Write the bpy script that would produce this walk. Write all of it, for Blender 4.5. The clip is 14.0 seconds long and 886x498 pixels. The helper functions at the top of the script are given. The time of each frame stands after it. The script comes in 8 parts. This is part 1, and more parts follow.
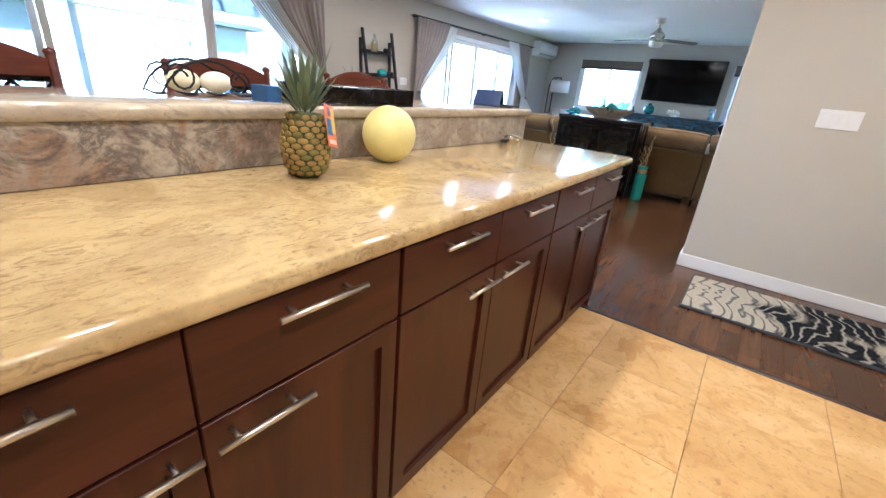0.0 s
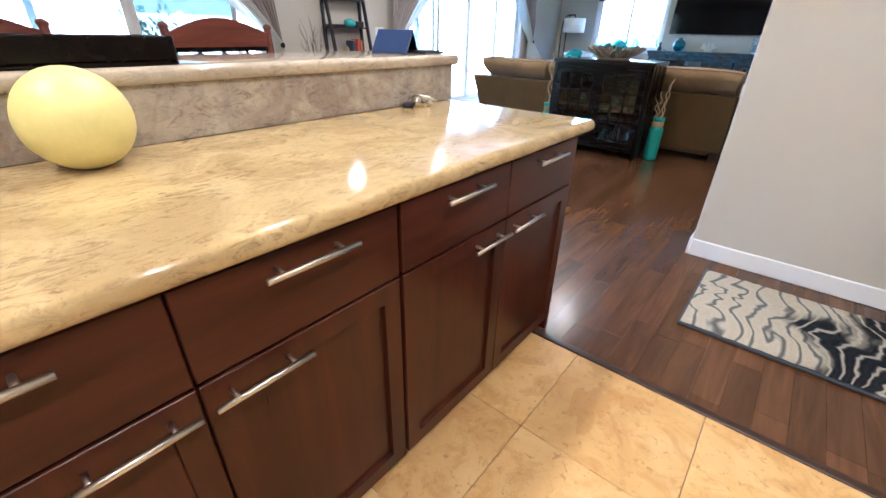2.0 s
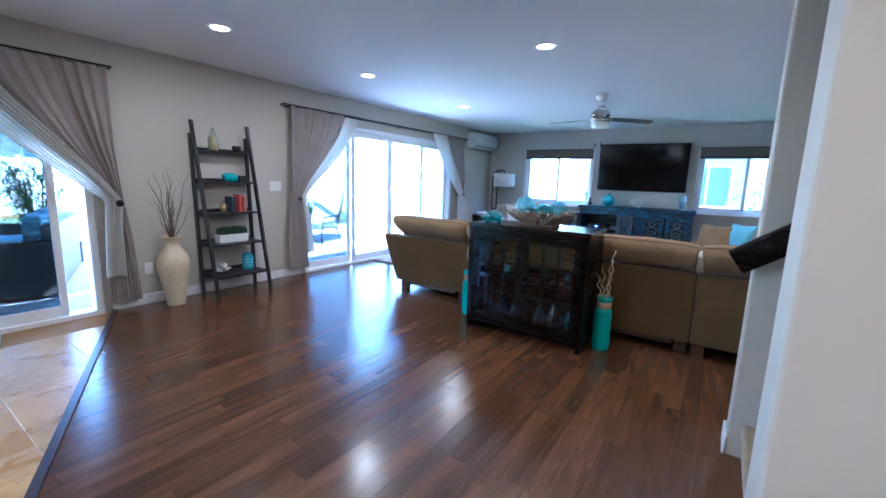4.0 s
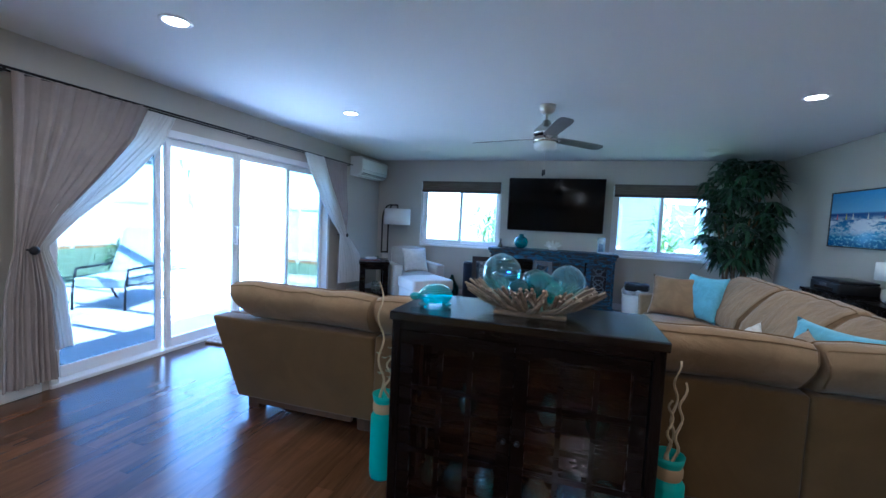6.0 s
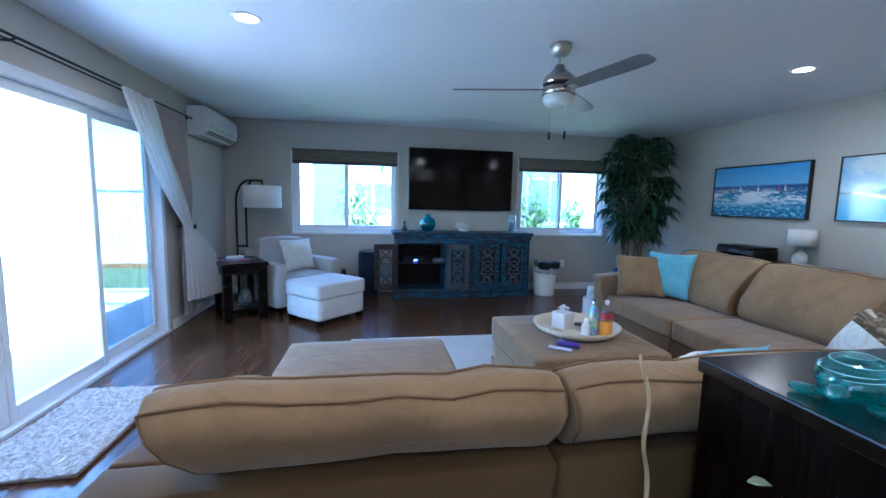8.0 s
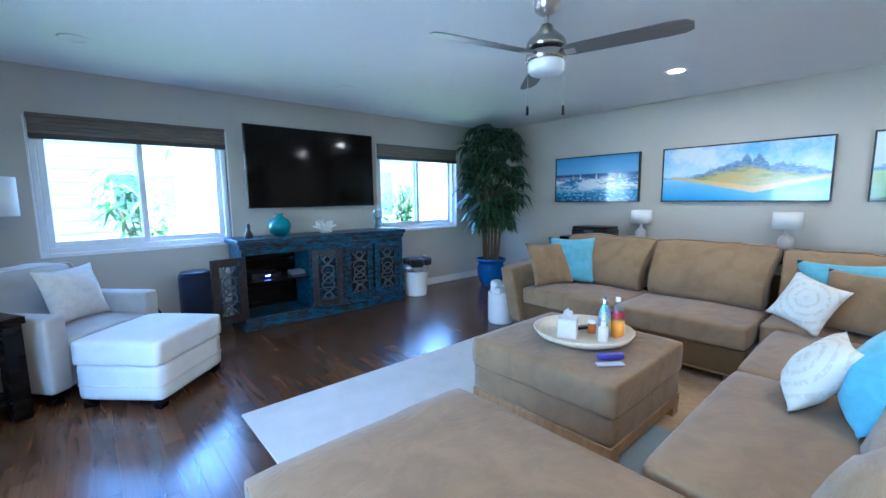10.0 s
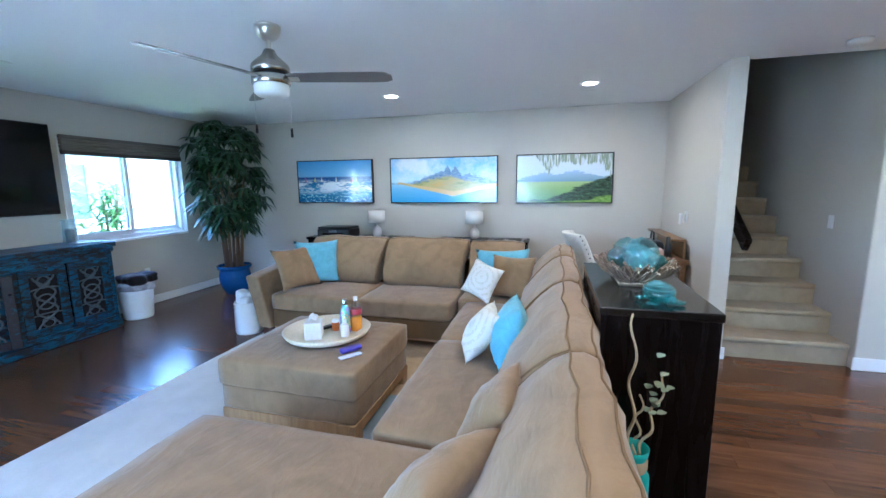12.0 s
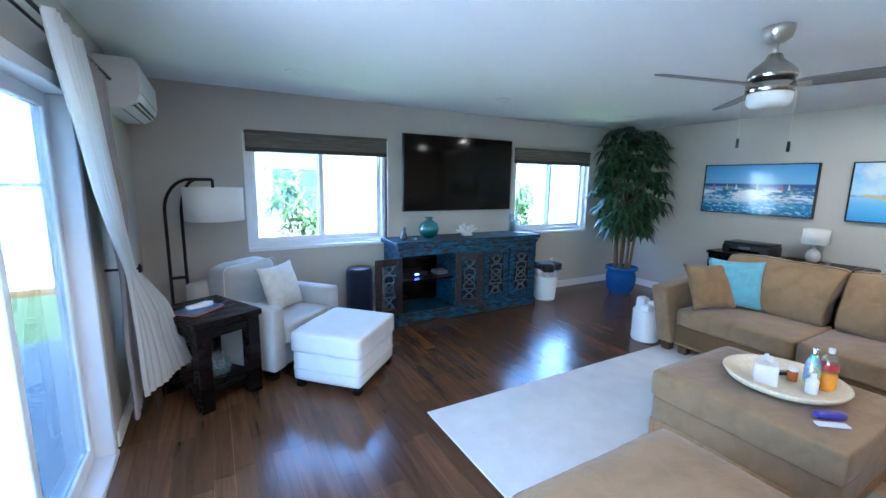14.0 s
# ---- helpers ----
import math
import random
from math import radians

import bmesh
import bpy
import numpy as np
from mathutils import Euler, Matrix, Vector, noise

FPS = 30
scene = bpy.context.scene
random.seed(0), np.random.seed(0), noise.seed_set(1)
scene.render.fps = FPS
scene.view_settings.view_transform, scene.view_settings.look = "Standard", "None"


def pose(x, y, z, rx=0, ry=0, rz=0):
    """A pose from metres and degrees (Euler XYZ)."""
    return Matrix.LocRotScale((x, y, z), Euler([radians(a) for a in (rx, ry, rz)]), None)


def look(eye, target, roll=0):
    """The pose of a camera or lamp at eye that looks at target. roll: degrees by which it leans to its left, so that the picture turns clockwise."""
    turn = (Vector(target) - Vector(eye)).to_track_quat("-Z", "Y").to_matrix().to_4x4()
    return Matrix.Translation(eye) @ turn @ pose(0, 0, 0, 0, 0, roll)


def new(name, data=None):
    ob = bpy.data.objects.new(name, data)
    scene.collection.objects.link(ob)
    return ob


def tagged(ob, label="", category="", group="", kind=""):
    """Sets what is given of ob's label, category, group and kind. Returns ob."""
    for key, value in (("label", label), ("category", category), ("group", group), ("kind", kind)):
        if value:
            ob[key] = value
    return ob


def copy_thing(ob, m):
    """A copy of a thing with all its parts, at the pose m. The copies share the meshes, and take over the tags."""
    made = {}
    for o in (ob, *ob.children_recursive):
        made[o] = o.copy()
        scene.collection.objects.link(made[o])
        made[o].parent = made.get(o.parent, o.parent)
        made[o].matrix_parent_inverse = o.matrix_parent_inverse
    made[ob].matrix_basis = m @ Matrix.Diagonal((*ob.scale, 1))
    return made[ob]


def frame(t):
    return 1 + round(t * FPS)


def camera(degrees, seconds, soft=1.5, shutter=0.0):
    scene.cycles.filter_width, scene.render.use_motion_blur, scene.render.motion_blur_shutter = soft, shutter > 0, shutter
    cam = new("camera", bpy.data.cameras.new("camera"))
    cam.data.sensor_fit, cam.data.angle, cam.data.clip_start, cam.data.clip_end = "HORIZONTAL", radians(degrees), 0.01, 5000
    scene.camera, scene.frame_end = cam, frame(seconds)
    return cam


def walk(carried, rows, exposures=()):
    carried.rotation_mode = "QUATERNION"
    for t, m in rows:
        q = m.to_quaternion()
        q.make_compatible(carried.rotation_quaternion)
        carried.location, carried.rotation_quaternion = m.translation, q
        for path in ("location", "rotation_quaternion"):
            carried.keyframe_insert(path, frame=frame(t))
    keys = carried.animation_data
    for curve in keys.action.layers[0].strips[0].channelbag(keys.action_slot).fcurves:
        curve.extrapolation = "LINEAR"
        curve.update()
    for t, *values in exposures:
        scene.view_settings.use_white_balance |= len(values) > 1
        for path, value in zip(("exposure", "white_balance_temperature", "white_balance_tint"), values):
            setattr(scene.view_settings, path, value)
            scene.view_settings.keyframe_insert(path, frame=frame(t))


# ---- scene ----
cam = camera(94.5, 14.0)
PATH = [
    (0, (1.343, 0.509, 1.205), (0.269, 2.022, 0.457), 5.2),
    (0.5, (1.379, 0.656, 1.175), (0.185, 1.964, 0.246), 1.6),
    (1, (1.422, 0.915, 1.147), (0.141, 2.042, 0.104), 3.6),
    (1.5, (1.373, 1.182, 1.138), (0.097, 2.313, 0.092), 3.3),
    (2, (1.376, 1.463, 1.183), (0.245, 2.823, 0.249), 1.1),
    (2.5, (1.289, 1.776, 1.236), (0.137, 3.231, 0.492), 2.0),
    (3, (1.193, 2.1, 1.278), (-0.028, 3.584, 0.725), 1.5),
    (3.5, (1.041, 2.49, 1.324), (-0.137, 4.047, 0.889), 0.3),
    (4, (0.944, 2.928, 1.317), (-0.158, 4.565, 0.988), 1.9),
    (6.5, (-0.613, 4.81, 1.362), (-0.968, 6.775, 1.237), 1.0),
    (7, (-1.009, 5.12, 1.367), (-1.104, 7.111, 1.198), -0.3),
    (7.5, (-1.367, 5.458, 1.351), (-1.213, 7.441, 1.14), 0.9),
    (8.6, (-2.14, 5.86, 1.33), (-1.60, 7.76, 1.10), 0.5),
    (9.3, (-2.47, 6.44, 1.305), (-1.62, 8.23, 1.07), 0.3),
    (9.8, (-2.5, 6.862, 1.303), (-1.34, 8.475, 1.07), 0.2),
    (10, (-2.547, 6.949, 1.33), (-1.238, 8.441, 1.081), -0.7),
    (10.5, (-2.59, 6.984, 1.368), (-0.888, 8.013, 1.155), -1.9),
    (11, (-2.585, 6.891, 1.352), (-0.724, 7.599, 1.158), -1.5),
    (11.5, (-2.667, 6.764, 1.367), (-0.766, 7.343, 1.139), -1.1),
    (12, (-2.713, 6.741, 1.485), (-0.804, 7.252, 1.18), -0.6),
    (12.5, (-2.775, 6.827, 1.606), (-0.893, 7.426, 1.29), -0.5),
    (13, (-2.895, 6.976, 1.654), (-1.116, 7.828, 1.325), 1.4),
    (13.5, (-3.017, 7.142, 1.619), (-1.681, 8.598, 1.307), 1.3),
    (14, (-3.13, 7.242, 1.608), (-2.163, 8.961, 1.277), 1.0),
]
EXPOSURES = [(0, 5.5, 5000, 12), (0.9, 5.25, 5250, 11), (1.5, 5.35, 5200, 11), (2.5, 5.75, 4620, 13), (3.5, 5.4, 4450, 13), (4.2, 5.15, 4420, 12), (6.3, 4.72, 4480, 11), (7.7, 4.78, 4480, 11), (9.8, 5.3, 4560, 9), (12.5, 5.42, 4760, 11), (14, 5.4, 4930, 11)]
walk(cam, [(t, look(eye, target, roll)) for t, eye, target, roll in PATH], EXPOSURES)

# ---- world and large lights ----
SUN_ELEVATION, SUN_AZIMUTH = 63.0, 130.0  # azimuth clockwise from +y
world = bpy.data.worlds.new("sky_world")
scene.world = world
world.use_nodes = True
wn = world.node_tree.nodes
sky = wn.new("ShaderNodeTexSky")
sky.sky_type = "NISHITA"
sky.sun_disc = False
sky.sun_elevation = radians(SUN_ELEVATION)
sky.sun_rotation = radians(SUN_AZIMUTH)
wn["Background"].inputs["Strength"].default_value = 0.15
world.node_tree.links.new(sky.outputs["Color"], wn["Background"].inputs["Color"])
sun_data = bpy.data.lights.new("sun", "SUN")
sun_data.energy, sun_data.angle, sun_data.color = 5.0, radians(0.5), (1.0, 0.95, 0.87)
sun_lamp = new("sun", sun_data)
az, el = radians(SUN_AZIMUTH), radians(SUN_ELEVATION)
sun_from = Vector((math.sin(az) * math.cos(el), math.cos(az) * math.cos(el), math.sin(el)))
sun_lamp.matrix_world = look(sun_from * 30, (0, 0, 0))

# recessed ceiling lamps: x, y, lit
DOWNLIGHTS = [(-2.47, 4.77, 1), (-2.47, 6.4, 1), (-2.48, 8.45, 1), (-0.42, 6.37, 1), (1.62, 6.43, 1), (1.59, 8.45, 1),
              (-0.45, 4.5, 1), (-2.48, 10.82, 0), (-0.43, 10.81, 0), (1.58, 10.81, 0),
              (1.75, 3.0, 0.3), (1.95, 1.55, 0.75), (1.95, 0.1, 1.0), (0.25, 2.6, 0.75), (0.25, 0.9, 0.7)]
LAMP_WATTS, KITCHEN_WATTS = 0.34, 0.72

# ---- materials ----


class Mat:
    """A small node builder round one Principled shader."""

    def __init__(self, name, rough=0.5, metal=0.0, spec=0.5):
        self.m = bpy.data.materials.new(name)
        self.m.use_nodes = True
        self.t = self.m.node_tree
        self.b = self.t.nodes["Principled BSDF"]
        self.b.inputs["Roughness"].default_value = rough
        self.b.inputs["Metallic"].default_value = metal
        self.b.inputs["Specular IOR Level"].default_value = spec
        self.co = self.t.nodes.new("ShaderNodeTexCoord").outputs["Object"]

    def node(self, kind, **sockets):
        n = self.t.nodes.new(kind)
        for key, value in sockets.items():
            s = n.inputs[key.replace("_", " ")]
            if isinstance(value, bpy.types.NodeSocket):
                self.t.links.new(value, s)
            else:
                s.default_value = value
        return n

    def scaled(self, sx, sy, sz, rot=(0, 0, 0), shift=None):
        n = self.node("ShaderNodeMapping", Vector=self.co)
        n.inputs["Scale"].default_value = (sx, sy, sz)
        n.inputs["Rotation"].default_value = rot
        if shift is not None:
            self.t.links.new(shift, n.inputs["Location"])
        return n.outputs["Vector"]

    def noise(self, scale, detail=4.0, rough=0.55, vec=None, distort=0.0):
        n = self.node("ShaderNodeTexNoise", Vector=vec or self.co, Scale=scale, Detail=detail, Roughness=rough, Distortion=distort)
        return n.outputs["Fac"]

    def ramp(self, fac, stops, mode="LINEAR"):
        n = self.node("ShaderNodeValToRGB", Fac=fac)
        r = n.color_ramp
        r.interpolation = mode
        while len(r.elements) < len(stops):
            r.elements.new(0.5)
        for e, (p, c) in zip(r.elements, stops):
            e.position = p
            e.color = (*c, 1) if len(c) == 3 else c
        return n.outputs["Color"]

    def mix(self, fac, a, b, mode="MIX"):
        n = self.t.nodes.new("ShaderNodeMix")
        n.data_type, n.blend_type = "RGBA", mode
        for i, v in ((0, fac), (6, a), (7, b)):
            if isinstance(v, bpy.types.NodeSocket):
                self.t.links.new(v, n.inputs[i])
            elif i == 0:
                n.inputs[i].default_value = v
            else:
                n.inputs[i].default_value = (*v, 1) if len(v) == 3 else v
        return n.outputs[2]

    def math(self, op, a, b=0.0):
        n = self.t.nodes.new("ShaderNodeMath")
        n.operation = op
        for i, v in ((0, a), (1, b)):
            if isinstance(v, bpy.types.NodeSocket):
                self.t.links.new(v, n.inputs[i])
            else:
                n.inputs[i].default_value = v
        return n.outputs[0]

    def split(self, vec=None):
        return self.node("ShaderNodeSeparateXYZ", Vector=vec or self.co).outputs

    def random(self):
        return self.t.nodes.new("ShaderNodeObjectInfo").outputs["Random"]

    def island(self):
        return self.t.nodes.new("ShaderNodeNewGeometry").outputs["Random Per Island"]

    def color(self, c):
        if isinstance(c, bpy.types.NodeSocket):
            self.t.links.new(c, self.b.inputs["Base Color"])
        else:
            self.b.inputs["Base Color"].default_value = (*c, 1)
        return self

    def roughness(self, fac, lo, hi):
        n = self.node("ShaderNodeMapRange", Value=fac)
        n.inputs["To Min"].default_value, n.inputs["To Max"].default_value = lo, hi
        self.t.links.new(n.outputs["Result"], self.b.inputs["Roughness"])
        return self

    def bump(self, fac, strength=0.2, distance=0.002):
        n = self.node("ShaderNodeBump", Height=fac, Strength=strength, Distance=distance)
        self.t.links.new(n.outputs["Normal"], self.b.inputs["Normal"])
        return self

    def set(self, **sockets):
        for key, value in sockets.items():
            self.b.inputs[key.replace("_", " ")].default_value = value
        return self


def plain(name, c, rough=0.5, metal=0.0, vary=0.12, coarse=3.0, fine=60.0, bump=0.1, spec=0.5):
    """A surface of one colour with stains, grain and a fine relief."""
    k = Mat(name, rough, metal, spec)
    lo = tuple(v * (1 - vary) for v in c)
    hi = tuple(min(1, v * (1 + vary)) for v in c)
    base = k.mix(k.noise(coarse), lo, hi)
    f = k.noise(fine, 3.0)
    k.color(k.mix(0.25, base, k.ramp(f, [(0.3, lo), (0.7, hi)])))
    k.bump(f, bump, 0.001)
    k.roughness(k.noise(coarse * 2.3), max(0.02, rough - 0.06), min(1, rough + 0.08))
    return k.m


def wood(name, dark, light, along="x", rough=0.35, scale=1.0, per_piece=0.0, spec=0.5, pores=0.45):
    k = Mat(name, rough, 0, spec)
    s = {"x": (1.2, 14, 14), "y": (14, 1.2, 14), "z": (14, 14, 1.2)}[along]
    rnd = k.random()
    shift = k.node("ShaderNodeCombineXYZ", X=k.math("MULTIPLY", rnd, 17.0), Y=k.math("MULTIPLY", rnd, 31.0), Z=k.math("MULTIPLY", rnd, 7.0)).outputs["Vector"]
    v = k.scaled(*[a * scale for a in s], shift=shift)
    g = k.noise(1.6, 6.0, 0.6, v, 1.2)
    fine = k.noise(9.0, 4.0, 0.7, v)
    c = k.ramp(g, [(0.3, dark), (0.7, light)])
    c = k.mix(k.math("MULTIPLY", fine, pores), c, tuple(d * 0.55 for d in dark))
    if per_piece:
        c = k.mix(1.0, c, k.ramp(rnd, [(0.0, (1 - per_piece,) * 3), (1.0, (1, 1, 1))]), "MULTIPLY")
    k.color(c)
    k.bump(fine, 0.06, 0.0008)
    k.roughness(g, rough - 0.08, rough + 0.1)
    return k.m


def fabric(name, c, vary=0.18, weave=350.0, rough=0.95, coarse=4.0, sheen=0.3, bump=0.25, creases=0.0):
    k = Mat(name, rough, 0, 0.25)
    lo, hi = tuple(v * (1 - vary) for v in c), tuple(min(1, v * (1 + vary)) for v in c)
    base = k.ramp(k.noise(coarse, 5.0, 0.6, None, 0.6), [(0.38, lo), (0.62, hi)])
    w = k.noise(weave, 2.0)
    k.color(k.mix(0.3, base, k.ramp(w, [(0.35, lo), (0.65, hi)])))
    folds = k.noise(3.2, 4.0, 0.55, k.scaled(1.0, 2.2, 1.3), 1.8)
    k.bump(k.math("ADD", k.math("MULTIPLY", w, 0.12), k.math("MULTIPLY", folds, creases)), bump, 0.008)
    k.set(Sheen_Weight=sheen, Sheen_Roughness=0.4)
    return k.m


def granite(name, light, mid, dark, rust, vein_rot, vein=1.0, swirl=0.0):
    """Polished granite: cloudy ground, fine drawn-out flecks, and broad swirls where asked."""
    k = Mat(name, 0.06, 0, 0.5)
    v = k.scaled(5.0, 2.2, 5.0, (0, 0, vein_rot))
    flow = k.noise(1.5, 8.0, 0.66, v, 1.8)
    c = k.ramp(flow, [(0.28, mid), (0.45, light), (0.6, light), (0.74, rust)])
    cloud = k.noise(5.5, 6.0, 0.65, None, 1.0)
    c = k.mix(k.ramp(cloud, [(0.42, (0, 0, 0)), (0.60, (min(1, 0.85 * vein),) * 3)]), c, mid)
    if swirl:
        along = k.ramp(k.math("DIVIDE", k.split()[1], 3.7), [(0.42, (1, 1, 1)), (0.66, (0.22, 0.22, 0.22))])
        big = k.noise(4.2, 7.0, 0.66, None, 3.0)
        c = k.mix(k.math("MULTIPLY", along, k.ramp(cloud, [(0.50, (0, 0, 0)), (0.62, (0.7, 0.7, 0.7))])), c, rust)
        c = k.mix(k.math("MULTIPLY", along, k.ramp(big, [(0.45, (0, 0, 0)), (0.56, (swirl,) * 3), (0.62, (swirl * 0.3,) * 3), (0.70, (swirl,) * 3)])), c, dark)
    gate = k.ramp(k.noise(6.0, 4.0, 0.6), [(0.38, (0.25, 0.25, 0.25)), (0.56, (min(1, 0.9 * vein),) * 3)])
    strokes = k.noise(8.0, 7.0, 0.72, v, 1.6)
    c = k.mix(k.math("MULTIPLY", gate, k.ramp(strokes, [(0.50, (0, 0, 0)), (0.70, (1, 1, 1))])), c, dark)
    grain = k.noise(130.0, 3.0, 0.7)
    c = k.mix(k.ramp(grain, [(0.6, (0, 0, 0)), (0.72, (0.5 * vein,) * 3)]), c, dark)
    c = k.mix(0.1, c, k.ramp(grain, [(0.35, mid), (0.65, light)]))
    k.color(c)
    k.roughness(cloud, 0.06, 0.13)
    k.bump(grain, 0.02, 0.0005)
    return k.m


def glass_pane(name, tint=(0.96, 0.99, 1.0)):
    k = Mat(name)
    tr = k.node("ShaderNodeBsdfTransparent", Color=(*tint, 1))
    gl = k.node("ShaderNodeBsdfGlossy", Color=(1, 1, 1, 1), Roughness=0.0)
    fr = k.node("ShaderNodeLayerWeight", Blend=0.5)
    gloss = k.math("ADD", k.math("MULTIPLY", k.math("POWER", fr.outputs["Facing"], 5.0), 0.55), 0.035)
    mx = k.node("ShaderNodeMixShader", Fac=gloss)
    k.t.links.new(tr.outputs[0], mx.inputs[1])
    k.t.links.new(gl.outputs[0], mx.inputs[2])
    k.t.links.new(mx.outputs[0], k.t.nodes["Material Output"].inputs["Surface"])
    return k.m


def blown_glass(name, c, rough=0.03):
    """Thin coloured glass: clear in the middle, denser and brighter towards the rim."""
    k = Mat(name, rough, 0, 0.5)
    n = k.noise(14.0, 3.0, 0.5, None, 2.0)
    tint = k.mix(n, tuple(v ** 0.6 for v in c), c)
    tr = k.node("ShaderNodeBsdfTransparent", Color=tint)
    tl = k.node("ShaderNodeBsdfTranslucent", Color=tint)
    df = k.node("ShaderNodeBsdfDiffuse", Color=tint)
    gl = k.node("ShaderNodeBsdfGlossy", Color=(1, 1, 1, 1), Roughness=rough)
    bp = k.node("ShaderNodeBump", Height=n, Strength=0.35, Distance=0.008)
    k.t.links.new(bp.outputs["Normal"], gl.inputs["Normal"])
    ms, m1, m2 = (k.t.nodes.new("ShaderNodeMixShader") for _ in range(3))
    ms.inputs[0].default_value = 0.5
    k.t.links.new(tl.outputs[0], ms.inputs[1])
    k.t.links.new(df.outputs[0], ms.inputs[2])
    k.t.links.new(k.ramp(n, [(0.4, (0.03, 0.03, 0.03)), (0.7, (0.16, 0.16, 0.16))]), m1.inputs[0])
    k.t.links.new(tr.outputs[0], m1.inputs[1])
    k.t.links.new(ms.outputs[0], m1.inputs[2])
    fr = k.node("ShaderNodeLayerWeight", Blend=0.5)
    gloss = k.math("ADD", k.math("MULTIPLY", k.math("POWER", fr.outputs["Facing"], 3.0), 0.75), 0.10)
    k.t.links.new(gloss, m2.inputs[0])
    k.t.links.new(m1.outputs[0], m2.inputs[1])
    k.t.links.new(gl.outputs[0], m2.inputs[2])
    k.t.links.new(m2.outputs[0], k.t.nodes["Material Output"].inputs["Surface"])
    return k.m


def glow(name, c, strength):
    k = Mat(name)
    k.color((0.8, 0.8, 0.8))
    k.set(Emission_Color=(*c, 1), Emission_Strength=strength)
    return k.m


WALL = plain("wall_paint_greige", (0.52, 0.485, 0.42), 0.75, vary=0.03, coarse=0.8, fine=140, bump=0.18, spec=0.3)
CEIL = plain("ceiling_paint_white", (0.80, 0.80, 0.80), 0.85, vary=0.02, coarse=0.7, fine=90, bump=0.2, spec=0.2)
TRIM = plain("white_trim_paint", (0.8, 0.8, 0.79), 0.4, vary=0.02, bump=0.03)
VINYL = plain("white_vinyl", (0.78, 0.79, 0.8), 0.35, vary=0.02, bump=0.02)
ESPRESSO = wood("espresso_cabinet_wood", (0.030, 0.0064, 0.0032), (0.076, 0.0178, 0.0086), "z", 0.3, 0.6, 0, 0.28)
ESPRESSO_H = wood("espresso_cabinet_wood_across", (0.030, 0.0064, 0.0032), (0.076, 0.0178, 0.0086), "y", 0.3, 0.6, 0, 0.28)
NICKEL = plain("brushed_nickel", (0.62, 0.59, 0.54), 0.3, 1.0, vary=0.05, fine=200, bump=0.04)
CHROME = plain("chrome", (0.75, 0.75, 0.76), 0.08, 1.0, vary=0.02, bump=0.0)
COUNTER = granite("cream_granite", (0.50, 0.375, 0.18), (0.35, 0.245, 0.11), (0.12, 0.068, 0.035), (0.44, 0.24, 0.085), 0.35, 1.0)
SPLASH = granite("grey_granite", (0.52, 0.46, 0.37), (0.30, 0.265, 0.24), (0.075, 0.058, 0.062), (0.36, 0.19, 0.085), -0.5, 0.85, 0.85)
LEDGE = granite("pale_granite", (0.52, 0.45, 0.34), (0.35, 0.3, 0.24), (0.12, 0.10, 0.09), (0.42, 0.29, 0.18), 0.2, 0.8)


def travertine():
    k = Mat("travertine", 0.28)
    rnd = k.random()
    shift = k.node("ShaderNodeCombineXYZ", X=k.math("MULTIPLY", rnd, 23.0), Y=k.math("MULTIPLY", rnd, 41.0), Z=k.math("MULTIPLY", rnd, 5.0)).outputs["Vector"]
    v = k.scaled(1, 1, 1, shift=shift)
    big = k.noise(3.0, 5.0, 0.55, v, 0.6)
    c = k.ramp(big, [(0.25, (0.52, 0.30, 0.105)), (0.5, (0.70, 0.45, 0.175)), (0.75, (0.80, 0.57, 0.27))])
    holes = k.noise(34.0, 6.0, 0.72, k.scaled(1, 1, 1, shift=shift), 0.4)
    c = k.mix(k.ramp(holes, [(0.56, (0, 0, 0)), (0.66, (0.65, 0.65, 0.65))]), c, (0.34, 0.17, 0.055))
    c = k.mix(k.ramp(k.noise(9.0, 6.0, 0.65, v, 1.0), [(0.48, (0, 0, 0)), (0.62, (0.5, 0.5, 0.5))]), c, (0.50, 0.26, 0.07))
    c = k.mix(1.0, c, k.ramp(rnd, [(0, (0.86, 0.86, 0.86)), (1, (1, 1, 1))]), "MULTIPLY")
    k.color(c)
    k.bump(k.ramp(holes, [(0.6, (1, 1, 1)), (0.7, (0, 0, 0))]), 0.25, 0.0015)
    k.roughness(big, 0.22, 0.36)
    return k.m


TRAVERTINE = travertine()
GROUT = plain("grout", (0.34, 0.19, 0.07), 0.9, vary=0.15)
PLANK = wood("laminate_plank", (0.088, 0.038, 0.016), (0.178, 0.081, 0.034), "y", 0.2, 0.8, 0.45, 0.5, 0.22)
STRIP = wood("dark_transition_strip", (0.03, 0.015, 0.01), (0.07, 0.035, 0.022), "x", 0.35)
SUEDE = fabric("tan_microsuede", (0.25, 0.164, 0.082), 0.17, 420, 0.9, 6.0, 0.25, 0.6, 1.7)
# same suede, darkened: shade on the sofa's body and backs put into colour
SUEDE_SHADED = fabric("tan_microsuede_shaded", (0.125, 0.073, 0.027), 0.16, 420, 0.92, 3.0, 0.25)
PIPING = fabric("brown_piping", (0.19, 0.122, 0.06), 0.1, sheen=0.0)
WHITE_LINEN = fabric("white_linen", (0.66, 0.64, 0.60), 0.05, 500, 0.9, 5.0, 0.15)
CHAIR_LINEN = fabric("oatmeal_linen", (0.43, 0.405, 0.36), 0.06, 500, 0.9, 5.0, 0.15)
CREAM_LINEN = fabric("cream_linen", (0.62, 0.58, 0.50), 0.1, 300, 0.95, 18.0, 0.15)
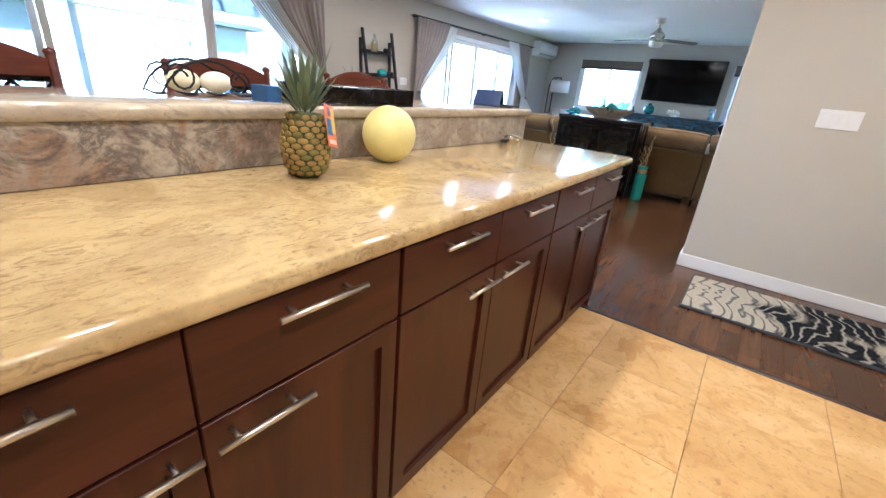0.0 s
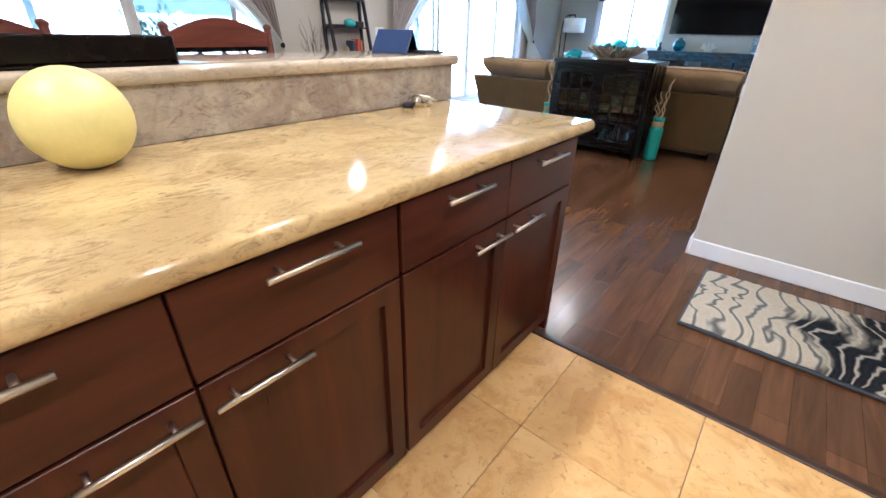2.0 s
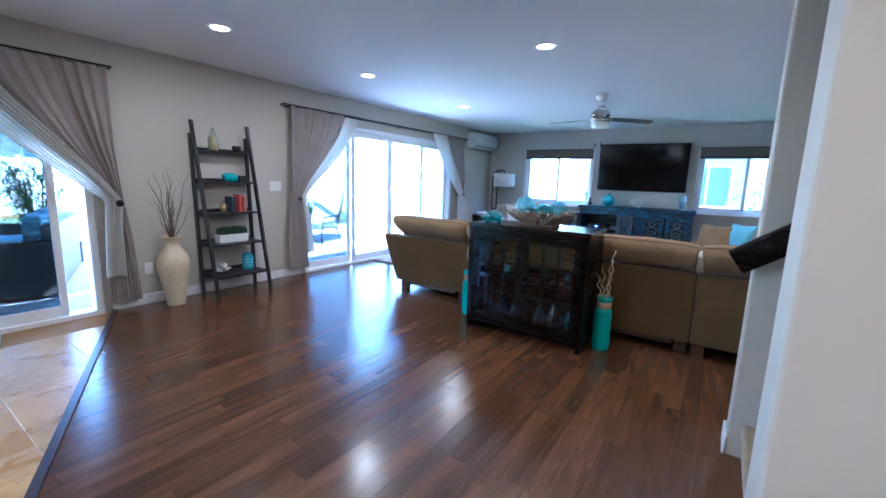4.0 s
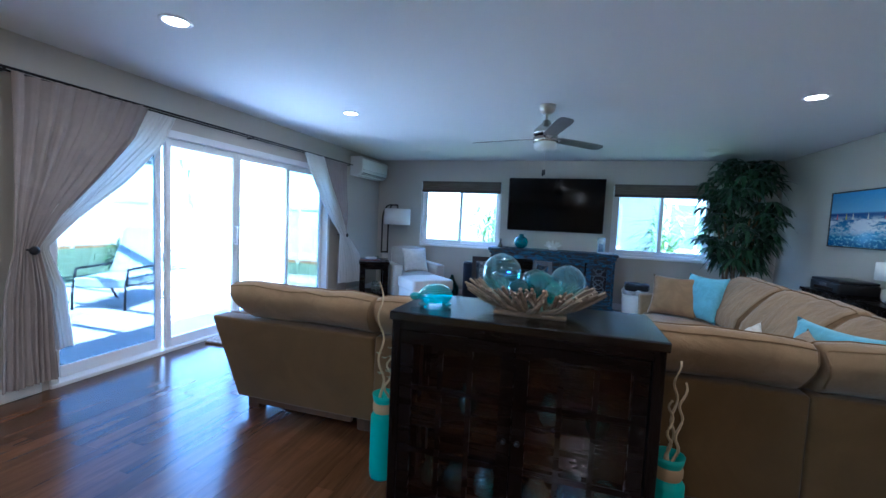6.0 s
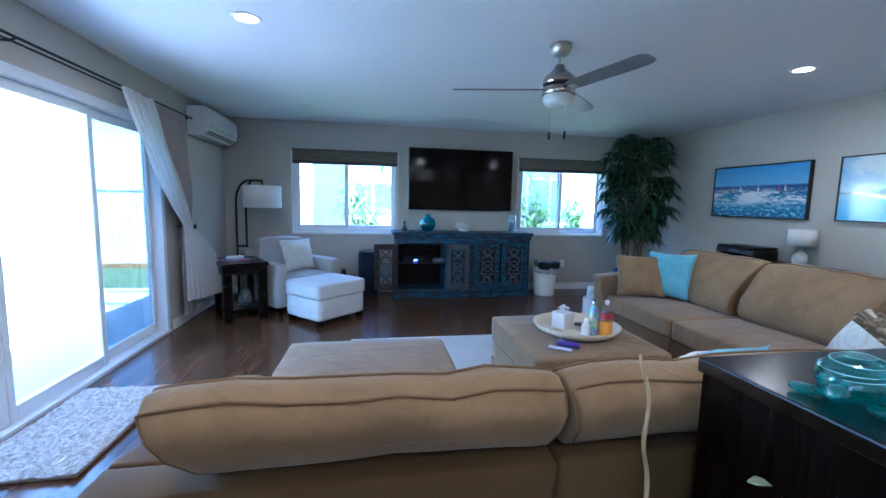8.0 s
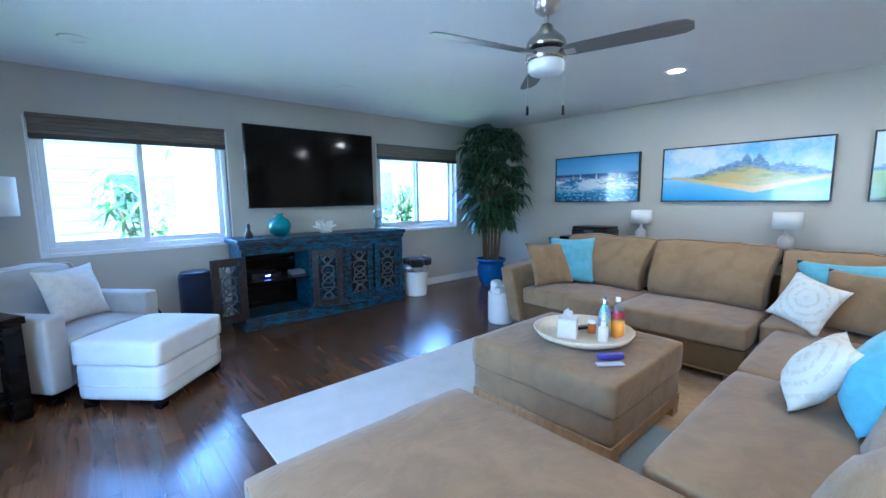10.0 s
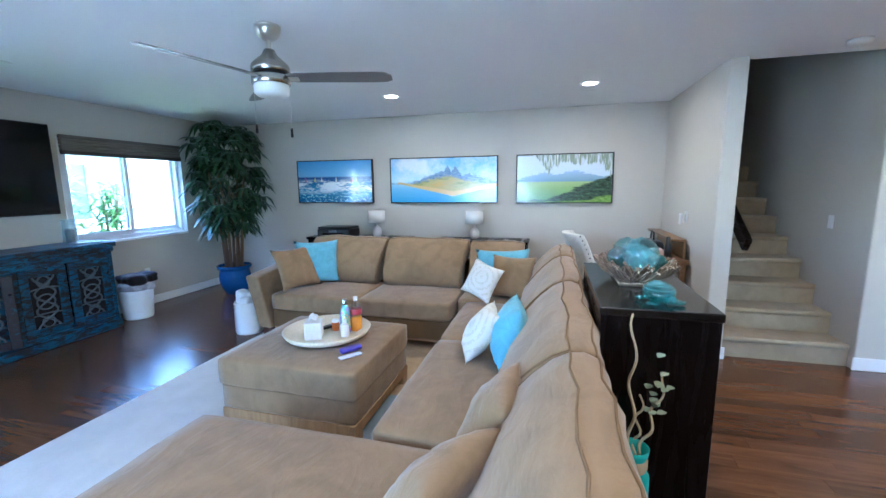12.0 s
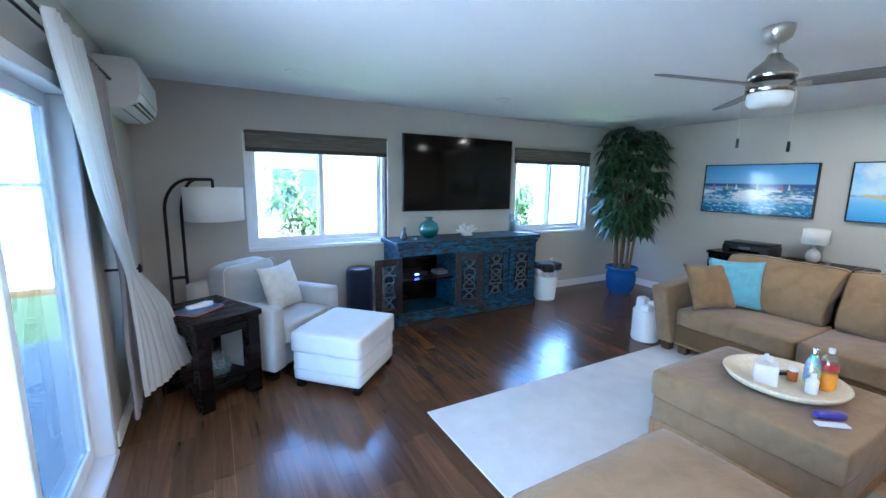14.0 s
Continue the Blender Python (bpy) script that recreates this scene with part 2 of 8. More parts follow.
BLUE_CLOTH = fabric("sky_blue_cloth", (0.18, 0.43, 0.53), 0.12, 260, 0.85, 14.0, 0.2)
DARKWOOD = wood("dark_stained_wood", (0.0020, 0.0011, 0.0009), (0.0055, 0.0028, 0.0021), "x", 0.26, 0.7, 0, 0.2)
LEGWOOD = wood("honey_leg_wood", (0.26, 0.14, 0.05), (0.44, 0.26, 0.11), "z", 0.45)
WALNUT = wood("walnut_leg_wood", (0.055, 0.025, 0.010), (0.12, 0.06, 0.024), "z", 0.4)
DARKTOP = wood("dark_polished_top", (0.0022, 0.0013, 0.0010), (0.006, 0.0032, 0.0024), "x", 0.2, 0.7, 0, 0.6)
DARKWOOD_UP = wood("dark_stained_upright_wood", (0.0020, 0.0011, 0.0009), (0.0055, 0.0028, 0.0021), "z", 0.26, 0.6, 0, 0.2)
BLACKWOOD = wood("black_ladder_wood", (0.008, 0.008, 0.011), (0.022, 0.02, 0.026), "z", 0.4)
CHERRY = wood("cherry_stool_wood", (0.075, 0.016, 0.008), (0.17, 0.04, 0.018), "y", 0.3)
TAUPE = fabric("taupe_drape", (0.33, 0.29, 0.275), 0.08, 300, 0.95, 5.0, 0.1)
BLACK_PLASTIC = plain("black_plastic", (0.012, 0.012, 0.013), 0.35, vary=0.1, bump=0.02)
BLACK_METAL = plain("black_metal", (0.02, 0.02, 0.022), 0.45, 0.6, vary=0.1, bump=0.03)
SCREEN = plain("dark_screen", (0.002, 0.002, 0.0025), 0.07, vary=0.05, bump=0.0, spec=0.22)
WHITE_PLASTIC = plain("white_plastic", (0.78, 0.78, 0.77), 0.35, vary=0.02, bump=0.01)
CARPET = fabric("beige_stair_carpet", (0.34, 0.275, 0.18), 0.12, 700, 1.0, 6.0, 0.2, 0.6)
TEAL = plain("teal_rope_vase", (0.03, 0.33, 0.27), 0.6, vary=0.2, coarse=20, fine=240, bump=0.4)
JUTE = plain("jute_rope", (0.38, 0.26, 0.13), 0.9, vary=0.2, fine=300, bump=0.5)
DRIFT = wood("driftwood", (0.13, 0.085, 0.05), (0.40, 0.30, 0.20), "x", 0.8)
GOLD_TWIG = wood("pale_twig", (0.42, 0.3, 0.15), (0.66, 0.53, 0.33), "z", 0.6)
TWIG = wood("brown_twig", (0.07, 0.045, 0.035), (0.16, 0.1, 0.07), "z", 0.8)
GLASS_BLUE = blown_glass("sea_blue_glass", (0.45, 0.82, 0.90))
GLASS_TEAL = blown_glass("teal_glass", (0.16, 0.68, 0.70))
GLASS_GREEN = blown_glass("deep_green_glass", (0.03, 0.30, 0.30))
GLASS_CLEAR = blown_glass("clear_glass", (0.9, 0.97, 0.97))
PANE = glass_pane("window_glass")
TINTED = glass_pane("tinted_door_glass", (0.33, 0.37, 0.39))
SLIDER_GLASS = glass_pane("sliding_door_glass", (0.86, 0.90, 0.91))
SCREENED = glass_pane("screened_window_glass", (0.62, 0.66, 0.68))
BLUE_POT = plain("cobalt_glaze", (0.018, 0.085, 0.27), 0.10, vary=0.5, coarse=9, bump=0.05)
SOIL = plain("potting_moss", (0.09, 0.06, 0.035), 0.95, vary=0.4, fine=90, bump=0.8)
TRUNK = plain("cane_trunk", (0.16, 0.10, 0.055), 0.8, vary=0.35, coarse=14, bump=0.5)
SHADE = fabric("white_lamp_shade", (0.72, 0.70, 0.66), 0.03, 400, 0.9, 3.0, 0.1)
ALMOND = plain("ivory_ceramic", (0.60, 0.50, 0.33), 0.35, vary=0.16, coarse=12, fine=50, bump=0.25)
BASKET = plain("white_woven_basket", (0.72, 0.70, 0.66), 0.7, vary=0.08, coarse=40, fine=160, bump=0.6)
TOWEL = fabric("white_towel", (0.74, 0.74, 0.73), 0.05, 220)
GREY_TOWEL = fabric("grey_towel", (0.36, 0.35, 0.35), 0.35, 220, coarse=9.0)
BLACK_CLOTH = fabric("black_cloth", (0.015, 0.015, 0.017), 0.2)


def leaf_mat(name, dark, light, rough=0.4, thin=0.0):
    k = Mat(name, rough, 0, 0.5)
    c = k.ramp(k.island(), [(0, dark), (1, light)])
    k.color(k.mix(k.math("MULTIPLY", k.noise(40.0), 0.35), c, tuple(v * 0.5 for v in dark)))
    if thin:
        lit = k.node("ShaderNodeBsdfTranslucent", Color=c)
        both = k.node("ShaderNodeMixShader", Fac=thin)
        k.t.links.new(k.b.outputs[0], both.inputs[1])
        k.t.links.new(lit.outputs[0], both.inputs[2])
        k.t.links.new(both.outputs[0], k.t.nodes["Material Output"].inputs["Surface"])
    return k.m


LEAF = leaf_mat("palm_leaf", (0.010, 0.036, 0.014), (0.040, 0.105, 0.040), 0.32)
BUSH_LEAF = leaf_mat("garden_leaf", (0.06, 0.13, 0.035), (0.17, 0.29, 0.09), 0.5, 0.45)
PINE_LEAF = leaf_mat("pineapple_leaf", (0.085, 0.125, 0.075), (0.22, 0.29, 0.18), 0.5)

# ---- shape helpers ----


def part(name, bm, material, parent=None, label="", smooth=False):
    """Links a bmesh as one mesh object under a thing or a part."""
    me = bpy.data.meshes.new(name)
    bm.to_mesh(me)
    bm.free()
    if smooth:
        for p in me.polygons:
            p.use_smooth = True
    me.materials.append(material)
    ob = new(name, me)
    if parent:
        ob.parent = parent
    if label:
        ob["label"] = label
    return ob


def thing(name, label, category, x, y, z=0.0, rz=0.0, group=""):
    ob = new(name)
    ob.empty_display_size = 0.1
    ob.matrix_basis = pose(x, y, z, 0, 0, rz)
    return tagged(ob, label, category, group)


def setting(name, bm, material, label="", smooth=False):
    return tagged(part(name, bm, material, None, label, smooth), kind="structure")


def box(bm, x0, y0, z0, x1, y1, z1, bevel=0.0, seg=1):
    m = Matrix.LocRotScale(((x0 + x1) / 2, (y0 + y1) / 2, (z0 + z1) / 2), None, (abs(x1 - x0), abs(y1 - y0), abs(z1 - z0)))
    r = bmesh.ops.create_cube(bm, size=1, matrix=m)
    if bevel:
        edges = list({e for v in r["verts"] for e in v.link_edges})
        bmesh.ops.bevel(bm, geom=edges, offset=bevel, segments=seg, profile=0.5, affect="EDGES")
    return bm


def boxes(*rows, bevel=0.0, seg=1):
    bm = bmesh.new()
    for r in rows:
        box(bm, *r, bevel=bevel, seg=seg)
    return bm


def obox(x0, y0, z0, x1, y1, z1, bevel=0.0, seg=1):
    return box(bmesh.new(), x0, y0, z0, x1, y1, z1, bevel, seg)


def rod(bm, a, b, r0, r1=None, seg=12):
    a, b = Vector(a), Vector(b)
    d = b - a
    q = d.to_track_quat("Z", "Y").to_matrix().to_4x4()
    m = Matrix.Translation((a + b) / 2) @ q
    bmesh.ops.create_cone(bm, cap_ends=True, segments=seg, radius1=r0, radius2=r0 if r1 is None else r1, depth=d.length, matrix=m)
    return bm


def orod(a, b, r0, r1=None, seg=12):
    return rod(bmesh.new(), a, b, r0, r1, seg)


def tube(bm, pts, r, seg=8, closed=False, taper=None):
    """A tube along a line of points."""
    pts = [Vector(p) for p in pts]
    n, rings, up = len(pts), [], Vector((0.31, 0.17, 0.93))
    for i, p in enumerate(pts):
        a = pts[(i - 1) % n] if closed or i else p
        b = pts[(i + 1) % n] if closed or i < n - 1 else p
        t = (b - a).normalized()
        s = t.cross(up)
        if s.length < 1e-3:
            s = t.cross(Vector((1, 0, 0)))
        s.normalize()
        w = s.cross(t)
        rr = r * (taper(i / (n - 1)) if taper else 1)
        rings.append([bm.verts.new(p + rr * (math.cos(2 * math.pi * k / seg) * s + math.sin(2 * math.pi * k / seg) * w)) for k in range(seg)])
    for i in range(n if closed else n - 1):
        u, v = rings[i], rings[(i + 1) % n]
        for k in range(seg):
            bm.faces.new((u[k], u[(k + 1) % seg], v[(k + 1) % seg], v[k]))
    if not closed:
        bm.faces.new(rings[0][::-1])
        bm.faces.new(rings[-1])
    return bm


def otube(pts, r, seg=8, closed=False, taper=None):
    return tube(bmesh.new(), pts, r, seg, closed, taper)


def lathe(profile, seg=28, x=0.0, y=0.0, wave=0.0, waves=0):
    """A turned shape from (radius, height) pairs, closed on the axis where the radius is 0."""
    bm = bmesh.new()
    rings = []
    for r, z in profile:
        if r < 1e-5:
            rings.append([bm.verts.new((x, y, z))])
        else:
            rings.append([bm.verts.new((x + r * (1 + wave * math.cos(waves * 2 * math.pi * k / seg)) * math.cos(2 * math.pi * k / seg),
                                        y + r * (1 + wave * math.cos(waves * 2 * math.pi * k / seg)) * math.sin(2 * math.pi * k / seg), z)) for k in range(seg)])
    for u, v in zip(rings, rings[1:]):
        for k in range(seg):
            a, b = u[k % len(u)], u[(k + 1) % len(u)]
            c, d = v[(k + 1) % len(v)], v[k % len(v)]
            fs = [w for i, w in enumerate((a, b, c, d)) if w not in (a, b, c, d)[:i]]
            if len(fs) >= 3:
                try:
                    bm.faces.new(fs)
                except ValueError:
                    pass
    bmesh.ops.recalc_face_normals(bm, faces=bm.faces)
    return bm


def cushion(x0, y0, z0, x1, y1, z1, e=7.0, n=12, sag=0.012, seed=0.0, crown=0.0):
    """A stuffed box: rounded edges, a slight crown and uneven cloth."""
    bm = bmesh.new()
    bmesh.ops.create_cube(bm, size=2)
    bmesh.ops.subdivide_edges(bm, edges=bm.edges[:], cuts=n, use_grid_fill=True)
    c = Vector(((x0 + x1) / 2, (y0 + y1) / 2, (z0 + z1) / 2))
    h = Vector((abs(x1 - x0) / 2, abs(y1 - y0) / 2, abs(z1 - z0) / 2))
    small = min(h)
    for v in bm.verts:
        p = v.co
        k = (abs(p.x) ** e + abs(p.y) ** e + abs(p.z) ** e) ** (1 / e)
        q = Vector([a + (b / k - b) * 1.0 for a, b in zip(p, p)])
        # keep the rounding to the edges of a long box
        w = Vector([p[i] * (1 - (1 - abs(q[i] / p[i]) if abs(p[i]) > 1e-6 else 0) * min(1.0, small / h[i] * 1.6)) for i in range(3)])
        r = c + Vector((w.x * h.x, w.y * h.y, w.z * h.z))
        d = noise.noise(r * 5 + Vector((seed, seed * 2, 0))) + 0.5 * noise.noise(r * 12 + Vector((0, seed, seed)))
        r += (r - c).normalized() * d * sag
        if crown:
            r.z += crown * (1 - w.x * w.x) * (1 - w.y * w.y) * (1 if w.z > 0 else 0)
        v.co = r
    return bm


def pillow(w, h, t, n=14, seed=0.0):
    """A knife-edge throw pillow standing in the xz plane, its base at z = 0."""
    bm = bmesh.new()
    top, bot = {}, {}
    for i in range(n + 1):
        for j in range(n + 1):
            u, v = 2 * i / n - 1, 2 * j / n - 1
            pinch = 1 - 0.11 * (1 - abs(u) ** 2) * abs(v) ** 3
            pinch2 = 1 - 0.11 * (1 - abs(v) ** 2) * abs(u) ** 3
            x, z = u * w / 2 * pinch2, h / 2 + v * h / 2 * pinch
            th = t / 2 * (max(0, 1 - abs(u) ** 2.2) * max(0, 1 - abs(v) ** 2.2)) ** 0.62
            th *= 1 + 0.2 * noise.noise(Vector((u * 1.7 + seed, v * 1.7, seed))) + 0.1 * noise.noise(Vector((u * 5 + seed, v * 5, seed)))
            edge = i in (0, n) or j in (0, n)
            top[i, j] = bm.verts.new((x, -th, z))
            bot[i, j] = top[i, j] if edge else bm.verts.new((x, th, z))
    for i in range(n):
        for j in range(n):
            bm.faces.new((top[i, j], top[i + 1, j], top[i + 1, j + 1], top[i, j + 1]))
            bm.faces.new((bot[i, j], bot[i, j + 1], bot[i + 1, j + 1], bot[i + 1, j]))
    return bm


def ring_box(x0, y0, x1, y1, z, r=0.05, steps=5):
    """Points of a rounded rectangle."""
    pts = []
    for cx, cy, a0 in ((x1 - r, y1 - r, 0), (x0 + r, y1 - r, 90), (x0 + r, y0 + r, 180), (x1 - r, y0 + r, 270)):
        for i in range(steps):
            a = radians(a0 + 90 * i / (steps - 1))
            pts.append((cx + r * math.cos(a), cy + r * math.sin(a), z))
    return pts


def prism(poly, z0, z1):
    """A flat convex polygon with thickness."""
    bm = bmesh.new()
    a = [bm.verts.new((x, y, z0)) for x, y in poly]
    b = [bm.verts.new((x, y, z1)) for x, y in poly]
    bm.faces.new(a[::-1])
    bm.faces.new(b)
    for i in range(len(poly)):
        j = (i + 1) % len(poly)
        bm.faces.new((a[i], a[j], b[j], b[i]))
    bmesh.ops.recalc_face_normals(bm, faces=bm.faces)
    return bm


def clip(poly, nx, ny, d):
    """Keeps the part of a convex polygon where nx * x + ny * y <= d."""
    out = []
    for i, p in enumerate(poly):
        q = poly[(i + 1) % len(poly)]
        a, b = nx * p[0] + ny * p[1] - d, nx * q[0] + ny * q[1] - d
        if a <= 0:
            out.append(p)
        if a * b < 0:
            t = a / (a - b)
            out.append((p[0] + t * (q[0] - p[0]), p[1] + t * (q[1] - p[1])))
    return out


# ---- the large structure ----
XL, XR, YB, YT, H = -3.72, 2.80, -2.2, 11.76, 2.44   # living-room walls, kitchen's back wall, window wall, ceiling
KX = 3.70                                            # kitchen's side wall
TH = 0.16

# floors: boards along y, tiles in the kitchen and dining corner up to a slanting edge
floor = setting("floor", obox(XL - 0.1, YB - 0.1, -0.15, KX + 0.1, YT + 0.1, -0.012), GROUT, "dark brown laminate boards and cream travertine tiles")

# left wall with its two glazed openings
SL1 = (0.10, 4.22, 2.08)
SL2 = (6.45, 10.05, 2.06)
setting("wall_west", boxes(
    (XL - TH, YB - TH, -0.15, XL, SL1[0], H), (XL - TH, SL1[0], SL1[2], XL, SL1[1], H), (XL - TH, SL1[1], -0.15, XL, SL2[0], H),
    (XL - TH, SL2[0], SL2[2], XL, SL2[1], H), (XL - TH, SL2[1], -0.15, XL, YT + TH, H)), WALL, "greige painted wall")
W1, W2, WZ0, WZ1 = (-2.83, -1.35), (0.50, 1.96), 0.89, 2.04
setting("wall_north", boxes(
    (XL, YT, -0.15, W1[0], YT + TH, H), (W1[0], YT, -0.15, W1[1], YT + TH, WZ0), (W1[0], YT, WZ1, W1[1], YT + TH, H),
    (W1[1], YT, -0.15, W2[0], YT + TH, H), (W2[0], YT, -0.15, W2[1], YT + TH, WZ0), (W2[0], YT, WZ1, W2[1], YT + TH, H),
    (W2[1], YT, -0.15, XR + TH, YT + TH, H)), WALL, "greige painted wall")
setting("wall_east", obox(XR, 5.45, -0.15, XR + TH, YT, H), WALL, "greige painted wall")
SY0, SY1 = 4.39, 5.31   # stairwell between two walls
setting("wall_stair_post", obox(1.10, SY1, -0.15, 5.4, 5.45, 5.0, 0.012, 2), WALL, "greige wall that ends beside the stairs")
setting("wall_kitchen", obox(1.105, 4.165, -0.15, 5.4, SY0, 5.0, 0.012, 2), WALL, "greige wall between kitchen and stairs")
setting("wall_kitchen_east", obox(KX, YB, -0.15, KX + TH, 4.165, H), WALL, "plain greige wall")
setting("wall_south", obox(XL, YB - TH, -0.15, KX + TH, YB, H), WALL, "plain greige wall")
setting("wall_stair_end", boxes((5.4, SY0, -0.15, 5.5, SY1, 5.0)), WALL, "plain greige wall")
setting("ceiling", boxes(
    (XL - TH, YB - TH, H, 1.2, YT + TH, H + 0.1), (1.2, YB - TH, H, KX + TH, SY0 - 0.1, H + 0.1), (1.2, SY1 + 0.1, H, XR + TH, YT + TH, H + 0.1),
    (1.1, SY0 - 0.16, 5.0, 5.5, SY1 + 0.16, 5.1), (1.1, SY0 - 0.1, H + 0.1, 1.2, SY1 + 0.1, 5.0)), CEIL, "white painted ceiling")

# baseboards
BB = [(XL, SL1[1] + 0.06, XL + 0.014, SL2[0] - 0.05), (XL, SL2[1] + 0.06, XL + 0.014, YT), (XL, YB, XL + 0.014, SL1[0] - 0.05),
      (XL + 0.014, YT - 0.014, XR, YT), (XR - 0.014, 5.465, XR, YT - 0.014), (1.10, 5.45, XR, 5.464),
      (1.105, 4.151, KX, 4.165), (KX - 0.014, YB, KX, 4.151)]
for r in BB:
    setting("baseboard", obox(r[0], r[1], 0, r[2], r[3], 0.105, 0.005), TRIM, "white painted baseboard")
# returns round the two wall ends
setting("baseboard", obox(1.086, 5.296, 0, 1.10, 5.464, 0.105, 0.005), TRIM, "white painted baseboard")
setting("baseboard", obox(1.091, 4.151, 0, 1.105, 4.404, 0.105, 0.005), TRIM, "white painted baseboard")


def sliding_door(name, y0, y1, top, bounds, label):
    """White vinyl frame with glass leaves in a wall that faces +x."""
    d = setting(name, boxes((XL - 0.13, y0, top - 0.07, XL + 0.012, y1, top), (XL - 0.13, y0, -0.02, XL + 0.02, y1, 0.03),
                            (XL - 0.13, y0, 0.03, XL + 0.012, y0 + 0.06, top - 0.07), (XL - 0.13, y1 - 0.06, 0.03, XL + 0.012, y1, top - 0.07), bevel=0.006), VINYL, label)
    for i, (a, b) in enumerate(zip(bounds, bounds[1:])):
        o = -0.05 if i in (1, 2) else -0.10
        w = 0.055
        leaf = part("door_leaf", boxes((XL + o - 0.02, a, 0.03, XL + o + 0.02, a + w, top - 0.07), (XL + o - 0.02, b - w, 0.03, XL + o + 0.02, b, top - 0.07),
                                       (XL + o - 0.02, a + w, 0.03, XL + o + 0.02, b - w, 0.12), (XL + o - 0.02, a + w, top - 0.14, XL + o + 0.02, b - w, top - 0.07), bevel=0.005), VINYL, d)
        g = part("pane", obox(XL + o - 0.004, a + w, 0.12, XL + o + 0.004, b - w, top - 0.14), TINTED if i in (0, len(bounds) - 2) else SLIDER_GLASS, leaf)
        g.visible_shadow = i in (0, len(bounds) - 2)
    return d


d2 = sliding_door("door_2", SL2[0], SL2[1], SL2[2], (6.51, 7.38, 8.23, 9.13, 9.99), "wide white vinyl sliding glass door")
pull = bmesh.new()
tube(pull, [(XL - 0.03, 8.20, 0.98), (XL + 0.015, 8.20, 0.985), (XL + 0.02, 8.20, 1.08), (XL + 0.015, 8.20, 1.175), (XL - 0.03, 8.20, 1.18)], 0.009)
part("door_handle", pull, VINYL, d2, "white pull handle", True)
sliding_door("door_1", SL1[0], SL1[1], SL1[2], (0.16, 1.55, 2.95, 3.98), "white vinyl glass door of the dining corner, slid partly open")


def window(name, x0, x1):
    fr = setting(name, boxes((x0, YT + 0.05, WZ0, x0 + 0.045, YT + 0.13, WZ1), (x1 - 0.045, YT + 0.05, WZ0, x1, YT + 0.13, WZ1),
                             (x0 + 0.045, YT + 0.05, WZ1 - 0.045, x1 - 0.045, YT + 0.13, WZ1), (x0 + 0.045, YT + 0.05, WZ0, x1 - 0.045, YT + 0.13, WZ0 + 0.05), bevel=0.004), VINYL, "white vinyl sliding window")
    xm = (x0 + x1) / 2
    for a, b, o in ((x0 + 0.045, xm + 0.03, 0.07), (xm - 0.03, x1 - 0.045, 0.11)):
        s = part("window_frame", boxes((a, YT + o - 0.015, WZ0 + 0.05, a + 0.05, YT + o + 0.015, WZ1 - 0.045), (b - 0.05, YT + o - 0.015, WZ0 + 0.05, b, YT + o + 0.015, WZ1 - 0.045),
                                       (a + 0.05, YT + o - 0.015, WZ0 + 0.05, b - 0.05, YT + o + 0.015, WZ0 + 0.10), (a + 0.05, YT + o - 0.015, WZ1 - 0.09, b - 0.05, YT + o + 0.015, WZ1 - 0.045), bevel=0.004), VINYL, fr)
        g = part("pane", obox(a + 0.05, YT + o - 0.003, WZ0 + 0.10, b - 0.05, YT + o + 0.003, WZ1 - 0.09), SCREENED if o < 0.1 else PANE, s)
        g.visible_shadow = False
    part("window_sill", boxes((x0, YT - 0.004, WZ0 - 0.022, x1, YT + 0.05, WZ0 + 0.003), (x0 - 0.01, YT - 0.012, WZ0 - 0.03, x1 + 0.01, YT - 0.002, WZ0 + 0.003), bevel=0.003), TRIM, fr)
    part("window_frame", boxes((x0 - 0.012, YT - 0.006, WZ0, x0, YT + 0.05, WZ1), (x1, YT - 0.006, WZ0, x1 + 0.012, YT + 0.05, WZ1)), TRIM, fr)


window("window_1", *W1)
window("window_2", *W2)

# stairs with carpet
RISE, RUN = 0.187, 0.265
stairs = thing("staircase", "straight staircase with beige carpet between two walls", "stairs", 1.17, SY0, 0)
for i in range(13):
    bm = bmesh.new()
    x = i * RUN
    box(bm, x, 0.002, max(0, i * RISE - 0.25), x + RUN + 0.02, SY1 - SY0 - 0.002, (i + 1) * RISE - 0.02)
    box(bm, x - 0.022, 0.002, (i + 1) * RISE - 0.045, x + RUN + 0.01, SY1 - SY0 - 0.002, (i + 1) * RISE, 0.018, 3)
    part("step", bm, CARPET, stairs)
rail = thing("handrail", "dark wooden handrail fixed along the stair wall", "handrail", 1.04, SY1 - 0.075, 0.0)
bm = bmesh.new()
a, b = Vector((0.0, 0, 1.0)), Vector((2.8, 0, 1.0 + 2.8 * RISE / RUN))
box(bm, -0.02, -0.025, -0.06, (b - a).length, 0.025, 0.06, 0.012, 2)
bm.transform(Matrix.Translation(a) @ Matrix.Rotation(-math.atan2(RISE, RUN), 4, "Y"))
part("rail", bm, DARKWOOD, rail)
for s in (0.35, 1.3, 2.4):
    p = a.lerp(b, s / 2.8)
    part("bracket", otube([(p.x, 0.075, p.z - 0.12), (p.x, 0.02, p.z - 0.12), (p.x, 0.0, p.z - 0.05)], 0.008), BLACK_METAL, rail)

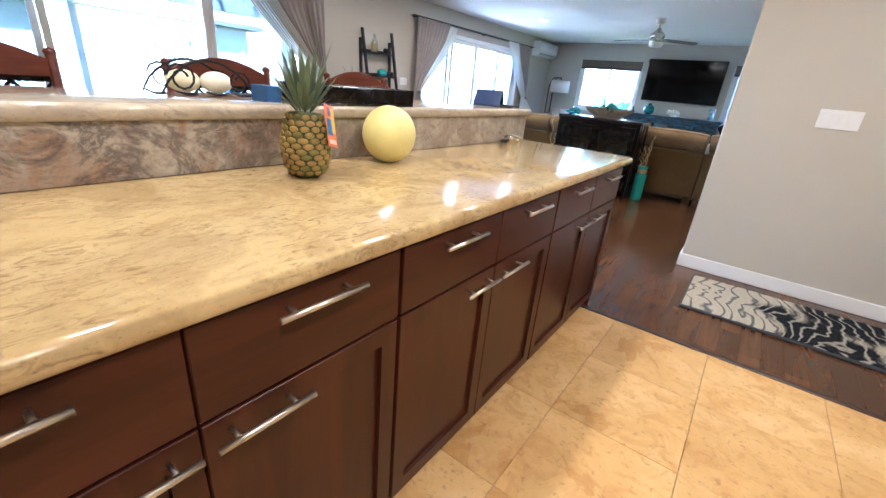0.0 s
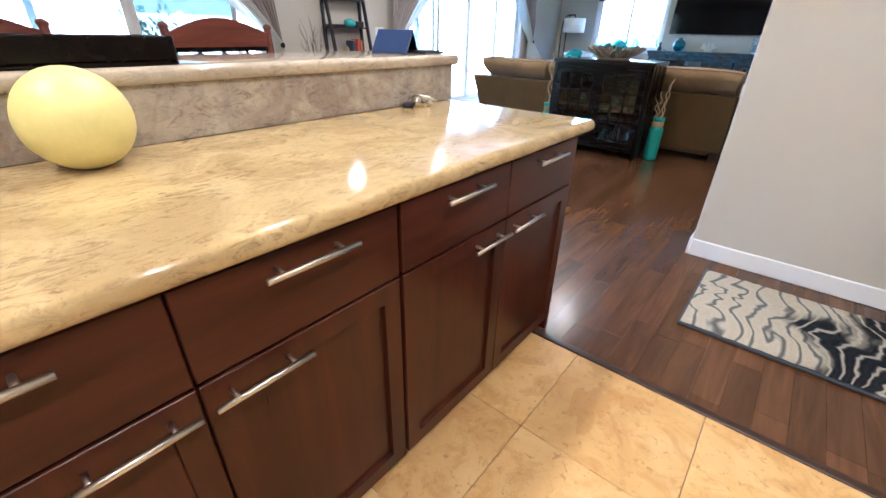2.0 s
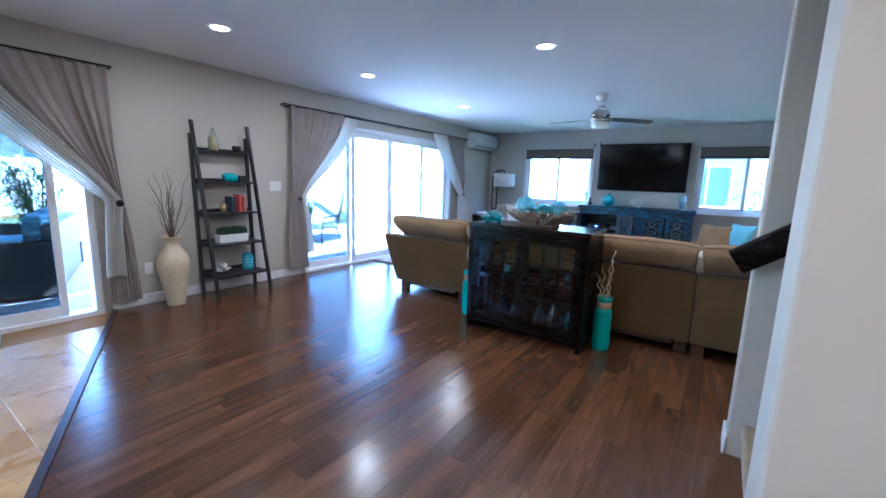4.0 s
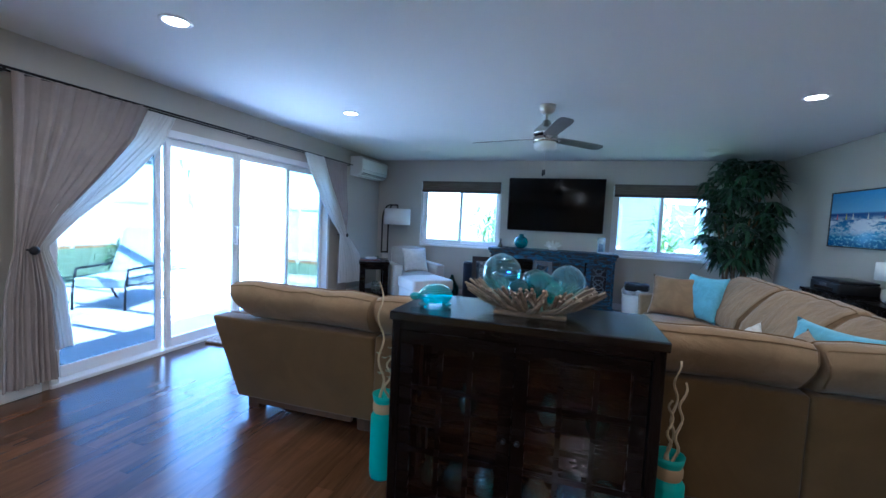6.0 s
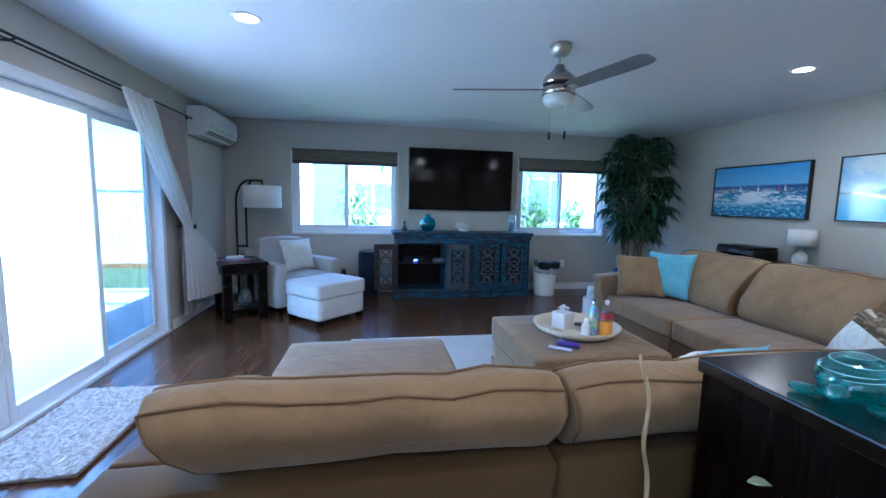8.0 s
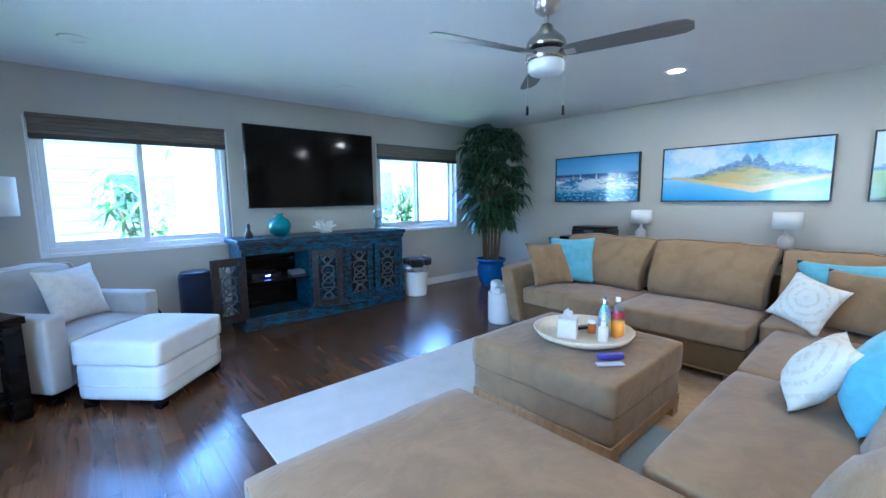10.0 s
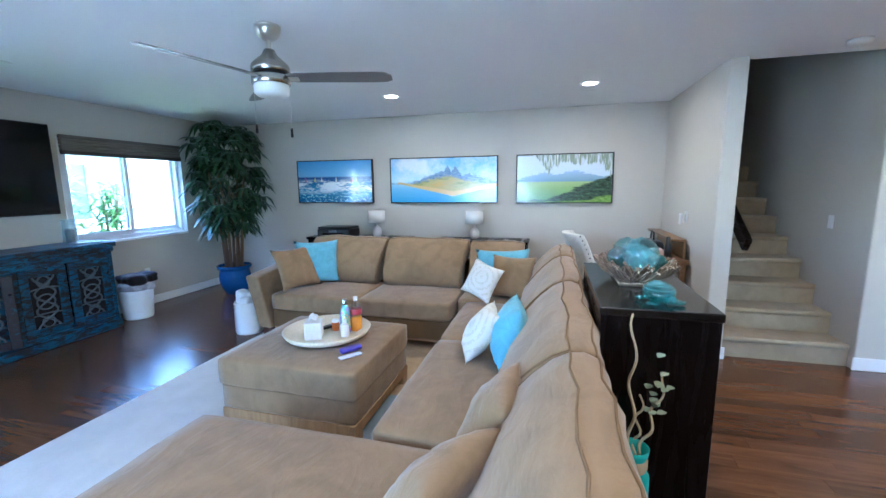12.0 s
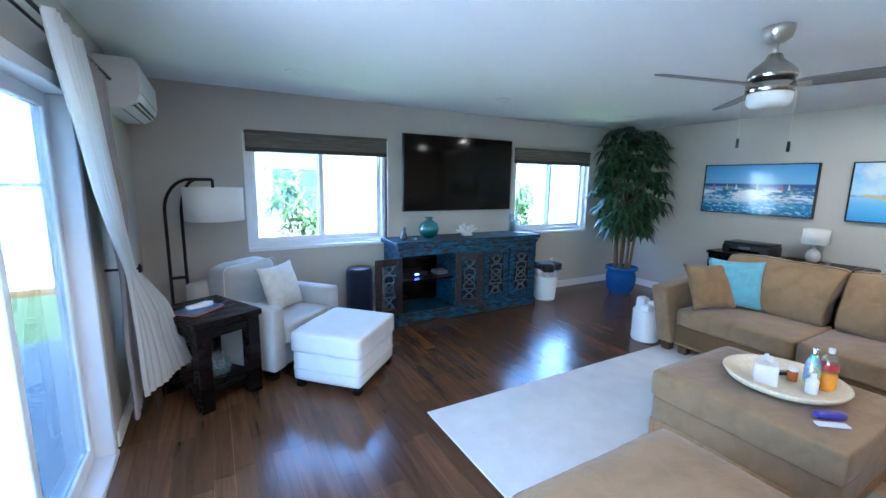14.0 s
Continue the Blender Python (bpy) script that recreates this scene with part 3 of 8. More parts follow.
# recessed ceiling lights
for x, y, lit in DOWNLIGHTS:
    d = thing("ceiling_light", "round white recessed ceiling light, lit" if lit else "round white recessed ceiling light, off", "ceiling light", x, y, H, group="recessed ceiling lights")
    part("trim_ring", lathe([(0.062, -0.001), (0.066, -0.008), (0.085, -0.006), (0.09, -0.0005), (0.062, 0.0)]), WHITE_PLASTIC, d, "", True)
    part("diffuser", lathe([(0, -0.002), (0.063, -0.002), (0.063, 0.0), (0, 0.0)]), glow("lit_diffuser", (1, 0.86, 0.68), 3.0) if lit else WHITE_PLASTIC, d)
    if lit:
        ld = bpy.data.lights.new("ceiling_lamp", "AREA")
        ld.shape, ld.size, ld.energy, ld.color = "DISK", 0.115, lit * (KITCHEN_WATTS if y < 4.2 and x > -1 else LAMP_WATTS), (1.0, 0.80, 0.58)
        lo = new("ceiling_lamp", ld)
        lo.matrix_world = pose(x, y, H - 0.012)


def plate(name, x, y, z, rz, gangs, label):
    p = thing(name, label, "switch", x, y, z, rz)
    w = 0.046 * gangs + 0.028
    part("plate", obox(-w / 2, -0.006, -0.058, w / 2, 0, 0.058, 0.003, 2), WHITE_PLASTIC, p)
    for g in range(gangs):
        cx = (g - (gangs - 1) / 2) * 0.046
        part("rocker", obox(cx - 0.016, -0.010, -0.033, cx + 0.016, -0.006, 0.033, 0.002), WHITE_PLASTIC, p)


plate("light_switch", 1.70, 4.165, 1.20, 0, 4, "wide white switch plate on the greige wall")
plate("light_switch", 1.60, SY0, 1.14, 180, 1, "small white switch plate on the stair wall")
plate("light_switch", 2.02, 5.45, 1.12, 180, 2, "white double switch plate near the wall end")
plate("light_switch", 1.86, 5.45, 1.15, 180, 1, "white thermostat plate near the wall end")
plate("light_switch", XL, 6.04, 1.18, 90, 3, "wide white switch plate beside the drapes")
plate("wall_outlet", XL, 4.60, 0.36, 90, 1, "white wall outlet low on the greige wall")
plate("wall_outlet", 1.30, YT, 0.42, 0, 1, "white wall outlet with a plugged-in black charger")

# ---- outdoors ----


def grass_mat():
    k = Mat("lawn", 0.9)
    k.color(k.mix(k.noise(0.8), k.ramp(k.noise(30.0), [(0.3, (0.03, 0.058, 0.018)), (0.7, (0.075, 0.12, 0.042))]), (0.08, 0.10, 0.045)))
    k.bump(k.noise(120.0), 0.8, 0.02)
    return k.m


CONCRETE = plain("patio_concrete", (0.34, 0.337, 0.325), 0.7, vary=0.12, coarse=1.5, fine=60, bump=0.2)
FENCE = plain("white_fence", (0.74, 0.74, 0.72), 0.5, vary=0.04)
PALE_SIDING = plain("pale_siding", (0.56, 0.53, 0.47), 0.6, vary=0.05)
ROOFING = plain("grey_roof", (0.16, 0.155, 0.15), 0.85, vary=0.2)
SAGE = plain("grey_green_paint", (0.19, 0.205, 0.20), 0.55, vary=0.05)
setting("ground", obox(-600, -600, -0.45, 600, 600, -0.16), grass_mat(), "green lawn")
setting("pavement", obox(-8.6, -3.0, -0.155, XL - TH, 12.6, -0.07, 0.01), CONCRETE, "grey concrete patio slab")
lanai = thing("patio_cover", "pale painted patio roof on posts with open rafters", "patio roof", -6.2, 5.5, 0)
part("roof", obox(-2.6, -8.0, 2.56, 2.3, -0.6, 2.66), SAGE, lanai)
part("fascia", obox(-2.72, -8.0, 2.40, -2.6, 6.6, 2.60), SAGE, lanai)
for i in range(19):
    y = -7.7 + i * 0.76
    part("rafter", obox(-2.6, y, 2.42, 2.3, y + 0.045, 2.56), SAGE, lanai)
part("beam", obox(-2.35, -8.0, 2.22, -2.22, 6.6, 2.42), SAGE, lanai)
for y in (-6.5, -2.6, 1.4, 6.3):
    part("post", obox(-2.34, y, -0.07, -2.23, y + 0.11, 2.22, 0.006), SAGE, lanai)


def fence(name, label, x0, y0, rz, length):
    f = thing(name, label, "fence", x0, y0, -0.16, rz)
    part("rail", boxes((0, -0.03, 0.10, length, 0.03, 0.24), (0, -0.03, 1.62, length, 0.03, 1.74), bevel=0.005), FENCE, f)
    n = int(length / 2.0)
    for i in range(n + 1):
        part("post", obox(i * 2.0 - 0.06, -0.06, 0, i * 2.0 + 0.06, 0.06, 1.84, 0.008), FENCE, f)
    bm = bmesh.new()
    k = int(length / 0.16)
    for i in range(k):
        box(bm, i * 0.16 + 0.004, -0.014, 0.24, i * 0.16 + 0.156, 0.014, 1.62)
    part("slat", bm, FENCE, f)
    part("kickboard", obox(0, -0.05, 0.0, length, -0.02, 0.1), LEGWOOD, f)


fence("garden_fence", "white vinyl privacy fence behind the lawn", -16.0, 15.2, 0, 13.0)
fence("garden_fence", "white vinyl privacy fence along the garden side", -16.0, -8.0, 90, 23.2)


def house(name, label, x, y, rz, w, d, h, wins):
    o = thing(name, label, "house", x, y, -0.16, rz)
    part("wall", obox(-w / 2, 0, 0, w / 2, d, h), PALE_SIDING, o)
    for i in range(int(h / 0.2)):
        part("siding_board", obox(-w / 2 - 0.012, -0.014, i * 0.2, w / 2 + 0.012, 0, i * 0.2 + 0.18, 0.004), PALE_SIDING, o)
    bm = prism([(-w / 2 - 0.6, -0.6), (w / 2 + 0.6, -0.6), (w / 2 + 0.6, d + 0.6), (-w / 2 - 0.6, d + 0.6)], h, h + 0.18)
    v = [bm.verts.new(p) for p in ((-w / 2 - 0.6, -0.6, h + 0.18), (w / 2 + 0.6, -0.6, h + 0.18), (w / 2 + 0.6, d + 0.6, h + 0.18), (-w / 2 - 0.6, d + 0.6, h + 0.18), (-w / 2, d / 2, h + 1.9), (w / 2, d / 2, h + 1.9))]
    for q in ((0, 1, 5, 4), (1, 2, 5), (2, 3, 4, 5), (3, 0, 4)):
        bm.faces.new([v[i] for i in q])
    part("roof", bm, ROOFING, o)
    for a, z0, b, z1 in wins:
        wdw = part("window", boxes((a, -0.06, z0, a + 0.07, -0.014, z1), (b - 0.07, -0.06, z0, b, -0.014, z1), (a + 0.07, -0.06, z0, b - 0.07, -0.014, z0 + 0.07), (a + 0.07, -0.06, z1 - 0.07, b - 0.07, -0.014, z1), ((a + b) / 2 - 0.03, -0.055, z0 + 0.07, (a + b) / 2 + 0.03, -0.014, z1 - 0.07)), VINYL, o)
        part("pane", obox(a + 0.07, -0.03, z0 + 0.07, b - 0.07, -0.02, z1 - 0.07), plain("house_pane", (0.22, 0.27, 0.3), 0.1), wdw)
    return o


house("neighbour_house", "pale grey neighbouring house with a low roof", 1.2, 15.6, 0, 8.5, 6.0, 2.7, [(-1.2, 1.0, -0.1, 2.1), (0.9, 1.0, 2.2, 2.2), (-3.4, 1.1, -2.4, 2.0)])
house("garden_house", "pale house seen across the side garden", -21.0, 6.0, 90, 14.0, 6.0, 3.0, [(-4.0, 1.0, -2.6, 2.2), (1.0, 1.0, 2.6, 2.2)])


def leaf(bm, base, d, length, width, droop, side=None):
    """One pointed, bent leaf of four quads."""
    d = Vector(d).normalized()
    s = d.cross(Vector((0, 0, 1)))
    if s.length < 0.05:
        s = Vector((1, 0, 0))
    s.normalize()
    prev = None
    for i, (f, w) in enumerate(((0, 0.25), (0.3, 1.0), (0.65, 0.8), (1.0, 0.04))):
        p = Vector(base) + d * (length * f) + Vector((0, 0, -droop * length * f * f))
        fold = Vector((0, 0, 0.12 * width * w))
        r = [bm.verts.new(p - s * width * w / 2 + fold), bm.verts.new(p), bm.verts.new(p + s * width * w / 2 + fold)]
        if prev:
            bm.faces.new((prev[0], prev[1], r[1], r[0]))
            bm.faces.new((prev[1], prev[2], r[2], r[1]))
        prev = r


def bush(name, label, x, y, h, spread, count, seed, ll=0.3, lw=0.05):
    rnd = random.Random(seed)
    o = thing(name, label, "shrub", x, y, -0.16)
    st = bmesh.new()
    lf = bmesh.new()
    for i in range(9):
        a = rnd.uniform(0, 6.28)
        tip = Vector((math.cos(a) * spread * rnd.uniform(0.2, 0.8), math.sin(a) * spread * rnd.uniform(0.2, 0.8), h * rnd.uniform(0.55, 1)))
        tube(st, [(0, 0, 0), tip * 0.5 + Vector((0, 0, h * 0.08)), tip], 0.018, 5, taper=lambda f: 1 - 0.7 * f)
        for j in range(count // 9):
            p = tip * rnd.uniform(0.35, 1.02) + Vector((rnd.gauss(0, 0.1), rnd.gauss(0, 0.1), rnd.gauss(0, 0.08)))
            leaf(lf, p, (rnd.gauss(0, 1), rnd.gauss(0, 1), rnd.uniform(-0.1, 0.9)), ll * rnd.uniform(0.6, 1.2), lw * rnd.uniform(0.7, 1.2), rnd.uniform(0.2, 0.7))
    part("stem", st, TRUNK, o)
    part("foliage", lf, BUSH_LEAF, o)


bush("garden_shrub", "spiky green shrub growing outside the window", -1.85, 14.2, 2.15, 0.6, 220, 3, 0.5, 0.07)
bush("garden_shrub", "spiky green shrub growing outside the window", 1.85, 14.2, 2.05, 0.65, 260, 4, 0.55, 0.07)
bush("garden_shrub", "spiky green shrub growing outside the window", 2.75, 14.3, 1.95, 0.55, 220, 5, 0.5, 0.07)
bush("garden_shrub", "leafy green shrub at the patio edge", -9.0, 10.9, 1.0, 0.7, 300, 6)
bush("garden_shrub", "leafy green shrub at the patio edge", -9.4, 7.8, 1.3, 0.8, 300, 7)
bush("garden_shrub", "green shrub beyond the dining patio", -9.2, 4.95, 1.75, 0.75, 500, 8)


def tree(name, label, x, y, h, r, seed):
    rnd = random.Random(seed)
    o = thing(name, label, "tree", x, y, -0.16)
    tr, lf = bmesh.new(), bmesh.new()
    tube(tr, [(0, 0, 0), (0.05, 0.03, h * 0.25), (0, 0.05, h * 0.5)], 0.14, 8, taper=lambda f: 1 - 0.45 * f)
    for i in range(12):
        a, el_ = i * 2.4, rnd.uniform(0.3, 1.1)
        tip = Vector((math.cos(a) * math.cos(el_) * r, math.sin(a) * math.cos(el_) * r, h * 0.45 + math.sin(el_) * (h * 0.5)))
        tube(tr, [(0, 0.05, h * 0.42), tip * 0.5 + Vector((0, 0, h * 0.22)), tip], 0.06, 6, taper=lambda f: 1 - 0.8 * f)
        for j in range(70):
            p = tip + Vector((rnd.gauss(0, r * 0.26), rnd.gauss(0, r * 0.26), rnd.gauss(0, h * 0.09)))
            leaf(lf, p, (rnd.gauss(0, 1), rnd.gauss(0, 1), rnd.uniform(-0.6, 0.5)), rnd.uniform(0.25, 0.5), rnd.uniform(0.12, 0.2), 0.5)
    part("trunk", tr, TRUNK, o)
    part("crown", lf, BUSH_LEAF, o)


tree("garden_tree", "green leafy tree beyond the side fence", -18.5, 3.0, 5.2, 2.0, 13)

# patio furniture
OUT_CUSHION = fabric("grey_outdoor_cushion", (0.34, 0.40, 0.42), 0.08)
OUT_BLUE = fabric("blue_outdoor_cushion", (0.20, 0.36, 0.42), 0.08)
WICKER = plain("dark_wicker", (0.05, 0.04, 0.035), 0.7, vary=0.3, fine=150, bump=0.6)
lounge = thing("patio_chair", "metal patio lounge chair with grey cushions", "patio chair", -6.3, 8.75, -0.07, 22)
for sx in (-0.33, 0.33):
    part("frame", otube([(sx, -0.42, 0.0), (sx, -0.40, 0.34), (sx, 0.25, 0.28), (sx, 0.62, 0.95)], 0.016), BLACK_METAL, lounge, "", True)
    part("leg", otube([(sx, 0.22, 0.30), (sx, 0.45, 0.0)], 0.016), BLACK_METAL, lounge)
    part("armrest", otube([(sx, -0.38, 0.34), (sx, -0.34, 0.55), (sx, 0.3, 0.55), (sx, 0.42, 0.58)], 0.018), BLACK_METAL, lounge, "", True)
part("seat_cushion", cushion(-0.31, -0.42, 0.30, 0.31, 0.28, 0.44), OUT_CUSHION, lounge, "", True)
bm = cushion(-0.31, -0.07, 0.0, 0.31, 0.07, 0.80)
bm.transform(Matrix.Translation((0, 0.30, 0.38)) @ Matrix.Rotation(radians(-28), 4, "X"))
part("back_cushion", bm, OUT_CUSHION, lounge, "", True)

osofa = thing("patio_sofa", "dark wicker patio sofa with blue cushions", "patio sofa", -6.0, 4.15, -0.07, -20)
part("base", obox(-1.0, -0.4, 0.02, 1.0, 0.4, 0.34, 0.02, 2), WICKER, osofa)
part("back", obox(-1.0, 0.30, 0.34, 1.0, 0.42, 0.78, 0.02, 2), WICKER, osofa)
for sx in (-1.06, 0.94):
    part("arm", obox(sx, -0.4, 0.02, sx + 0.12, 0.42, 0.62, 0.02, 2), WICKER, osofa)
for i in range(3):
    x = -0.93 + i * 0.62
    part("seat_cushion", cushion(x, -0.4, 0.34, x + 0.61, 0.28, 0.48, seed=i), OUT_BLUE, osofa, "", True)
    part("back_cushion", cushion(x, 0.14, 0.48, x + 0.61, 0.31, 0.88, seed=i + 4), OUT_BLUE, osofa, "", True)

# ---- kitchen peninsula ----
CX = 0.775           # cabinet carcass front; doors stand 2 cm proud
UNIT = 0.885
Y_END = 2.90
for i in range(4):
    y1 = Y_END - i * UNIT
    y0 = y1 - UNIT
    cab = thing("base_cabinet", "espresso wood base cabinet with two drawers over two doors", "cabinet", CX, y0, 0, group="peninsula cabinets")
    part("body", boxes((-0.60, 0.001, 0.075, 0, UNIT - 0.001, 0.872), (-0.58, 0.001, 0, -0.05, UNIT - 0.001, 0.075)), ESPRESSO, cab)
    half = UNIT / 2
    for j in range(2):
        a, b = j * half + (0.006 if j == 0 else 0.002), (j + 1) * half - (0.006 if j == 1 else 0.002)
        dr = part("drawer", obox(0.001, a, 0.695, 0.021, b, 0.866, 0.002), ESPRESSO_H, cab)
        c = (a + b) / 2
        hb = bmesh.new()
        rod(hb, (0.052, c - 0.092, 0.836), (0.052, c + 0.092, 0.836), 0.006)
        for s in (-0.06, 0.06):
            rod(hb, (0.018, c + s, 0.836), (0.052, c + s, 0.836), 0.0045, seg=8)
        part("handle", hb, NICKEL, dr, "brushed nickel bar handle", True)
        bm = obox(0.001, a, 0.075, 0.021, b, 0.688, 0.0018)
        face = max((f for f in bm.faces if f.normal.x > 0.9), key=lambda f: f.calc_area())
        bmesh.ops.inset_region(bm, faces=[face], thickness=0.066)
        bmesh.ops.inset_region(bm, faces=[face], thickness=0.003, depth=-0.011)
        door = part("door", bm, ESPRESSO, cab)
        h0 = (b - 0.185 if j == 0 else a + 0.008)
        hb = bmesh.new()
        rod(hb, (0.052, h0, 0.655), (0.052, h0 + 0.175, 0.655), 0.006)
        for s in (0.035, 0.14):
            rod(hb, (0.018, h0 + s, 0.655), (0.052, h0 + s, 0.655), 0.0045, seg=8)
        part("handle", hb, NICKEL, door, "brushed nickel bar handle", True)
end = thing("end_panel", "espresso wood panel closing the peninsula end", "cabinet panel", CX, Y_END, 0)
part("panel", obox(-0.62, 0.0, 0, 0.012, 0.022, 0.872, 0.002), ESPRESSO, end)

top = thing("countertop", "cream granite countertop with brown veins and rounded edge", "countertop", 0.12, -0.70, 0.872)
bm = obox(0.0, 0.0, 0.0, 0.697, 3.696, 0.043)
edges = [e for e in bm.edges if all(v.co.x > 0.69 for v in e.verts) or all(v.co.y > 3.69 for v in e.verts)]
bmesh.ops.bevel(bm, geom=edges, offset=0.019, segments=5, profile=0.5, affect="EDGES")
part("slab", bm, COUNTER, top, "", True).data.set_sharp_from_angle(angle=radians(50))
half_wall = setting("wall_peninsula", boxes((-0.06, -0.70, 0, 0.10, 3.01, 1.058)), WALL, "low wall behind the counter")
splash = thing("backsplash", "grey veined granite backsplash under the bar ledge", "backsplash", 0.10, -0.70, 0.915)
part("slab", boxes((0.0, 0.0, 0.0, 0.022, 3.712, 0.143), bevel=0.002), SPLASH, splash)
bar = thing("bar_ledge", "raised pale granite bar ledge with rounded edge", "bar counter", -0.34, -0.72, 1.058)
bm = obox(0.0, 0.0, 0.0, 0.486, 3.755, 0.042, 0.016, 4)
part("slab", bm, LEDGE, bar, "", True).data.set_sharp_from_angle(angle=radians(50))


def pineapple():
    o = thing("pineapple", "ripe pineapple with green crown and a coloured paper tag", "fruit", 0.30, 1.245, 0.915, 0)
    bm = bmesh.new()
    prof = [(0.04, 0.004), (0.06, 0.03), (0.068, 0.07), (0.067, 0.11), (0.059, 0.15), (0.043, 0.18)]
    core = lathe([(0, 0.003)] + prof + [(0, 0.186)], 24)
    part("fruit", core, plain("pineapple_groove", (0.07, 0.085, 0.025), 0.7, vary=0.3, coarse=30), o, "", True)
    n_rows, n_col = 11, 13
    eyes = []
    for r in range(n_rows):
        f = (r + 0.5) / n_rows
        z = 0.012 + f * 0.166
        i = max(k for k, p in enumerate(prof[:-1]) if p[1] <= z or k == 0)
        (ra, za), (rb, zb) = prof[i], prof[i + 1]
        rad = ra + (rb - ra) * min(1, max(0, (z - za) / (zb - za)))
        for c in range(n_col):
            a = 2 * math.pi * (c + 0.5 * (r % 2)) / n_col + r * 0.04
            m = Matrix.Translation((rad * math.cos(a), rad * math.sin(a), z)) @ Matrix.Rotation(a, 4, "Z") @ Matrix.Diagonal((0.0045, rad * 0.225, 0.0088, 1))
            eyes.append(m)
    k = Mat("pineapple_eyes", 0.55)
    k.color(k.mix(k.math("MULTIPLY", k.random(), 0.5), k.ramp(k.random(), [(0, (0.15, 0.14, 0.03)), (0.5, (0.36, 0.22, 0.045)), (1, (0.42, 0.20, 0.05))]), (0.16, 0.16, 0.045)))
    bmesh.ops.create_uvsphere(bm, u_segments=6, v_segments=4, radius=1)
    first = part("eye", bm, k.m, o, "", True)
    first.matrix_basis = eyes[0]
    for m in eyes[1:]:
        e_ = new("eye", first.data)
        e_.parent = o
        e_.matrix_basis = m
    lf = bmesh.new()
    rnd = random.Random(5)
    for i in range(46):
        a, el_ = i * 2.39996, 0.78 + 0.70 * (i / 46)
        d = Vector((math.cos(a) * math.cos(el_), math.sin(a) * math.cos(el_), math.sin(el_)))
        leaf(lf, (0.022 * math.cos(a), 0.022 * math.sin(a), 0.178 + 0.0008 * i), d, 0.09 + 0.11 * (i / 46) + rnd.uniform(-0.02, 0.03), 0.017, rnd.uniform(0.05, 0.3))
    part("crown", lf, PINE_LEAF, o)
    tg = bmesh.new()
    box(tg, -0.027, -0.001, -0.058, 0.027, 0.001, 0.058)
    tm = Matrix.Translation((0.055, 0.046, 0.150)) @ Matrix.Rotation(radians(115), 4, "Z") @ Matrix.Rotation(radians(14), 4, "Y") @ Matrix.Rotation(radians(-14), 4, "X")
    tg.transform(tm)
    tag = part("tag", tg, plain("tag_orange", (0.78, 0.2, 0.07), 0.4, vary=0.05), o, "orange and blue paper tag")
    for z0, z1, x0, x1, c in ((-0.02, 0.05, 0.0, 0.024, (0.80, 0.5, 0.06)), (-0.028, 0.018, -0.024, 0.006, (0.02, 0.16, 0.42)), (0.026, 0.05, -0.012, 0.008, (0.12, 0.1, 0.35)), (-0.052, -0.04, -0.02, 0.02, (0.8, 0.6, 0.5))):
        b2 = obox(x0, -0.0022, z0, x1, 0.0022, z1)
        b2.transform(tm)
        part("print", b2, plain("tag_print", c, 0.4, vary=0.05), tag)


pineapple()

melon = thing("melon", "round pale yellow melon on the granite counter", "fruit", 0.25, 1.64, 0.915)
bm = bmesh.new()
bmesh.ops.create_uvsphere(bm, u_segments=36, v_segments=22, radius=0.098)
for v in bm.verts:
    v.co *= 1 + 0.012 * noise.noise(v.co * 9)
    v.co.z = v.co.z * 1.03 + 0.0995
    v.co.z = max(v.co.z, 0.0015)
part("rind", bm, plain("melon_rind", (0.74, 0.66, 0.25), 0.42, vary=0.08, coarse=14, fine=110, bump=0.2), melon, "", True)
part("stem_scar", lathe([(0, 0.2), (0.006, 0.2005), (0.008, 0.198)], 12), plain("stem_scar", (0.4, 0.33, 0.15), 0.8), melon)

orn = thing("metal_ornament", "small shiny metal ornament lying on the counter", "ornament", 0.185, 2.72, 0.915, 20)
for i, (x, y, z, r) in enumerate(((0.0, 0.0, 0.020, 0.020), (0.035, 0.03, 0.014, 0.014), (-0.03, 0.035, 0.016, 0.016), (0.0, 0.055, 0.012, 0.012))):
    bm = bmesh.new()
    bmesh.ops.create_uvsphere(bm, u_segments=16, v_segments=10, radius=r, matrix=Matrix.Translation((x, y, z)))
    part("lobe", bm, CHROME, orn, "", True)
part("bar", otube([(-0.045, 0.01, 0.03), (-0.01, 0.02, 0.046), (0.03, 0.02, 0.04), (0.055, 0.06, 0.022)], 0.006), CHROME, orn, "", True)
part("base", lathe([(0, 0.0), (0.022, 0.0), (0.024, 0.01), (0.014, 0.018), (0, 0.018)], 18, -0.035, -0.02), BLACK_METAL, orn, "", True)

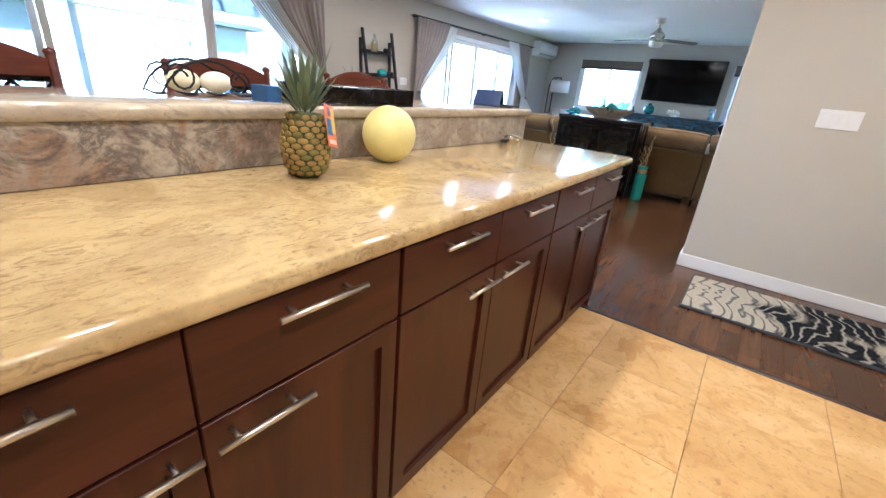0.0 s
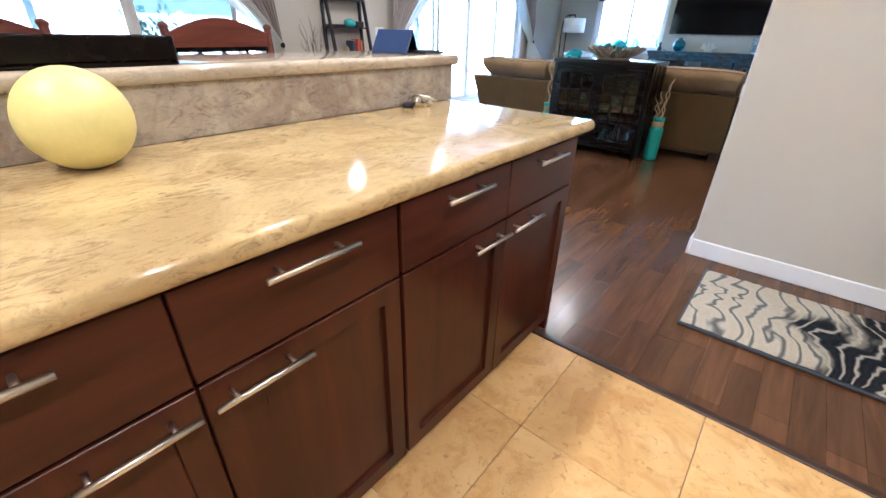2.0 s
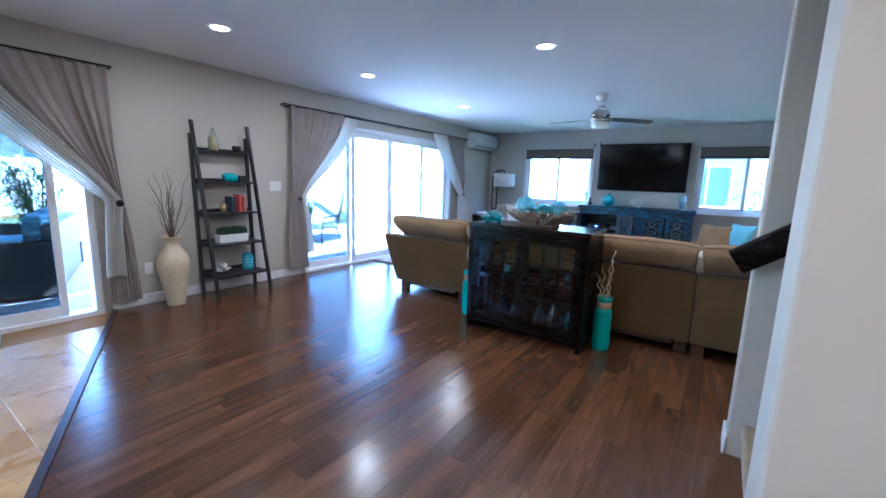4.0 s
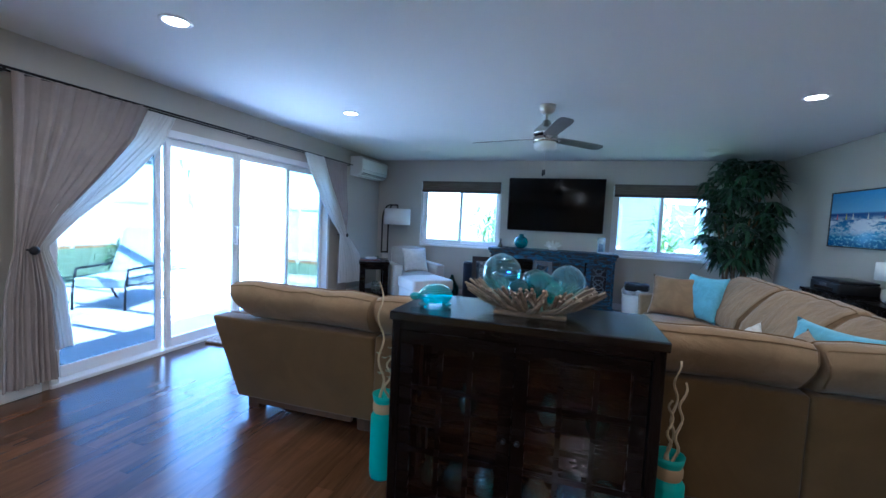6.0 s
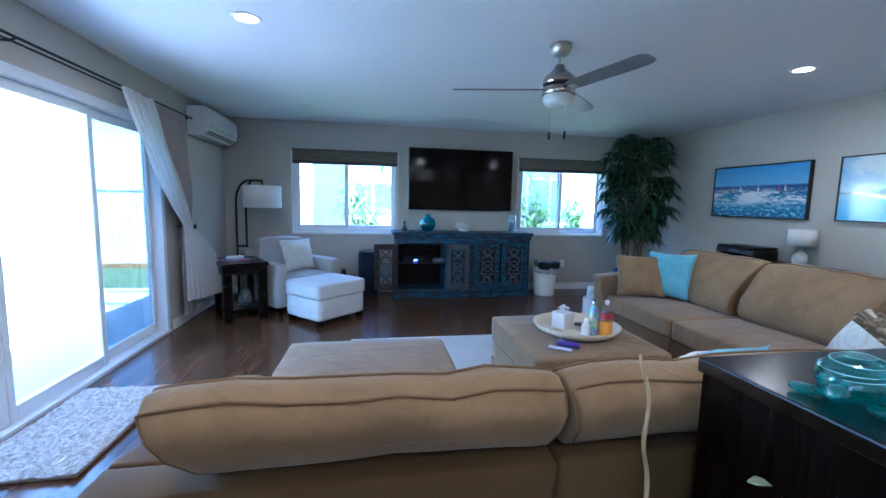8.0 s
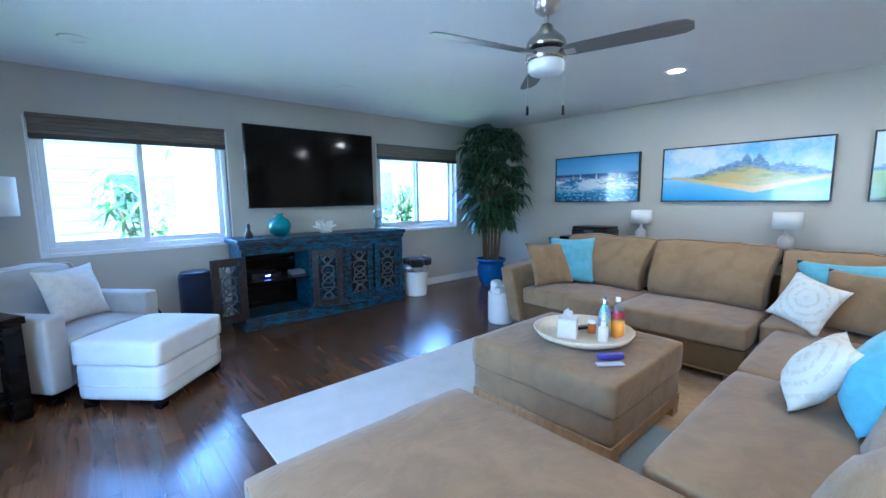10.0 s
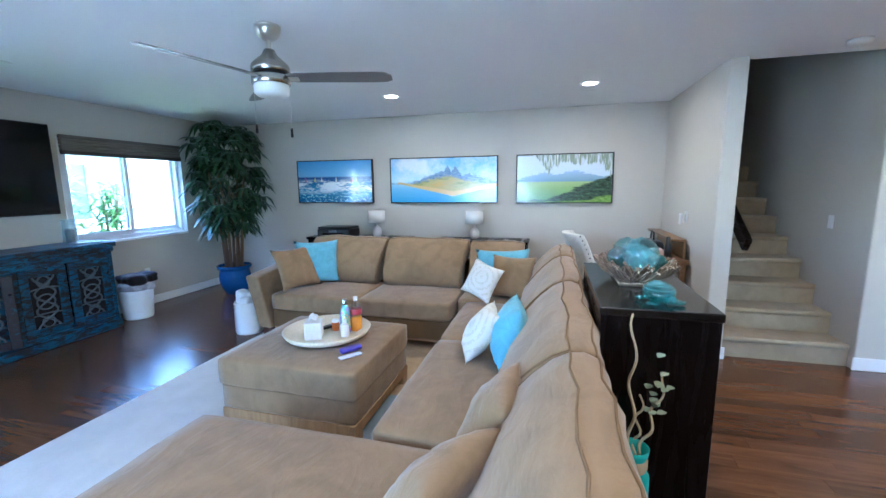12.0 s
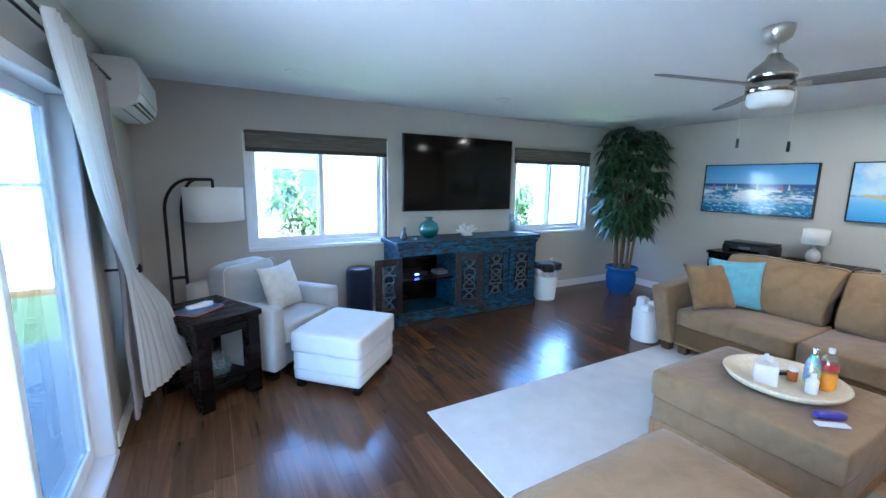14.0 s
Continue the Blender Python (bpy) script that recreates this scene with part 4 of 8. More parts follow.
# on the ledge
tr = thing("wooden_tray", "dark wooden letter tray with papers on the ledge", "tray", 0.045, 1.40, 1.10)
part("bottom", obox(-0.12, 0, 0, 0.09, 0.5, 0.01, 0.003), DARKWOOD, tr)
for q in ((0.075, 0, 0.01, 0.09, 0.5, 0.065), (-0.12, 0, 0.01, -0.105, 0.5, 0.065), (-0.105, 0, 0.01, 0.075, 0.015, 0.065), (-0.105, 0.485, 0.01, 0.075, 0.5, 0.065)):
    part("side", obox(*q, 0.003), DARKWOOD, tr)
for i, (y, z, c) in enumerate(((0.06, 0.012, (0.7, 0.68, 0.6)), (0.20, 0.016, (0.09, 0.08, 0.08)), (0.32, 0.012, (0.55, 0.5, 0.4)))):
    pp = thing("paper_stack", "small stack of papers and cards in the wooden tray", "paper", 0.03, 1.40 + y, 1.10 + 0.01, 4 * i)
    part("sheet", boxes((-0.05, 0, 0.0005, 0.04, 0.11, 0.035 + z), bevel=0.002), plain("stack_paper", c, 0.7), pp)
bl = thing("blue_box", "small blue carton standing on the bar ledge", "box", 0.0, 1.285, 1.10, 5)
part("carton", obox(-0.04, 0, 0, 0.04, 0.06, 0.05, 0.002), plain("blue_card", (0.03, 0.10, 0.26), 0.5), bl)
wire = thing("wire_basket", "black scrolled wire basket holding pale fruit", "basket", -0.12, 1.16, 1.10)
for s in (-0.07, 0.07):
    part("scroll", otube([(s, -0.14 + 0.28 * t, 0.008 + 0.10 * math.sin(math.pi * t) ** 0.7) for t in [i / 12 for i in range(13)]], 0.004, 6), BLACK_METAL, wire)
    part("curl", otube([(s, 0.09 + 0.035 * (1 - t * 0.6) * math.cos(9 * t), 0.05 + 0.035 * (1 - t * 0.6) * math.sin(9 * t)) for t in [i / 16 for i in range(17)]], 0.0035, 6), BLACK_METAL, wire)
    part("curl", otube([(s, -0.08 + 0.042 * (1 - t * 0.6) * math.cos(3 - 9 * t), 0.055 + 0.042 * (1 - t * 0.6) * math.sin(3 - 9 * t)) for t in [i / 16 for i in range(17)]], 0.0035, 6), BLACK_METAL, wire)
for y in (-0.13, -0.045, 0.045, 0.13):
    part("crossbar", otube([(-0.07, y, 0.012), (0.0, y, 0.006), (0.07, y, 0.012)], 0.004, 6), BLACK_METAL, wire)
for y, ln, c in ((-0.05, 0.05, (0.72, 0.66, 0.45)), (0.05, 0.05, (0.74, 0.7, 0.55))):
    f = thing("fruit", "pale yellow fruit lying in the wire basket", "fruit", -0.12, 1.16 + y, 1.112)
    bm = bmesh.new()
    bmesh.ops.create_uvsphere(bm, u_segments=18, v_segments=12, radius=1, matrix=Matrix.Translation((0, 0, 0.033)) @ Matrix.Diagonal((0.035, ln, 0.033, 1)))
    part("rind", bm, plain("pale_fruit", c, 0.5), f, "", True)

tb = thing("tablet", "tablet propped up in an open blue folio stand", "tablet", -0.06, 2.80, 1.10, 18)
bm = obox(-0.085, -0.006, 0.0, 0.085, 0.006, 0.115, 0.003)
bm.transform(Matrix.Rotation(radians(-38), 4, "X"))
part("cover", bm, plain("blue_folio", (0.02, 0.04, 0.11), 0.3), tb)
bm = obox(-0.085, -0.004, 0.0, 0.085, 0.004, 0.098, 0.002)
bm.transform(Matrix.Translation((0, 0.115, 0.0)) @ Matrix.Rotation(radians(28), 4, "X"))
part("screen", bm, SCREEN, tb)
kb = thing("document_folder", "flat black folder lying on the bar ledge", "folder", -0.03, 2.88, 1.10, 8)
part("cover", boxes((-0.11, 0.0, 0.0, 0.10, 0.15, 0.008), (-0.108, 0.002, 0.009, 0.098, 0.146, 0.012), bevel=0.002), BLACK_PLASTIC, kb)

# counter stools on the far side of the bar


def stool(y, first=None):
    if first:
        return copy_thing(first, pose(-0.60, y, 0))
    o = thing("bar_stool", "cherry wood bar stool with arched lattice back", "stool", -0.60, y, 0, group="stools along the bar")
    part("seat", cushion(-0.20, -0.21, 0.70, 0.20, 0.21, 0.755, e=9, n=6, sag=0.0), CHERRY, o, "", True)
    for sx, sy in ((0.17, -0.18), (0.17, 0.18)):
        part("leg", orod((sx * 1.12, sy * 1.1, 0), (sx, sy, 0.70), 0.017, 0.02), CHERRY, o)
    for sy in (-0.225, 0.225):
        part("leg", otube([(-0.24, sy, 0), (-0.19, sy, 0.70), (-0.215, sy * 1.04, 1.0), (-0.235, sy * 1.06, 1.185)], 0.017, 10), CHERRY, o)
        part("finial", lathe([(0.017, 1.18), (0.022, 1.19), (0.016, 1.2), (0, 1.207)], 12, -0.235, sy * 1.06), CHERRY, o, "", True)
    bm = bmesh.new()
    n = 14
    for i in range(n):
        a, b = -0.225 + 0.45 * i / n, -0.225 + 0.45 * (i + 1) / n
        m = (a + b) / 2
        zt = 1.165 + 0.062 * math.cos(m / 0.225 * math.pi / 2)
        zt_a, zt_b = 1.165 + 0.062 * math.cos(a / 0.225 * math.pi / 2), 1.165 + 0.062 * math.cos(b / 0.225 * math.pi / 2)
        vs = [bm.verts.new(p) for p in ((-0.243, a, 1.105), (-0.243, b, 1.105), (-0.243, b, zt_b), (-0.243, a, zt_a), (-0.222, a, 1.105), (-0.222, b, 1.105), (-0.222, b, zt_b), (-0.222, a, zt_a))]
        for q in ((0, 1, 2, 3), (7, 6, 5, 4), (0, 4, 5, 1), (3, 2, 6, 7)):
            bm.faces.new([vs[k] for k in q])
    bmesh.ops.remove_doubles(bm, verts=bm.verts, dist=0.0005)
    part("top_rail", bm, CHERRY, o)
    part("lower_rail", obox(-0.235, -0.225, 0.93, -0.215, 0.225, 0.955, 0.004), DARKWOOD, o)
    part("middle_rail", obox(-0.24, -0.225, 1.085, -0.222, 0.225, 1.105, 0.003), DARKWOOD, o)
    for i in range(4):
        a = -0.225 + i * 0.1125
        part("slat", otube([(-0.225, a, 0.955), (-0.232, a + 0.1125, 1.085)], 0.0065, 6), DARKWOOD, o)
        part("slat", otube([(-0.226, a + 0.1125, 0.955), (-0.233, a, 1.085)], 0.0065, 6), DARKWOOD, o)
    part("footrest", boxes((0.165, -0.19, 0.24, 0.19, 0.19, 0.265), bevel=0.003), CHERRY, o)
    return o


s1 = stool(2.45)
stool(1.58, s1)
stool(0.72, s1)
s1["label"] = "cherry wood bar stool beside the end of the bar"

# kitchen runner
k = Mat("zebra_shag", 1.0, 0, 0.1)
sx_, sy_ = k.split()[0], k.split()[1]
n1 = k.noise(2.4, 3.0, 0.5, None, 0.8)
wig = k.math("MULTIPLY", k.math("SINE", k.math("ADD", k.math("MULTIPLY", sy_, 17.0), k.math("MULTIPLY", n1, 9.0))), 1.5)
flow = k.math("ADD", k.math("MULTIPLY", n1, 36.0), k.math("ADD", k.math("MULTIPLY", sx_, 84.0), wig))
band = k.math("ADD", k.math("MULTIPLY", k.math("SINE", flow), 0.5), 0.5)
pile = k.noise(260.0, 2.0)
zone = k.math("ADD", k.noise(2.2, 2.0, 0.5), k.math("MULTIPLY", k.math("SINE", k.math("ADD", k.math("MULTIPLY", sx_, 5.0), 3.9)), 0.16))
dark_zone = k.ramp(zone, [(0.47, (0, 0, 0)), (0.56, (1, 1, 1))])
light_c = k.ramp(band, [(0.0, (0.62, 0.57, 0.45)), (0.70, (0.66, 0.61, 0.50)), (0.86, (0.46, 0.44, 0.38)), (1.0, (0.16, 0.16, 0.16))])
dark_c = k.ramp(band, [(0.0, (0.50, 0.47, 0.40)), (0.18, (0.06, 0.065, 0.07)), (0.5, (0.012, 0.015, 0.02)), (1.0, (0.022, 0.026, 0.034))])
k.color(k.mix(0.6, k.mix(dark_zone, light_c, dark_c), k.ramp(pile, [(0.3, (0.45, 0.45, 0.45)), (0.7, (1.0, 1.0, 1.0))]), "MULTIPLY"))
k.bump(pile, 1.0, 0.006)
runner = thing("kitchen_rug", "shaggy cream and charcoal marbled runner rug", "rug", 1.235, 3.345, 0.002)
bm = bmesh.new()
bmesh.ops.create_grid(bm, x_segments=70, y_segments=24, size=0.5, matrix=Matrix.Translation((0.85, 0.32, 0.018)) @ Matrix.Diagonal((1.68, 0.62, 1, 1)))
for q in bm.verts:
    q.co.z += 0.006 * noise.noise(q.co * 40)
part("shag", bm, k.m, runner)
part("backing", obox(0, 0, 0, 1.7, 0.645, 0.014, 0.004), plain("charcoal_binding", (0.05, 0.06, 0.075), 0.9), runner, "charcoal bound edge")

# ---- living room ----


def sofa_block(name, label, x, y, rz=0):
    return thing(name, label, "sofa", x, y, 0, rz, "sectional sofa")


BACK_SECTION = ((0.33, 0.445), (0.375, 0.51), (0.355, 0.61), (0.275, 0.72), (0.20, 0.805), (0.125, 0.872), (0.065, 0.902), (0.015, 0.908), (-0.035, 0.888),
                (-0.066, 0.838), (-0.056, 0.785), (0.0, 0.715), (0.055, 0.676), (0.11, 0.668), (0.14, 0.60), (0.16, 0.46))


def back_cushion(o, lo, hi, axis, at, seed, top=0.0, taper=(0.035, 0.035)):
    """A plump loose back cushion resting on the frame, with piping along both edges of its top."""
    stations = ((-1.0, 0.90), (-0.99, 0.955), (-0.965, 0.985), (-0.92, 0.995), (-0.8, 1.0), (-0.6, 1.01), (-0.35, 1.015), (-0.1, 1.01), (0.15, 1.015), (0.4, 1.01), (0.62, 1.0), (0.8, 1.0), (0.92, 0.995), (0.965, 0.985), (0.99, 0.955), (1.0, 0.90))
    bm = bmesh.new()
    rings = []
    for u, s in stations:
        ring = []
        for i, (w, z) in enumerate(BACK_SECTION):
            w, z = 0.13 + (w - 0.13) * s, 0.69 + (z - 0.69) * (0.35 + 0.65 * s)
            f = (z - 0.44) / 0.47
            z += f * (top + 0.024 * (1 - u * u) * noise.noise(Vector((seed, u * 2.5, i * 0.2))) - 0.014 * abs(u) ** 6)
            w += (0.026 * noise.noise(Vector((seed + 5, u * 3, z * 4))) + 0.008 * noise.noise(Vector((seed + 9, u * 9, z * 9)))) * (1 - abs(u) ** 4) if i not in (11, 12, 13) else 0
            mid, half = (lo + hi) / 2, (hi - lo) / 2
            a = mid + u * (half - (taper[0] if u < 0 else taper[1]) * min(1, max(0, (0.905 - z) / 0.22)))
            ring.append(Vector((a, w, z)) if axis == "y" else Vector((at - w, a, z)))
        rings.append(ring)
    vs = [[bm.verts.new(p) for p in r] for r in rings]
    n = len(BACK_SECTION)
    for a, b in zip(vs, vs[1:]):
        for i in range(n):
            bm.faces.new((a[i], a[(i + 1) % n], b[(i + 1) % n], b[i]))
    bm.faces.new(vs[0][::-1])
    bm.faces.new(vs[-1])
    bmesh.ops.recalc_face_normals(bm, faces=bm.faces)
    c = part("back_cushion", bm, SUEDE, o, "", True)
    for k_, ends in ((6, (1, 2, 3, 4, 5)), (8, (11, 10, 9))):
        line = [rings[1][i] for i in ends] + [r[k_] for r in rings[1:-1]] + [rings[-2][i] for i in ends[::-1]]
        part("piping", otube([p + Vector((0, 0, 0.002)) for p in line], 0.0042, 6), PIPING, c, "", True)
    return c


def feet(o, pts, z=0.09):
    for x, y in pts:
        part("foot", obox(x - 0.045, y - 0.04, 0, x + 0.045, y + 0.04, z, 0.004), WALNUT, o)


# chaise at the slider end
ch = sofa_block("chaise_sofa", "tan microsuede chaise section with loose back cushion", -2.36, 6.60)
part("base", obox(0.10, 0.10, 0.10, 1.125, 1.70, 0.29, 0.02, 2), SUEDE_SHADED, ch)
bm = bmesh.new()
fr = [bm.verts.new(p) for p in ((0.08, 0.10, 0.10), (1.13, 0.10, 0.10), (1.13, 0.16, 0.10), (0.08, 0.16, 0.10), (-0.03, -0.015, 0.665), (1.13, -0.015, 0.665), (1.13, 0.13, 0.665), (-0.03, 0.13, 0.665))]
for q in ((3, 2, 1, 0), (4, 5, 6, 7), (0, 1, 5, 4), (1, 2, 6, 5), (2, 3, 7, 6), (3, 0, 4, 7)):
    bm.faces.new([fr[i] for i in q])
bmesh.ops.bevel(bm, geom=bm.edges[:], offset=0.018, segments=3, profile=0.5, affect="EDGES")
part("back_frame", bm, SUEDE_SHADED, ch, "", True)
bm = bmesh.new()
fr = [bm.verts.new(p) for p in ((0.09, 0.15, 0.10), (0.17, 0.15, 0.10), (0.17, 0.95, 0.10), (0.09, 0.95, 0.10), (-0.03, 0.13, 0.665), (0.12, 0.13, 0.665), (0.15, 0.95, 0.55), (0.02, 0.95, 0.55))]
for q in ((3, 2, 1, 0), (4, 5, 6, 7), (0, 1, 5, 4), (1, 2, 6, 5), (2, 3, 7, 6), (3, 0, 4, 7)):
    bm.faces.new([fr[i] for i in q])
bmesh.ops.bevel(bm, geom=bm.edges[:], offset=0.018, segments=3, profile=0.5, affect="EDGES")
part("armrest", bm, SUEDE_SHADED, ch, "", True)
part("seat_cushion", cushion(0.12, 0.20, 0.285, 1.105, 1.72, 0.435, e=9, n=16, sag=0.006, seed=1, crown=0.018), SUEDE, ch, "", True)
part("piping", otube(ring_box(0.13, 0.21, 1.10, 1.715, 0.418, 0.05), 0.005, 6, True), PIPING, ch)
part("base_rail", boxes((0.22, 0.11, 0.065, 0.94, 0.14, 0.105), bevel=0.004), WALNUT, ch, "dark wooden base rail")
back_cushion(ch, 0.11, 1.135, "y", 0, 2.0, 0.0, (0.14, 0.035))
feet(ch, ((0.16, 0.2), (1.0, 0.2), (0.16, 1.62), (1.0, 1.62)))

# two middle seats
for i, (x0, x1) in enumerate(((-1.225, -0.10), (-0.095, 0.85))):
    w = x1 - x0
    so = sofa_block("sofa_section", "tan microsuede sofa section facing the television", x0, 6.60)
    part("base", obox(0.0, 0.10, 0.10, w, 0.86, 0.29, 0.02, 2), SUEDE_SHADED, so)
    part("back_frame", obox(0.0, 0.0, 0.10, w, 0.13, 0.665, 0.018, 3), SUEDE_SHADED, so, "", True)
    part("seat_cushion", cushion(0.004, 0.22, 0.285, w - 0.004, 0.88, 0.445, e=9, n=14, sag=0.006, seed=5 + i, crown=0.018), SUEDE, so, "", True)
    back_cushion(so, 0.0, w, "y", 0, 7.0 + i)
    part("base_rail", boxes((0.12, 0.015, 0.065, w - 0.12, 0.045, 0.105), bevel=0.004), WALNUT, so, "dark wooden base rail")
    feet(so, ((0.06, 0.12), (w - 0.06, 0.12), (0.06, 0.78), (w - 0.06, 0.78)))

# corner and side run
co = sofa_block("sofa_corner", "tan microsuede corner seat of the sectional", 0.855, 6.60)
part("base", obox(0.0, 0.10, 0.10, 0.80, 0.98, 0.29, 0.02, 2), SUEDE_SHADED, co)
part("back_frame", obox(0.0, 0.0, 0.10, 0.88, 0.13, 0.665, 0.018, 3), SUEDE_SHADED, co, "", True)
part("back_frame", obox(0.76, 0.13, 0.10, 0.88, 0.98, 0.665, 0.018, 3), SUEDE_SHADED, co, "", True)
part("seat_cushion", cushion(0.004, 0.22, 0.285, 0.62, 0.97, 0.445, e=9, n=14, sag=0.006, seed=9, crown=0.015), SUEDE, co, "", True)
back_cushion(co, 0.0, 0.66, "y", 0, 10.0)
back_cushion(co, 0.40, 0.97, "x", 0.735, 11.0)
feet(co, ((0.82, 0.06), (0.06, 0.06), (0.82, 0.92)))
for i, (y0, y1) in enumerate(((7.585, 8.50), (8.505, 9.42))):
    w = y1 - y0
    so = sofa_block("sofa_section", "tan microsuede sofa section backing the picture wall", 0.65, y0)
    part("base", obox(0.02, 0.0, 0.10, 0.97, w, 0.29, 0.02, 2), SUEDE_SHADED, so)
    part("back_frame", obox(0.965, 0.0, 0.10, 1.085, w, 0.68, 0.018, 3), SUEDE_SHADED, so, "", True)
    part("seat_cushion", cushion(0.0, 0.004, 0.285, 0.76, w - 0.004, 0.445, e=9, n=14, sag=0.006, seed=12 + i, crown=0.018), SUEDE, so, "", True)
    back_cushion(so, 0.0, w, "x", 0.94, 14.0 + i, 0.015)
    feet(so, ((0.07, 0.08), (0.07, w - 0.08), (1.0, w - 0.08)))
    part("skirt_rail", obox(0.03, 0.0, 0.085, 0.06, w, 0.12, 0.004), LEGWOOD, so)
ar = sofa_block("sofa_end", "tan upholstered end arm of the sectional", 0.64, 9.425)
bm = obox(0.0, 0.0, 0.09, 1.09, 0.15, 0.64, 0.02, 3)
for v in bm.verts:
    if v.co.z > 0.3:
        v.co.y += 0.12 * (v.co.z - 0.3) / 0.34
        v.co.z += 0.10 * v.co.x - 0.03
part("arm", bm, SUEDE, ar, "", True)
feet(ar, ((0.06, 0.07), (1.03, 0.07)))

# throw pillows
k = Mat("cream_medallion_cloth", 0.9, 0, 0.2)
vd = k.node("ShaderNodeVectorMath", Vector=k.co)
vd.operation = "DISTANCE"
vd.inputs[1].default_value = (0.03, 0, 0.24)
rings = k.math("SINE", k.math("MULTIPLY", vd.outputs["Value"], 130.0))
breakup = k.noise(60.0, 2.0)
pat = k.math("MULTIPLY", rings, k.math("GREATER_THAN", breakup, 0.47))
k.color(k.ramp(pat, [(0.25, (0.66, 0.64, 0.57)), (0.55, (0.57, 0.54, 0.44))]))
k.bump(breakup, 0.2, 0.001)
PATTERN_CLOTH = k.m


def throw(label, x, y, z, w, h, t, rz, lean, material, roll=0.0, seed=0.0):
    o = thing("throw_pillow", label, "pillow", x, y, z, rz, "throw pillows on the sofa")
    bm = pillow(w, h, t, seed=seed)
    bm.transform(Matrix.Rotation(radians(lean), 4, "X") @ Matrix.Translation((0, 0, 0.002)) @ Matrix.Translation((0, 0, h / 2)) @ Matrix.Rotation(radians(roll), 4, "Y") @ Matrix.Translation((0, 0, -h / 2)))
    low = min(v.co.z for v in bm.verts)
    bm.transform(Matrix.Translation((0, 0, -low)))
    part("cover", bm, material, o, "", True)


SEAT = 0.462
throw("plain tan throw pillow leaning on the sofa arm", 0.88, 9.19, SEAT, 0.46, 0.45, 0.15, -22, -26, SUEDE, 0, 1)
throw("sky blue throw pillow behind a tan pillow", 1.09, 9.15, SEAT, 0.46, 0.47, 0.14, -58, -17, BLUE_CLOTH, 0, 2)
throw("sky blue throw pillow in the sofa corner", 1.14, 7.17, SEAT, 0.52, 0.42, 0.14, -75, -12, BLUE_CLOTH, 0, 3)
throw("tan throw pillow in the sofa corner", 0.92, 7.11, SEAT, 0.42, 0.41, 0.15, -104, -24, SUEDE, 0, 4)
throw("cream patterned throw pillow set on its corner", 0.78, 7.36, SEAT - 0.01, 0.335, 0.335, 0.14, -112, -24, PATTERN_CLOTH, 16, 5)
throw("sky blue throw pillow against the back cushions", -0.40, 7.03, SEAT, 0.38, 0.38, 0.19, 188, -18, BLUE_CLOTH, 0, 6)
throw("cream patterned throw pillow before a blue one", -0.36, 7.24, SEAT, 0.34, 0.35, 0.16, 192, -34, PATTERN_CLOTH, 0, 7)
throw("tan throw pillow at the chaise back", -1.30, 7.05, SEAT - 0.01, 0.40, 0.39, 0.16, 178, -30, SUEDE, 0, 8)
throw("tan throw pillow leaning over the chaise seat", -1.60, 7.19, SEAT - 0.02, 0.42, 0.40, 0.17, 158, -42, SUEDE, 0, 9)
throw("pale blue throw pillow on the chaise", -2.08, 7.12, SEAT - 0.02, 0.40, 0.31, 0.14, 175, -34, BLUE_CLOTH, 0, 10)

# tan ottoman
ot = thing("ottoman", "square tan microsuede storage ottoman on wooden feet", "ottoman", -0.79, 7.77, 0)
part("lid", cushion(0.0, 0.0, 0.285, 0.88, 0.93, 0.462, e=12, n=14, sag=0.004, seed=20, crown=0.012), SUEDE, ot, "", True)
part("body", cushion(0.012, 0.012, 0.135, 0.868, 0.918, 0.295, e=14, n=10, sag=0.003, seed=21), SUEDE, ot, "", True)
part("piping", otube(ring_box(0.008, 0.008, 0.872, 0.922, 0.292, 0.04), 0.005, 6, True), PIPING, ot)
part("plinth", boxes((0.01, 0.01, 0.075, 0.87, 0.05, 0.14), (0.01, 0.88, 0.075, 0.87, 0.92, 0.14), (0.01, 0.05, 0.075, 0.05, 0.88, 0.14), (0.83, 0.05, 0.075, 0.87, 0.88, 0.14), bevel=0.004), LEGWOOD, ot)
for x, y in ((0.012, 0.012), (0.783, 0.012), (0.012, 0.843), (0.783, 0.843)):
    part("foot", obox(x, y, 0, x + 0.085, y + 0.075, 0.09, 0.004), LEGWOOD, ot)

tray = thing("serving_tray", "round ivory shell-inlaid tray on the ottoman", "tray", -0.33, 8.20, 0.474)
k = Mat("shell_inlay", 0.3)
cell = k.node("ShaderNodeTexVoronoi", Vector=k.co, Scale=42.0)
k.color(k.mix(0.45, k.ramp(cell.outputs["Distance"], [(0.0, (0.72, 0.66, 0.5)), (0.6, (0.6, 0.5, 0.33))]), (0.7, 0.63, 0.47)))
part("dish", lathe([(0, 0.0), (0.20, 0.0), (0.27, 0.03), (0.292, 0.062), (0.284, 0.066), (0.255, 0.04), (0.19, 0.016), (0, 0.014)], 48), k.m, tray, "", True)


def bottle(name, label, cat, x, y, z, profile, material, cap=None, capm=None):
    o = thing(name, label, cat, x, y, z)
    part("body", lathe(profile, 20), material, o, "", True)
    if cap:
        part("cap", lathe(cap, 16), capm or WHITE_PLASTIC, o, "", True)
    return o


